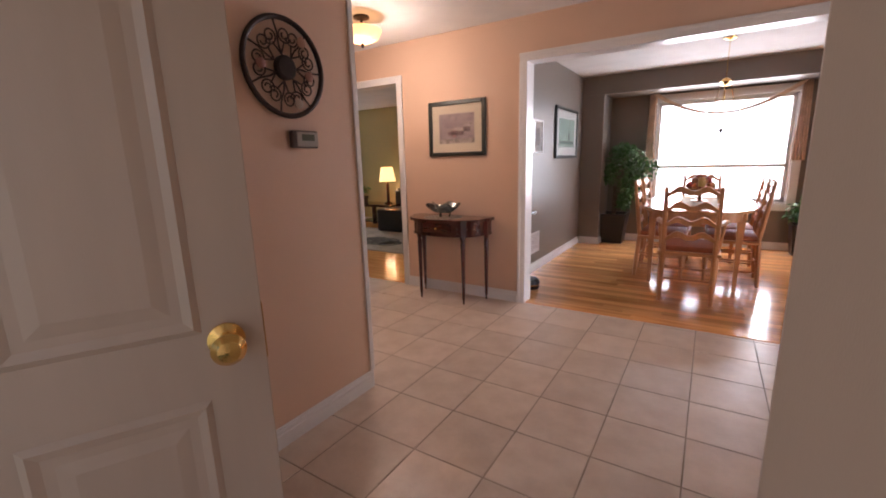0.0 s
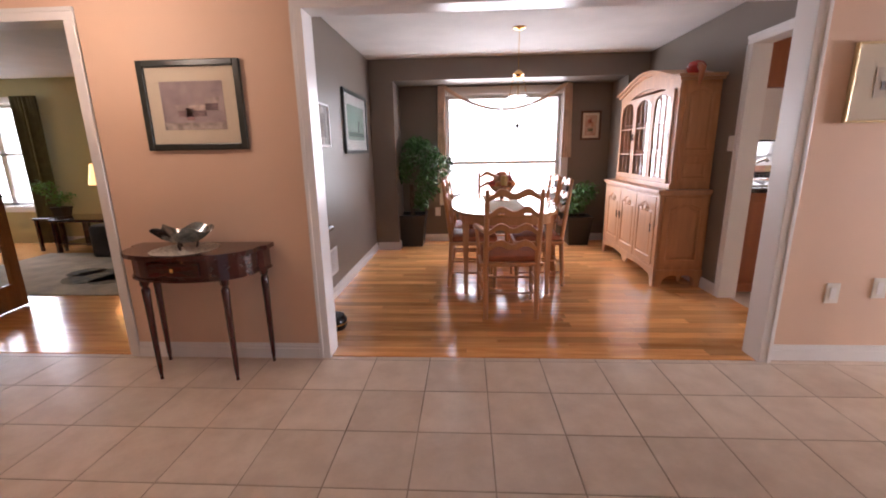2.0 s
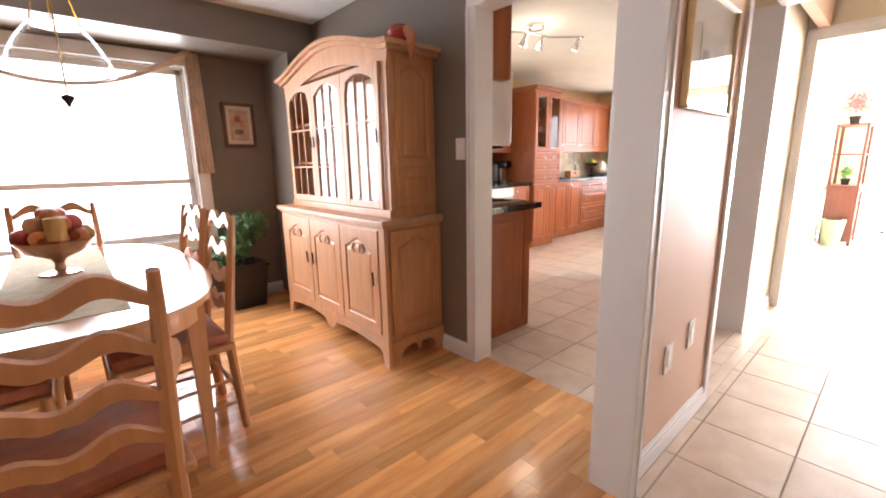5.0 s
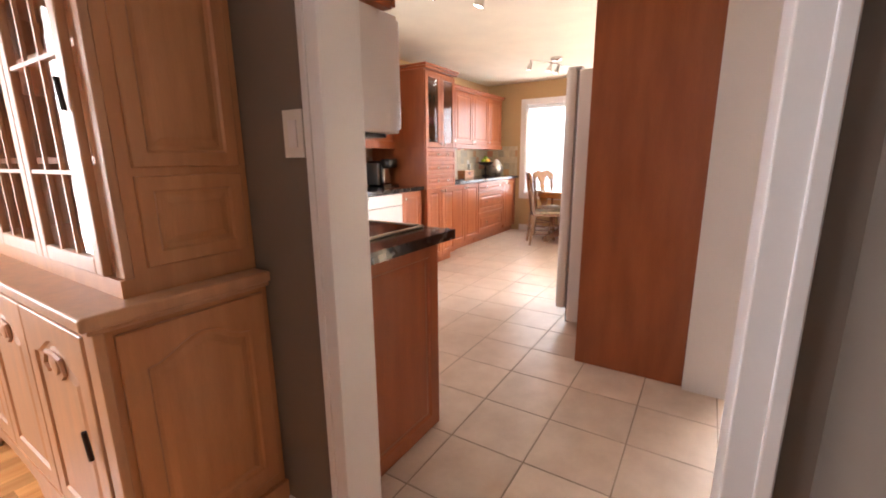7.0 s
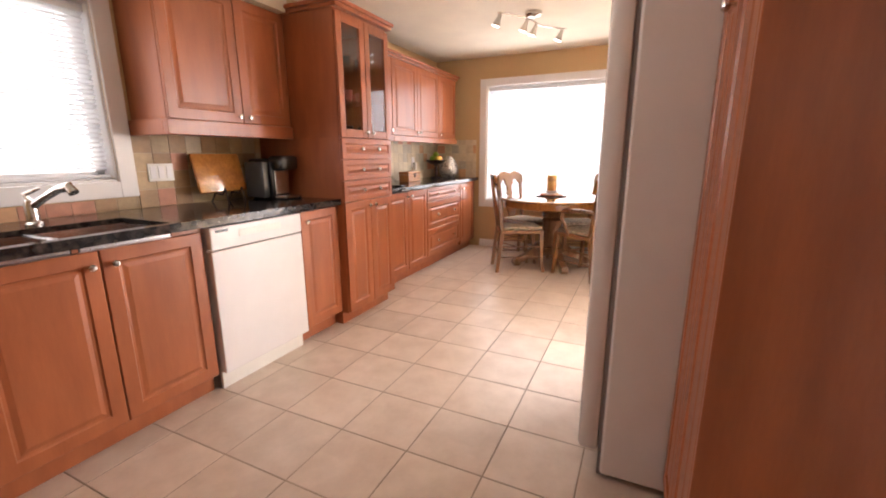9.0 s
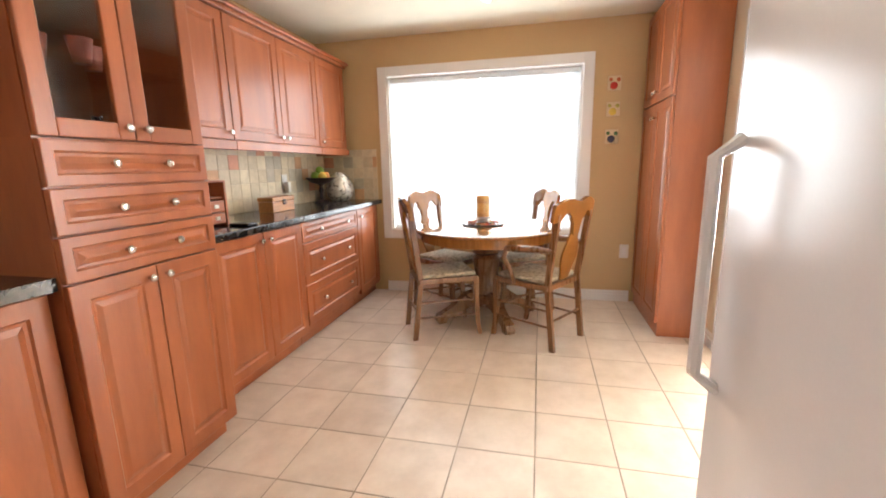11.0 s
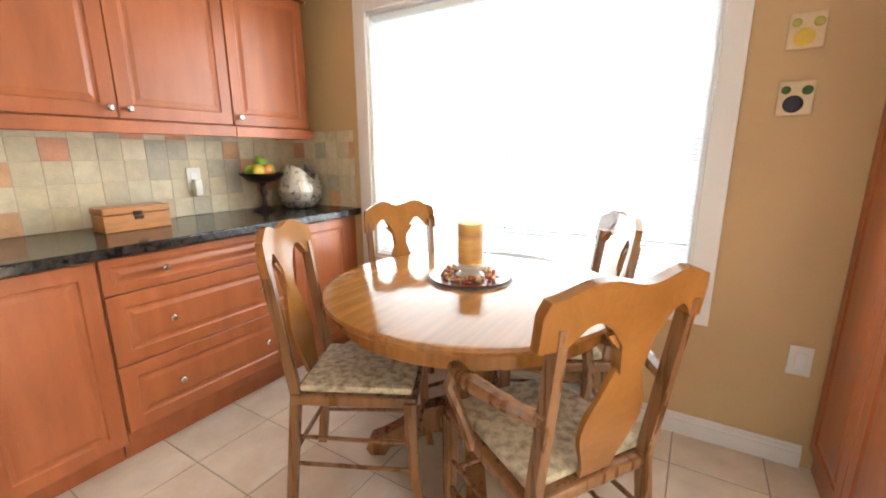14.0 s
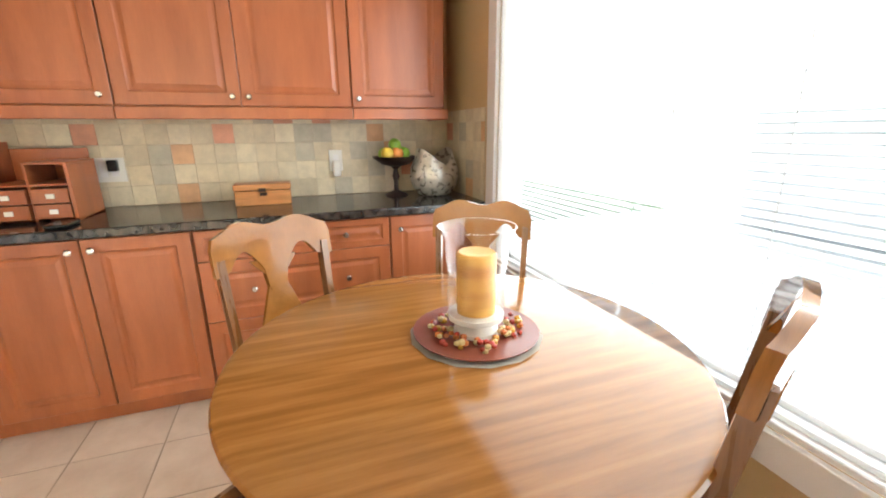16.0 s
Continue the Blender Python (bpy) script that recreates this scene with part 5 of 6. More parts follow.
for i in range(3):
    x0 = 0.065 + i * 0.4385
    d = part("door", panel(0.43, 0.625, 0.02, 0.06, 0.06), PALE, hu, m=pose(x0, -0.004, 0.195))
    part("carving", lathe([(0.03, 0), (0.026, 0.008), (0.01, 0.012), (0.001, 0.012)], 10), PALE, d, m=pose(0.215, 0.004, 0.50, 90, 0, 0), smooth=True)
    for s in (-1, 1):
        part("carving", tube([(0.215, 0, 0.53), (0.215 + s * 0.05, 0, 0.525), (0.215 + s * 0.07, 0, 0.49), (0.215 + s * 0.045, 0, 0.475)], 0.007, 6), PALE, d, smooth=True)
    part("pull", tube([(0.39 if i != 1 else 0.04, -0.012, 0.30), (0.39 if i != 1 else 0.04, -0.016, 0.38)], 0.006, 6), IRON, d)
part("waist_top", boxes((-0.02, W + 0.02, -0.025, D, 0.852, 0.885), (-0.01, W + 0.01, -0.012, D, 0.838, 0.852), bev=0.006), PALE, hu)
U0, U1, UYF = 0.05, W - 0.05, 0.095
part("upper_case", boxes((U0, U0 + 0.022, UYF + 0.02, D, 0.886, 1.80), (U1 - 0.022, U1, UYF + 0.02, D, 0.886, 1.80), (U0 + 0.022, U1 - 0.022, D - 0.015, D, 0.886, 1.80), (U0 + 0.022, U1 - 0.022, UYF + 0.02, D - 0.015, 1.775, 1.80), (U0, U1, UYF - 0.01, D, 0.886, 0.93)), MAPLE, hu)
for z in (1.2, 1.48):
    part("shelf", box(U0 + 0.022, U1 - 0.022, UYF + 0.05, D - 0.015, z, z + 0.018), MAPLE, hu)
for x, q in ((U0, -90), (U1, 90)):
    for z0, hh, ar in ((0.95, 0.22, 0.0), (1.19, 0.58, 0.04)):
        part("side_panel", panel(D - UYF - 0.07, hh, 0.012, 0.035, ar), MAPLE, hu, m=pose(x - 0.0085, D - 0.02, z0, 0, 0, -90) if q < 0 else pose(x + 0.0085, UYF + 0.05, z0, 0, 0, 90))


def cornice(u):
    return 1.80 + 0.13 * math.sin(math.pi * u) ** 1.3 if 0 < u < 1 else 1.80


n = 36
low = [(U0 + (U1 - U0) * i / n, 1.70 + 0.8 * (cornice(i / n) - 1.80)) for i in range(n + 1)]
high = [(U0 - 0.02 + (U1 - U0 + 0.04) * i / n, cornice(i / n)) for i in range(n + 1)]
part("frieze", prism(low + high[::-1], UYF - 0.002, UYF + 0.02), PALE, hu)
for dz0, dz1, out in ((-0.012, 0.012, 0.025), (0.012, 0.035, 0.05)):
    a = [(x + (out if i == n else -out if i == 0 else 0), z + dz0) for i, (x, z) in enumerate(high)]
    b = [(x + (out if i == n else -out if i == 0 else 0), z + dz1) for i, (x, z) in enumerate(high)]
    part("cornice", prism(a + b[::-1], UYF - out, D), PALE, hu)
for row in ((U0, U0 + 0.05, UYF, UYF + 0.02, 0.93, 1.75), (U1 - 0.05, U1, UYF, UYF + 0.02, 0.93, 1.75)):
    part("stile", box(*row, 0.003), PALE, hu)
dw3 = (U1 - U0 - 0.10) / 3
for i in range(3):
    x0, w3 = U0 + 0.05 + i * dw3, dw3 - 0.004
    r, z0, z1 = 0.042, 0.935, 1.74
    bm = boxes((0, r, 0, 0.02, 0, z1 - z0), (w3 - r, w3, 0, 0.02, 0, z1 - z0), (r, w3 - r, 0, 0.02, 0, r), bev=0.004)
    pts = [(r, z1 - z0 - 0.09 - (0.05 if i != 1 else 0))]
    for k in range(1, 14):
        u = k / 14
        pts.append((r + (w3 - 2 * r) * u, z1 - z0 - 0.09 + 0.06 * (math.sin(math.pi * u) if i == 1 else math.sin(math.pi * u * 0.9 + (0.3 if i == 2 else 0)))))
    pts += [(w3 - r, z1 - z0 - 0.09 - (0.05 if i != 1 else 0)), (w3 - r, z1 - z0), (r, z1 - z0)]
    prism(pts, 0, 0.02, bm)
    d = part("door", bm, PALE, hu, "glazed maple door", pose(x0, UYF - 0.022, z0))
    pn = part("pane", box(r, w3 - r, 0.011, 0.014, r, z1 - z0 - 0.03), GLASS, d)
    pn.visible_shadow = False
    part("muntin", boxes((w3 * 0.36, w3 * 0.36 + 0.009, 0.003, 0.011, r, z1 - z0 - 0.05), (w3 * 0.62, w3 * 0.62 + 0.009, 0.003, 0.011, r, z1 - z0 - 0.05), (r, w3 - r, 0.003, 0.0105, 0.24, 0.25), (r, w3 - r, 0.003, 0.0105, 0.50, 0.51)), PALE, d)
    part("pull", tube([(w3 - 0.02 if i != 1 else 0.02, -0.008, 0.38), (w3 - 0.02 if i != 1 else 0.02, -0.012, 0.45)], 0.006, 6), IRON, d)
rb = thing("ceramic_rooster", pose(1.87, 5.02, 1.842), "red glazed ceramic ornament on top of the hutch", "ornament")
part("body", lathe([(0.05, 0), (0.07, 0.03), (0.075, 0.06), (0.055, 0.09), (0.02, 0.105), (0.002, 0.11)], 20), mat("red_glaze", (0.42, 0.04, 0.03), 0.25), rb, smooth=True)
part("tail", tube([(0, -0.05, 0.06), (0, -0.10, 0.03), (-0.02, -0.13, -0.05), (-0.02, -0.12, -0.10)], [0.03, 0.028, 0.02, 0.008], 8), mat("orange_glaze", (0.5, 0.16, 0.07), 0.3), rb, smooth=True)


# planters
def planter(m, label, crown, trunk, leaves, seed, size, leafmat):
    t = thing("potted_plant", m, label, "plant")
    s0, s1, hh = size
    bm = bmesh.new()
    rings = [[bm.verts.new((sx * s, sy * s, z)) for sx, sy in ((-1, -1), (1, -1), (1, 1), (-1, 1))] for s, z in ((s0, 0), (s1, hh - 0.03), (s1 + 0.008, hh - 0.03), (s1 + 0.008, hh), (s1 - 0.015, hh), (s1 - 0.02, hh - 0.05))]
    for a, b in zip(rings, rings[1:]):
        for k in range(4):
            bm.faces.new((a[k], a[(k + 1) % 4], b[(k + 1) % 4], b[k]))
    bm.faces.new(rings[0][::-1])
    part("pot", bm, POT, t, "black square tapered planter")
    part("soil", box(-s1 + 0.022, s1 - 0.022, -s1 + 0.022, s1 - 0.022, hh - 0.08, hh - 0.04), SOIL, t)
    rng = random.Random(seed)
    bm = bmesh.new()
    for pts, rr in trunk:
        tube(pts, rr, 7, bm)
    twigs = []
    for c, r in crown:
        for _ in range(4):
            d = Vector((rng.gauss(0, 1), rng.gauss(0, 1), rng.gauss(0, 0.8))).normalized()
            base = Vector(trunk[0][0][-1]).lerp(Vector(c), 0.5)
            tip = Vector(c) + Vector((d.x * r[0], d.y * r[1], d.z * r[2])) * 0.85
            tube([base, base.lerp(tip, 0.5) + Vector((0, 0, 0.02)), tip], [0.006, 0.004, 0.002], 5, bm)
    part("trunk", bm, BARK, t, smooth=True)
    bm = bmesh.new()
    for _ in range(leaves):
        c, r = rng.choice(crown)
        d = Vector((rng.gauss(0, 1), rng.gauss(0, 1), rng.gauss(0, 1))).normalized() * (rng.random() ** 0.45)
        p = Vector(c) + Vector((d.x * r[0], d.y * r[1], d.z * r[2]))
        q = Euler((rng.uniform(-1.0, 0.4), rng.uniform(-0.6, 0.6), rng.uniform(0, 6.3))).to_matrix()
        L, w = rng.uniform(0.05, 0.085), rng.uniform(0.014, 0.022)
        v = [bm.verts.new(p + q @ Vector(o)) for o in ((0, 0, 0), (w, L * 0.35, 0.006), (w * 0.7, L * 0.75, -0.004), (0, L, -0.016), (-w * 0.7, L * 0.75, -0.004), (-w, L * 0.35, 0.006), (0, L * 0.4, -0.003))]
        for a, b in ((0, 1), (1, 2), (2, 3), (3, 4), (4, 5), (5, 0)):
            bm.faces.new((v[a], v[b], v[6]))
    part("foliage", bm, leafmat, t)
    return t


braid = [([(0.02 * math.cos(k * 2.1 + z * 9), 0.02 * math.sin(k * 2.1 + z * 9), z) for z in np.linspace(0.38, 0.82, 12)], 0.011) for k in range(3)]
planter(pose(-0.78, 6.77, 0), "weeping fig with a braided trunk in a black planter",
        [((0.14, -0.06, 1.20), (0.26, 0.22, 0.20)), ((0.34, -0.12, 1.08), (0.22, 0.2, 0.18)), ((-0.12, -0.02, 1.02), (0.16, 0.14, 0.16)), ((0.22, -0.08, 0.84), (0.18, 0.16, 0.22)), ((0.10, 0, 1.34), (0.16, 0.14, 0.10)), ((0.12, 0, 0.62), (0.09, 0.1, 0.14))], braid, 1500, 3, (0.14, 0.185, 0.43), LEAF)
planter(pose(1.43, 6.80, 0), "low green bushy plant in a black planter",
        [((0, 0, 0.60), (0.20, 0.16, 0.14)), ((0.08, -0.02, 0.72), (0.17, 0.15, 0.12)), ((-0.1, 0, 0.50), (0.13, 0.13, 0.1))], [([(0, 0, 0.34), (0.01, 0, 0.5), (0, 0, 0.62)], 0.010)], 380, 9, (0.125, 0.16, 0.38), LEAF)

# scarf valance
sc = thing("scarf_valance", pose(0, 0, 0), "peach sheer scarf swagged over the window with hanging tails", "curtain")


def cloth_strip(path, width_dir, width, folds, seed, depth=0.02):
    rng = random.Random(seed)
    bm = bmesh.new()
    rows = []
    m = 26
    for p, wv in path:
        rows.append([bm.verts.new(Vector(p) + Vector(width_dir) * (wv * (k / m - 0.5)) + Vector((0, -depth * (0.5 + 0.5 * math.sin(2 * math.pi * folds * k / m + seed)), 0))) for k in range(m + 1)])
    for a, b in zip(rows, rows[1:]):
        for k in range(m):
            bm.faces.new((a[k], a[k + 1], b[k + 1], b[k]))
    return bm


for x, zb, wob in ((-0.375, 0.75, 0.13), (1.27, 1.14, 0.12)):
    tail = part("tail", cloth_strip([((x, 6.965, z), 0.09 + wob * 0.35 * (1 - (z - zb) / (2.09 - zb))) for z in np.linspace(2.09, zb, 10)], (1, 0, 0), 1, 4, x, 0.035), SCARF, sc, smooth=True)
    md = tail.modifiers.new("cloth", "SOLIDIFY")
    md.thickness = 0.002
sw = []
for i in range(25):
    u = i / 24
    sw.append((-0.36 + 1.61 * u, 6.93, 2.085 - 0.32 * math.sin(math.pi * u) ** 0.85))
part("swag", tube(sw, [0.026 - 0.012 * math.sin(math.pi * i / 24) for i in range(25)], 8), SCARF, sc, smooth=True)
part("rod", tube([(-0.43, 6.955, 2.10), (1.32, 6.955, 2.10)], 0.010, 8), IRON, sc)

# pendant
pn = thing("pendant_lamp", pose(0.43, 5.30, H), "brass and clear glass pendant lamp on a thin chain", "lamp")
part("canopy", lathe([(0.055, 0), (0.052, -0.012), (0.02, -0.025), (0.004, -0.03)], 20), BRASS, pn, smooth=True)
part("chain", tube([(0, 0, -0.02), (0, 0, -0.38)], 0.003, 6), BRASS, pn)
part("crown", lathe([(0.008, -0.36), (0.035, -0.375), (0.05, -0.40), (0.02, -0.41), (0.055, -0.425), (0.012, -0.44)], 18), BRASS, pn, smooth=True)
for k in range(3):
    a = k * 2.094 + 0.4
    part("rod", tube([(0.05 * math.cos(a), 0.05 * math.sin(a), -0.42), (0.095 * math.cos(a), 0.095 * math.sin(a), -0.595)], 0.003, 6), BRASS, pn)
gs = part("shade", lathe([(0.085, -0.585), (0.125, -0.64), (0.155, -0.70), (0.168, -0.755), (0.163, -0.755), (0.15, -0.70), (0.12, -0.64), (0.08, -0.585)], 32), GLASS, pn, "clear glass shade", smooth=True)
gs.visible_shadow = False
part("stem", tube([(0, 0, -0.43), (0, 0, -0.84)], 0.004, 6), BRASS, pn)
part("finial", lathe([(0.004, -0.835), (0.02, -0.84), (0.022, -0.85), (0.012, -0.865), (0.003, -0.885)], 12), IRON, pn, smooth=True)

# return grille, low furniture edge by the opening
vg = thing("air_return_grille", pose(-1.218, 4.54, 0.325, 0, 0, 90), "white painted return-air grille low on the wall", "grille")
part("frame", boxes((-0.22, 0.22, -0.008, 0, -0.115, -0.09), (-0.22, 0.22, -0.008, 0, 0.09, 0.115), (-0.22, -0.2, -0.008, 0, -0.09, 0.09), (0.2, 0.22, -0.008, 0, -0.09, 0.09), bev=0.002), WHITE, vg)
for i in range(9):
    part("slat", box(-0.2, 0.2, -0.009, -0.002, -0.085 + i * 0.0195, -0.074 + i * 0.0195), WHITE, vg)
sst = thing("side_table", pose(-1.03, 3.86, 0), "small dark half-hidden side table beside the opening", "table")
part("tabletop", box(-0.175, 0.03, -0.17, 0.22, 0.715, 0.75, 0.012), BLACK, sst)
for x, y in ((-0.15, -0.14), (0.0, -0.14), (-0.15, 0.18)):
    part("leg", lathe([(0.009, 0), (0.012, 0.4), (0.014, 0.715)], 8), BLACK, sst, m=pose(x, y, 0))
cn = thing("speaker", pose(-1.02, 3.98, 0), "small rounded black device standing on the floor", "device")
part("body", lathe([(0.08, 0), (0.09, 0.02), (0.09, 0.07), (0.07, 0.10), (0.002, 0.105)], 20), BLACK, cn, smooth=True)
part("band", lathe([(0.0905, 0.04), (0.0915, 0.045), (0.0905, 0.05)], 20), BRASS, cn)

# ---- living room beyond the French door ----
fd = thing("french_door", pose(-3.76, 3.69, 0, 0, 0, 100), "honey wood French door with small glass panes, standing open", "door")
FDW = mat("honey_door_wood", (0.36, 0.16, 0.055), 0.35, vary=0.1, scale=4, stretch=(8, 8, 1))
part("frame", boxes((0, 0.10, 0, 0.036, 0.01, 1.95), (0.66, 0.76, 0, 0.036, 0.01, 1.95), (0.10, 0.66, 0, 0.036, 1.83, 1.95), (0.10, 0.66, 0, 0.036, 0.01, 0.22), bev=0.003), FDW, fd)
part("muntin", boxes(*[(0.10 + 0.187 * k - 0.009, 0.10 + 0.187 * k + 0.009, 0.008, 0.028, 0.22, 1.83) for k in (1, 2)], *[(0.10, 0.66, 0.009, 0.027, 0.22 + 0.322 * k - 0.009, 0.22 + 0.322 * k + 0.009) for k in (1, 2, 3, 4)]), FDW, fd)
p1 = part("pane", box(0.10, 0.66, 0.016, 0.020, 0.22, 1.83), GLASS, fd)
p1.visible_shadow = False
part("lever", tube([(0.71, -0.0, 0.95), (0.71, -0.04, 0.95), (0.62, -0.045, 0.95)], 0.009, 8), IRON, fd)
rug = tagged(mesh_ob("area_rug", box(-5.6, -2.5, 4.66, 6.3, 0.001, 0.011, 0.004), mat("cream_rug", (0.58, 0.50, 0.38), 0.95, vary=0.15, scale=5, fine=250, bump=0.15)), "cream patterned area rug on the oak floor", "rug")
for i, (x, y, r) in enumerate(((-4.0, 5.25, 0.30), (-3.75, 5.15, 0.2), (-4.25, 5.4, 0.18))):
    mo = part("motif", lathe([(r, 0.0112), (r * 0.98, 0.0125), (0.002, 0.0125)], 16), mat("rug_motif", (0.28, 0.25, 0.18), 0.95, vary=0.3, scale=12), rug, m=pose(x, y, 0))
cu = thing("curtain", pose(0, 0, 0), "long olive green curtain beside the window", "curtain")
bm = cloth_strip([((-6.12, 6.95, z), 0.36) for z in np.linspace(2.08, 0.02, 8)], (1, 0, 0), 1, 6, 1.0, 0.07)
part("panel", bm, mat("olive_cloth", (0.16, 0.14, 0.06), 0.85, vary=0.15, scale=10, fine=200), cu, smooth=True).modifiers.new("cloth", "SOLIDIFY").thickness = 0.003
lt = thing("lamp_table", pose(-5.05, 6.55, 0), "low dark wooden lamp table", "table")
part("tabletop", box(-0.45, 0.45, -0.28, 0.28, 0.42, 0.46, 0.01), MAHOG, lt)
part("shelf", box(-0.42, 0.42, -0.25, 0.25, 0.12, 0.14), MAHOG, lt)
for x in (-0.41, 0.41):
    for y in (-0.24, 0.24):
        part("leg", box(x - 0.025, x + 0.025, y - 0.025, y + 0.025, 0, 0.42, 0.005), MAHOG, lt)
tlamp = thing("table_lamp", pose(-4.93, 6.6, 0.46), "table lamp with a dark column and a lit cream shade", "lamp")
part("base", lathe([(0.08, 0), (0.075, 0.02), (0.03, 0.04), (0.028, 0.36), (0.01, 0.40), (0.01, 0.46)], 18), MAHOG, tlamp, smooth=True)
part("shade", lathe([(0.16, 0.43), (0.11, 0.70), (0.108, 0.70), (0.157, 0.43)], 24), glow("lit_shade", (1.0, 0.66, 0.24), 1.6), tlamp, smooth=True)
bulb("table_lamp_bulb", (-4.93, 6.6, 0.80), 6, (1, 0.7, 0.35), 0.05)
so = thing("armchair", pose(-4.45, 6.35, 0), "dark leather armchair beside the lamp", "armchair")
LEATHER = mat("dark_leather", (0.02, 0.02, 0.026), 0.35, vary=0.2, scale=20)
part("seat", box(-0.33, 0.33, -0.3, 0.35, 0.0, 0.42, 0.05), LEATHER, so, smooth=True)
part("backrest", box(-0.33, 0.33, 0.25, 0.45, 0.3, 0.75, 0.06), LEATHER, so, smooth=True)
so2 = thing("armchair", pose(-6.0, 5.1, 0, 0, 0, 70), "dark leather armchair seen through the French door", "armchair")
part("seat", box(-0.4, 0.4, -0.4, 0.35, 0.0, 0.44, 0.06), LEATHER, so2, smooth=True)
part("backrest", box(-0.4, 0.4, 0.25, 0.45, 0.3, 0.95, 0.06), LEATHER, so2, smooth=True)
for s in (-1, 1):
    part("arm", box(s * 0.4 - 0.08, s * 0.4 + 0.08, -0.4, 0.4, 0.0, 0.62, 0.05), LEATHER, so2, smooth=True)
planter(pose(-5.62, 6.62, 0.46) @ Matrix.Scale(0.8, 4), "bright green fern in a dark pot by the window", [((0, 0, 0.32), (0.22, 0.2, 0.14)), ((-0.3, 0.05, 0.5), (0.2, 0.16, 0.12))], [([(0, 0, 0.1), (0, 0, 0.3)], 0.006)], 260, 21, (0.08, 0.10, 0.16), LEAFB)
pst = thing("plant_table", pose(-5.68, 6.62, 0), "small dark plant table", "table")
part("tabletop", box(-0.2, 0.2, -0.2, 0.2, 0.43, 0.459, 0.006), MAHOG, pst)
for x in (-0.17, 0.17):
    for y in (-0.17, 0.17):
        part("leg", box(x - 0.018, x + 0.018, y - 0.018, y + 0.018, 0, 0.43, 0.003), MAHOG, pst)

# ---- breakfast table ----
TX, TY = 7.42, 5.435
kt = thing("breakfast_table", pose(TX, TY, 0), "round golden oak pedestal table with a turned column", "table")
bm = lathe([(0.545, 0.722), (0.565, 0.727), (0.57, 0.738), (0.565, 0.748), (0.55, 0.752)], 64)
part("tabletop", bm, OAK, kt, smooth=True)
part("apron", lathe([(0.50, 0.655), (0.52, 0.66), (0.52, 0.7215), (0.50, 0.7215)], 64), OAK, kt, smooth=True)
part("column", lathe([(0.13, 0.14), (0.13, 0.18), (0.11, 0.20), (0.125, 0.22), (0.105, 0.25), (0.09, 0.32), (0.10, 0.42), (0.115, 0.50), (0.095, 0.53), (0.115, 0.55), (0.10, 0.58), (0.14, 0.61), (0.14, 0.655)], 32), OAKV, kt, smooth=True)
for k in range(4):
    a = k * math.pi / 2 + 0.55
    pts = [(0.06, 0.10), (0.10, 0.24), (0.18, 0.22), (0.30, 0.13), (0.37, 0.09), (0.42, 0.07), (0.44, 0.03), (0.42, 0.0), (0.36, 0.0), (0.34, 0.035), (0.25, 0.075), (0.14, 0.11)]
    part("foot", prism(pts, -0.035, 0.035), OAKV, kt, m=pose(0, 0, 0, 0, 0, math.degrees(a)))

FLORAL = mat("floral_tapestry", (0.56, 0.47, 0.33), 0.9, vary=0.2, scale=34, fine=110, bump=0.05, second=(0.15, 0.12, 0.085), mix=0.42)


def bent(fn, w0, w1, n, y0, y1, bm):
    """A flat board between two curved edges: fn(u) gives lower and upper height."""
    pts = [(w0 + (w1 - w0) * i / n, fn(i / n)[0]) for i in range(n + 1)] + [(w0 + (w1 - w0) * i / n, fn(i / n)[1]) for i in range(n, -1, -1)]
    return prism(pts, y0, y1, bm)


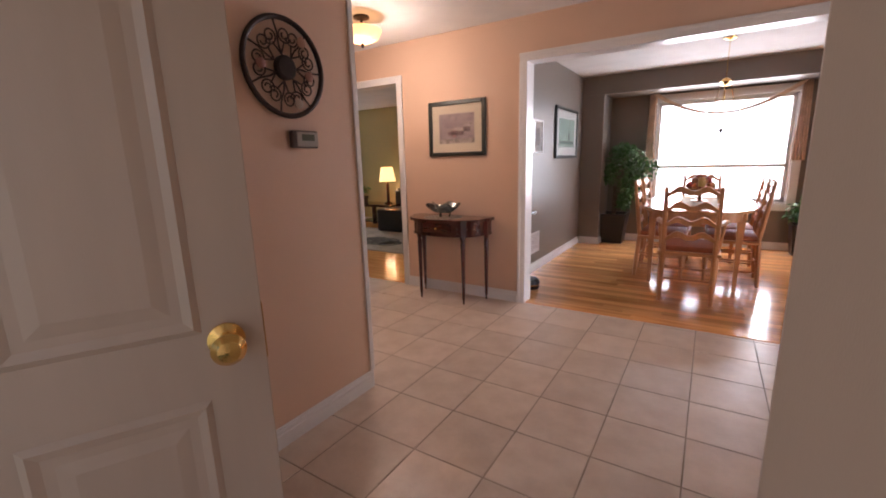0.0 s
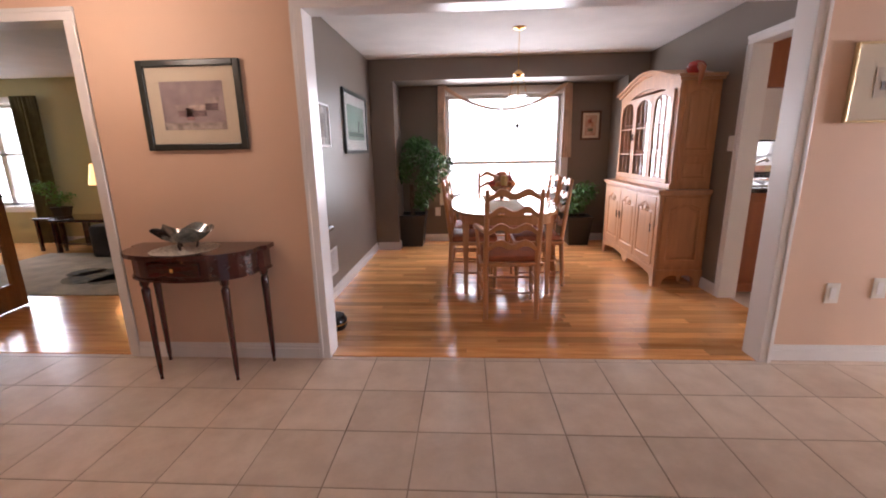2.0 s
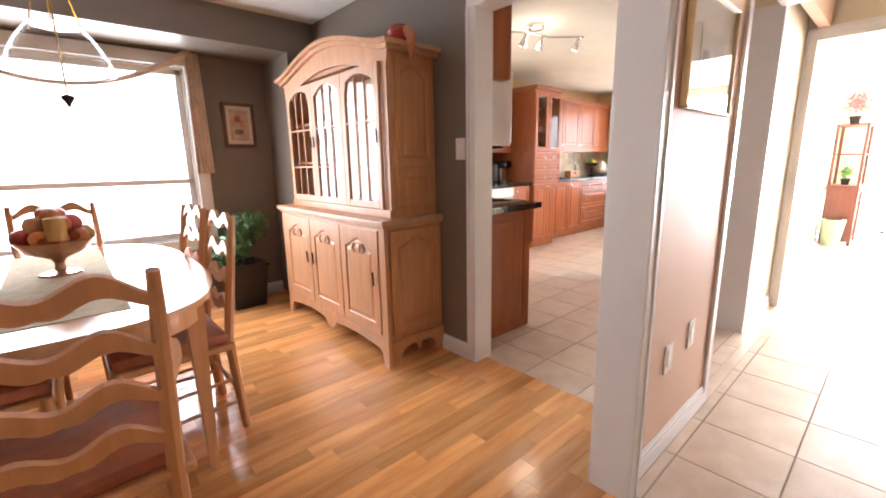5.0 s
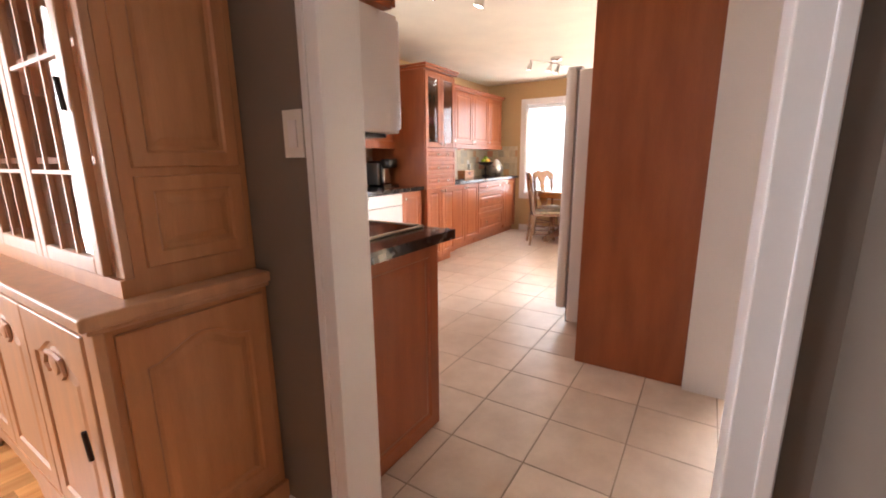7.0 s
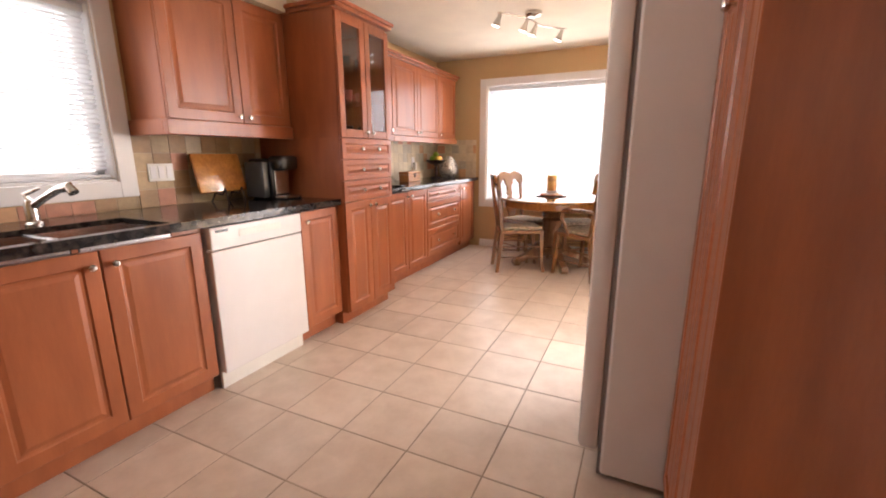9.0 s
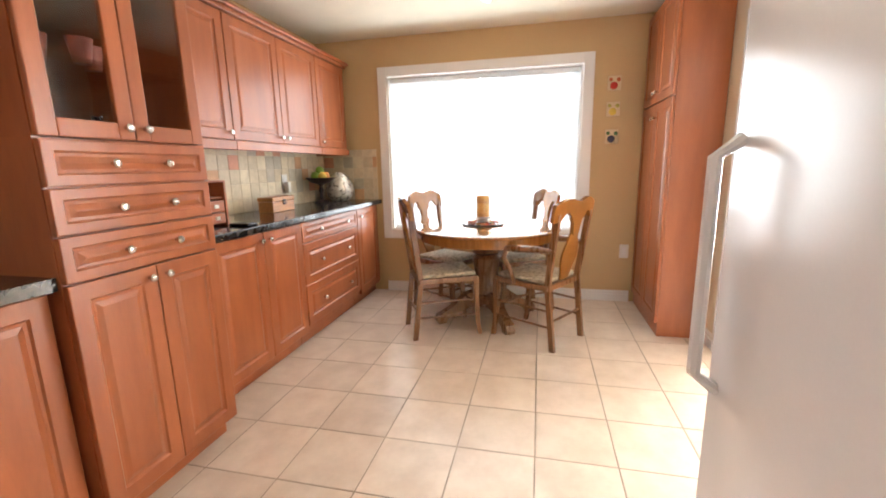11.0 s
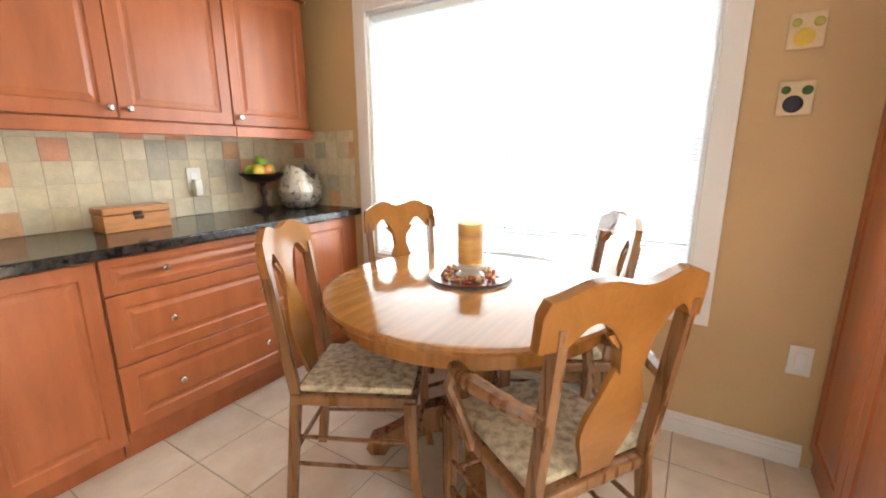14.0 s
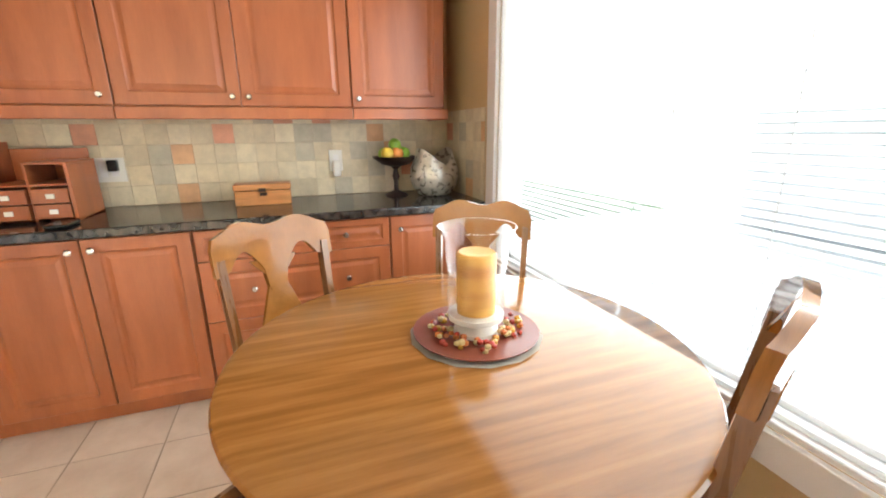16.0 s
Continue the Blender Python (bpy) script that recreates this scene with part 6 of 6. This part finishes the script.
def oak_chair(m, arms, label):
    """Faces +y; the origin is on the floor between the back legs."""
    t = thing("kitchen_chair", m, label, "chair", "chairs round the breakfast table")
    hw = 0.19

    def rake(z):
        return -0.05 * (1 - z / 0.44) if z < 0.44 else -(z - 0.44) * 0.14

    for s in (-1, 1):
        bm = bmesh.new()
        rows = []
        for z in (0, 0.15, 0.3, 0.44, 0.6, 0.75, 0.91):
            y, x, h = rake(z), s * (hw + 0.02 * max(0, z - 0.44)), 0.018
            rows.append([bm.verts.new((x + a * h * 0.75, y + b * h, z)) for a, b in ((-1, -1), (1, -1), (1, 1), (-1, 1))])
        for a, b in zip(rows, rows[1:]):
            for k in range(4):
                bm.faces.new((a[k], a[(k + 1) % 4], b[(k + 1) % 4], b[k]))
        bm.faces.new(rows[0][::-1])
        bm.faces.new(rows[-1])
        part("back_post", bm, OAKV, t)
        bm = bmesh.new()
        rows = [[bm.verts.new((s * 0.205 + a * h, 0.40 + y + b * h, z)) for a, b in ((-1, -1), (1, -1), (1, 1), (-1, 1))] for z, h, y in ((0, 0.014, 0.03), (0.12, 0.015, 0.012), (0.35, 0.02, 0.0), (0.43, 0.021, 0))]
        for a, b in zip(rows, rows[1:]):
            for k in range(4):
                bm.faces.new((a[k], a[(k + 1) % 4], b[(k + 1) % 4], b[k]))
        bm.faces.new(rows[0][::-1])
        bm.faces.new(rows[-1])
        part("leg", bm, OAKV, t)
        for z in (0.16, 0.27):
            part("stretcher", tube([(s * hw, rake(z), z), (s * 0.205, 0.405, z)], 0.008, 8), OAKV, t)
    part("stretcher", tube([(-0.205, 0.405, 0.22), (0.205, 0.405, 0.22)], 0.009, 8), OAKV, t)
    part("stretcher", tube([(-hw, rake(0.2), 0.2), (hw, rake(0.2), 0.2)], 0.009, 8), OAKV, t)
    lean = Matrix.Translation((0, rake(0.62), 0.62)) @ Matrix.Rotation(0.14, 4, "X") @ Matrix.Translation((0, 0, -0.62))

    def crest(u):
        low = 0.872 - 0.05 * math.cos(2 * math.pi * 2 * u) * (1 if 0.12 < u < 0.88 else 0.2) - (0.06 if 0.40 < u < 0.60 else 0)
        high = 0.985 + 0.022 * math.sin(math.pi * u) - 0.012 * math.cos(4 * math.pi * u) - (0.03 if u < 0.02 or u > 0.98 else 0)
        return min(low, high - 0.04), high

    cw = 0.25 if arms else 0.225
    rail = bent(crest, -cw, cw, 40, -0.013, 0.013, bmesh.new())
    for v in rail.verts:
        v.co.y -= 0.032 * (1 - (v.co.x / cw) ** 2) - 0.008
    part("crest_rail", rail, OAK, t, m=lean, smooth=True)
    n = 18
    left = []
    for i in range(n + 1):
        u = i / n
        left.append((0.052 + 0.045 * math.sin(math.pi * min(1, u * 1.3)) ** 2 - 0.022 * math.exp(-((u - 0.85) / 0.1) ** 2) + 0.04 * max(0, u - 0.85) / 0.15, 0.455 + 0.43 * u))
    board = prism([(x, z) for x, z in left] + [(-x, z) for x, z in left[::-1]], -0.007, 0.007)
    for v in board.verts:
        v.co.y -= 0.022 * math.sin(math.pi / 2 * (v.co.z - 0.455) / 0.43)
    part("splat", board, OAK, t, m=lean)
    part("seat_frame", box(-0.215, 0.215, -0.015, 0.42, 0.405, 0.445, 0.008), OAKV, t)
    part("seat_pad", box(-0.195, 0.195, 0.012, 0.405, 0.4455, 0.475, 0.013), FLORAL, t, "floral tapestry slip seat", smooth=True)
    if arms:
        for s in (-1, 1):
            part("arm", tube([(s * 0.20, rake(0.68), 0.675), (s * 0.245, 0.06, 0.685), (s * 0.265, 0.2, 0.675), (s * 0.25, 0.30, 0.665)], [0.017, 0.022, 0.026, 0.02], 8), OAKV, t, smooth=True)
            part("arm_post", tube([(s * 0.25, 0.29, 0.66), (s * 0.262, 0.30, 0.60), (s * 0.24, 0.26, 0.52), (s * 0.212, 0.25, 0.42)], [0.016, 0.019, 0.017, 0.019], 8), OAKV, t, smooth=True)
    return t


def facing(px, py, tx, ty):
    return pose(px, py, 0, 0, 0, math.degrees(math.atan2(-(tx - px), ty - py)))


kc = oak_chair(facing(7.01, 5.90, 7.24, 5.455) @ Matrix.Diagonal((0.86, 1, 1, 1)), False, "oak splat-back chair with a floral seat pad")
oak_chair(facing(7.003, 4.865, 7.27, 5.28), True, "oak splat-back armchair with a floral seat pad")
copy_thing(kc, facing(7.715, 5.97, 7.465, 5.535))
copy_thing(kc, facing(7.79, 5.03, 7.55, 5.455))

# candle centrepiece
cx, cy = 7.475, 5.47
pl = thing("serving_plate", pose(cx, cy, 0.7525) @ Matrix.Diagonal((1.1, 1.1, 1, 1)), "reddish-brown scalloped plate holding coloured stones", "plate")
part("plate", lathe([(0.10, 0), (0.13, 0.006), (0.15, 0.012), (0.151, 0.015), (0.13, 0.011), (0.001, 0.008)], 40), mat("red_brown_plate", (0.20, 0.05, 0.03), 0.25), pl, smooth=True)
dl = part("scalloped_edge", lathe([(0.155, -0.0003), (0.16, 0.001), (0.10, 0.0015)], 14), mat("grey_lace", (0.4, 0.36, 0.3), 0.8), pl)
rng = random.Random(11)
cols = ((0.55, 0.28, 0.04), (0.40, 0.05, 0.03), (0.6, 0.45, 0.2), (0.5, 0.15, 0.04))
for c in cols:
    bm = bmesh.new()
    for _ in range(26):
        a, r = rng.uniform(0, 6.3), rng.uniform(0.06, 0.115)
        o = bmesh.new()
        bmesh.ops.create_icosphere(o, subdivisions=1, radius=rng.uniform(0.006, 0.01))
        merge(bm, o, pose(r * math.cos(a), r * math.sin(a), rng.uniform(0.012, 0.026)))
    tagged(part("stones", bm, mat("glass_stone", c, 0.15, vary=0.1), pl, "coloured glass stones", smooth=True), kind="stuff")
hv = thing("hurricane_lamp", pose(cx, cy, 0.762) @ Matrix.Diagonal((1.22, 1.22, 1.07, 1)), "clear glass hurricane candle holder on a footed base", "candle holder")
part("foot", lathe([(0.05, 0), (0.048, 0.008), (0.03, 0.02), (0.032, 0.03), (0.06, 0.038), (0.06, 0.05), (0.03, 0.052)], 28), mat("frosted_glass", (0.72, 0.68, 0.6), 0.25), hv, smooth=True)
gl = part("glass", lathe([(0.058, 0.05), (0.062, 0.09), (0.06, 0.15), (0.068, 0.24), (0.082, 0.265), (0.079, 0.265), (0.065, 0.24), (0.057, 0.15), (0.058, 0.09), (0.055, 0.051)], 32), GLASS, hv, smooth=True)
gl.visible_shadow = False
ca = tagged(mesh_ob("candle", lathe([(0.05, 0), (0.051, 0.155), (0.046, 0.161), (0.004, 0.152)], 28), mat("yellow_wax", (0.72, 0.42, 0.10), 0.5, vary=0.1, scale=8, second=(0.34, 0.12, 0.04), mix=0.38, stretch=(0.5, 0.5, 1.5)), True), "yellow and brown pillar candle in the hurricane glass", "candle")
ca.matrix_basis = pose(cx, cy, 0.8185)

# ---- family room beyond the hall ----
WALNUT = mat("dark_walnut", (0.13, 0.036, 0.018), 0.35, vary=0.12, scale=4, stretch=(8, 8, 1))
sh = thing("wine_shelf", pose(8.40, 3.60, 0) @ Matrix.Diagonal((1.2, 1.1, 1, 1)), "red-brown wooden shelf unit with wine racks and a drawer", "shelf")
for x in (-0.26, 0.24):
    for y in (-0.14, 0.12):
        part("post", box(x - 0.012, x + 0.028, y - 0.015, y + 0.015, 0, 1.60), WALNUT, sh)
for z in (0.06, 0.70, 0.78, 1.2, 1.58):
    part("shelf", box(-0.26, 0.26, -0.15, 0.135, z, z + 0.02), WALNUT, sh)
part("drawer", box(-0.22, 0.22, -0.16, 0.1, 0.72, 0.778), WALNUT, sh)
part("side_panel", box(-0.275, -0.262, -0.15, 0.135, 0.06, 0.78), WALNUT, sh)
for i in range(1, 5):
    part("rack_bar", box(-0.24, 0.24, -0.145, -0.13, 0.08 + i * 0.125, 0.092 + i * 0.125), WALNUT, sh)
    part("rack_bar", box(-0.26 + i * 0.1, -0.248 + i * 0.1, -0.146, -0.131, 0.08, 0.70), WALNUT, sh)
wc = thing("waste_basket", pose(7.98, 3.62, 0), "sage green tapered waste basket", "basket")
part("body", lathe([(0.09, 0), (0.13, 0.36), (0.122, 0.36), (0.085, 0.01)], 20), mat("sage_plastic", (0.3, 0.36, 0.2), 0.5), wc, smooth=True)
planter(pose(8.42, 3.61, 1.6) @ Matrix.Scale(0.7, 4), "dusty pink dried flowers in a pot on the shelf", [((-0.05, 0, 0.36), (0.42, 0.18, 0.12)), ((0.1, 0, 0.5), (0.3, 0.16, 0.12))], [([(0, 0, 0.1), (0, 0, 0.3)], 0.006)], 330, 5, (0.06, 0.08, 0.16), mat("dusty_pink_petal", (0.40, 0.17, 0.17), 0.7, vary=0.3, scale=30))
planter(pose(8.40, 3.60, 0.80) @ Matrix.Scale(0.6, 4), "small green plant in a pot on the shelf", [((0, 0, 0.3), (0.14, 0.12, 0.12))], [([(0, 0, 0.1), (0, 0, 0.25)], 0.006)], 120, 6, (0.06, 0.08, 0.14), LEAFB)
gt = thing("glass_table", pose(6.55, 2.70, 0), "small dark iron table with a glass top", "table")
part("tabletop", lathe([(0.38, 0.72), (0.385, 0.726), (0.38, 0.732), (0.002, 0.732)], 32), GLASS, gt)
part("rim", tube([(0.385 * math.cos(a), 0.385 * math.sin(a), 0.726) for a in np.linspace(0, 6.2832, 40, endpoint=False)], 0.008, 6, closed=True), IRON, gt)
for a in (0.3, 1.9, 3.4, 5.0):
    part("leg", tube([(0.36 * math.cos(a), 0.36 * math.sin(a), 0.72), (0.2 * math.cos(a), 0.2 * math.sin(a), 0.35), (0.34 * math.cos(a), 0.34 * math.sin(a), 0)], 0.011, 6), IRON, gt)
ic = thing("iron_chair", pose(6.05, 2.65, 0, 0, 0, -100), "dark iron chair with a cream seat", "chair")
part("seat", box(-0.2, 0.2, -0.2, 0.2, 0.44, 0.49, 0.015), MAT_BOARD, ic)
part("back", tube([(-0.2, -0.2, 0.44), (-0.22, -0.24, 0.7), (0, -0.27, 0.78), (0.22, -0.24, 0.7), (0.2, -0.2, 0.44)], 0.012, 6), IRON, ic)
for x in (-0.1, 0.0, 0.1):
    part("back_bar", tube([(x, -0.2, 0.44), (x, -0.255, 0.76)], 0.007, 6), IRON, ic)
for x, y in ((-0.19, -0.19), (0.19, -0.19), (-0.19, 0.19), (0.19, 0.19)):
    part("leg", tube([(x, y, 0.44), (x * 1.2, y * 1.2, 0)], 0.011, 6), IRON, ic)
pp = planter(pose(6.40, 2.72, 0.733) @ Matrix.Scale(0.85, 4), "leafy green plant in an orange pot on the glass table", [((0, 0, 0.3), (0.2, 0.2, 0.14)), ((0.02, 0, 0.4), (0.14, 0.14, 0.12))], [([(0, 0, 0.1), (0, 0, 0.25)], 0.006)], 160, 8, (0.07, 0.10, 0.16), LEAFB)
[c for c in pp.children if c.name.startswith("pot")][0].data.materials[0] = mat("orange_pot", (0.6, 0.16, 0.05), 0.4)

# ---- floors, piece by piece ----
P = 0.335


def tile_mesh(w, d):
    bm = bmesh.new()
    e = 0.0022
    lo = [bm.verts.new((x, y, -0.006)) for x, y in ((0, 0), (w, 0), (w, d), (0, d))]
    hi = [bm.verts.new((x, y, 0)) for x, y in ((e, e), (w - e, e), (w - e, d - e), (e, d - e))]
    for i in range(4):
        bm.faces.new((lo[i], lo[(i + 1) % 4], hi[(i + 1) % 4], hi[i]))
    bm.faces.new(hi)
    bm.faces.new(lo[::-1])
    me = bpy.data.meshes.new("tile")
    bm.to_mesh(me)
    bm.free()
    me.materials.append(TILE)
    return me


def tile_floor(name, x0, x1, y0, y1, px, py, label, joined=None):
    base = struct(name, box(x0, x1, y0, y1, -0.3, -0.0022), GROUT, label, "floor")
    cache = {}
    g = 0.003
    rest = bmesh.new()
    i0, j0 = math.floor((x0 - px) / P), math.floor((y0 - py) / P)
    for i in range(i0, int((x1 - px) / P) + 1):
        for j in range(j0, int((y1 - py) / P) + 1):
            a, b = max(x0, px + i * P + g / 2), min(x1, px + (i + 1) * P - g / 2)
            c, d = max(y0, py + j * P + g / 2), min(y1, py + (j + 1) * P - g / 2)
            if b - a < 0.02 or d - c < 0.02:
                continue
            if joined and joined((a + b) / 2, (c + d) / 2):
                box(a, b, c, d, -0.006, 0, 0, rest)
                continue
            key = (round(b - a, 3), round(d - c, 3))
            if key not in cache:
                cache[key] = tile_mesh(*key)
            ob = new("tile", cache[key])
            ob.parent = base
            ob.location = (a, c, 0)
    if rest.verts:
        tagged(part("tiles", rest, TILE, base), kind="stuff")
    else:
        rest.free()
    return base


tile_floor("floor_hall", -5.5, 4.67, -0.25, 3.545, 0.054, 3.165, "beige ceramic tile hall floor with dark joints", lambda x, y: x < -2.8 or x > 3.9 or y < 0.3)
tile_floor("floor_kitchen", 2.17, 8.015, 3.60, 7.13, 5.093, 5.36, "beige ceramic tile kitchen floor", lambda x, y: y > 6.6)
struct("floor_doorway", boxes((2.17, 4.67, 3.545, 3.60, -0.3, -0.001)), TILE, "beige tile strip in the doorway", "floor")
tile_floor("floor_family", 4.67, 8.9, 0.0, 3.60, 5.093, 5.36, "beige ceramic tile floor in the sunny family room", lambda x, y: True)


def plank_floor(name, x0, x1, y0, y1, label, seed, joined=False, w=0.083):
    rng = random.Random(seed)
    base = struct(name, box(x0, x1, y0, y1, -0.3, -0.002), PLANKGAP, label, "floor")
    rest = bmesh.new()
    y = y0
    while y < y1 - 0.01:
        x, ye = x0 - rng.random() * 0.8, min(y + w, y1)
        while x < x1:
            ln = rng.choice((0.45, 0.6, 0.75, 0.9, 1.1))
            a, b = max(x, x0), min(x + ln, x1)
            if b - a > 0.02:
                e = 0.0011
                if joined:
                    box(a + e / 2, b - e / 2, y + e / 2, ye - e / 2, -0.004, 0, 0, rest)
                else:
                    bm = box(0, b - a - e, 0, ye - y - e, -0.004, 0)
                    me = bpy.data.meshes.new("plank")
                    bm.to_mesh(me)
                    bm.free()
                    me.materials.append(PLANK)
                    ob = new("plank", me)
                    ob.parent = base
                    ob.location = (a + e / 2, y + e / 2, 0)
            x += ln
        y = ye
    if joined:
        tagged(part("planks", rest, PLANK, base), kind="stuff")
    else:
        rest.free()


plank_floor("floor_dining", -1.22, 2.17, 3.60, 7.0, "glossy honey oak plank floor with dark streaks", 4)
plank_floor("floor_living", -7.6, -1.34, 3.60, 7.0, "glossy oak plank floor in the living room", 5, True)
tagged(mesh_ob("threshold", box(-0.905, 1.67, 3.546, 3.599, -0.02, 0.004, 0.003), PLANK), "narrow oak threshold strip", "threshold", kind="structure")
tagged(mesh_ob("threshold", box(-3.77, -2.21, 3.546, 3.599, -0.02, 0.004, 0.003), PLANK), "narrow oak threshold strip", "threshold", kind="structure")

# tumbled stone backsplash
STONES = [mat("stone_tile", c, 0.5, vary=0.08, scale=18, fine=80, bump=0.05, rnd=0.06) for c in ((0.66, 0.55, 0.37), (0.70, 0.60, 0.42), (0.60, 0.50, 0.34), (0.50, 0.44, 0.33), (0.66, 0.38, 0.20), (0.62, 0.29, 0.18), (0.48, 0.31, 0.16), (0.56, 0.40, 0.22))]
GREYJ = mat("sand_grout", (0.62, 0.53, 0.39), 0.9)


def splash(name, m, w, h, seed, label, common=(0, 0, 1, 1, 2, 3)):
    rng = random.Random(seed)
    base = struct(name, box(0, w, -0.004, -0.0005, 0, h), GREYJ, label, "backsplash")
    base.matrix_basis = m
    cache = {}
    s = 0.102
    for i in range(int(w / s) + 1):
        for j in range(int(h / s) + 1):
            a, b, c, d = i * s, min(w, (i + 1) * s - 0.0018), j * s, min(h, (j + 1) * s - 0.0018)
            if b - a < 0.01 or d - c < 0.01:
                continue
            u = rng.random()
            k = 5 if u < 0.045 else 4 if u < 0.10 else rng.choice(common)
            key = (k, round(b - a, 3), round(d - c, 3))
            if key not in cache:
                bm = box(0, b - a, -0.008, -0.0042, 0, d - c, 0.0015)
                me = bpy.data.meshes.new("stone_tile")
                bm.to_mesh(me)
                bm.free()
                me.materials.append(STONES[k])
                cache[key] = me
            ob = new("tile", cache[key])
            ob.parent = base
            ob.location = (a, 0, c)


splash("backsplash_sink", pose(4.19, 7.13, 0.915), 0.865, 0.47, 1, "tumbled stone tile backsplash in ochre and brown", (6, 6, 7, 7, 2))
splash("backsplash_under_window", pose(2.95, 7.13, 0.915), 1.235, 0.065, 2, "tumbled stone tile strip under the window", (6, 7, 7, 4, 5))
splash("backsplash_wall", pose(5.665, 7.13, 0.915), 2.345, 0.475, 3, "tumbled stone tile backsplash in cream and terracotta")
splash("backsplash_end", pose(8.015, 7.115, 0.915, 0, 0, -90), 0.55, 0.475, 4, "tumbled stone tile return beside the window")
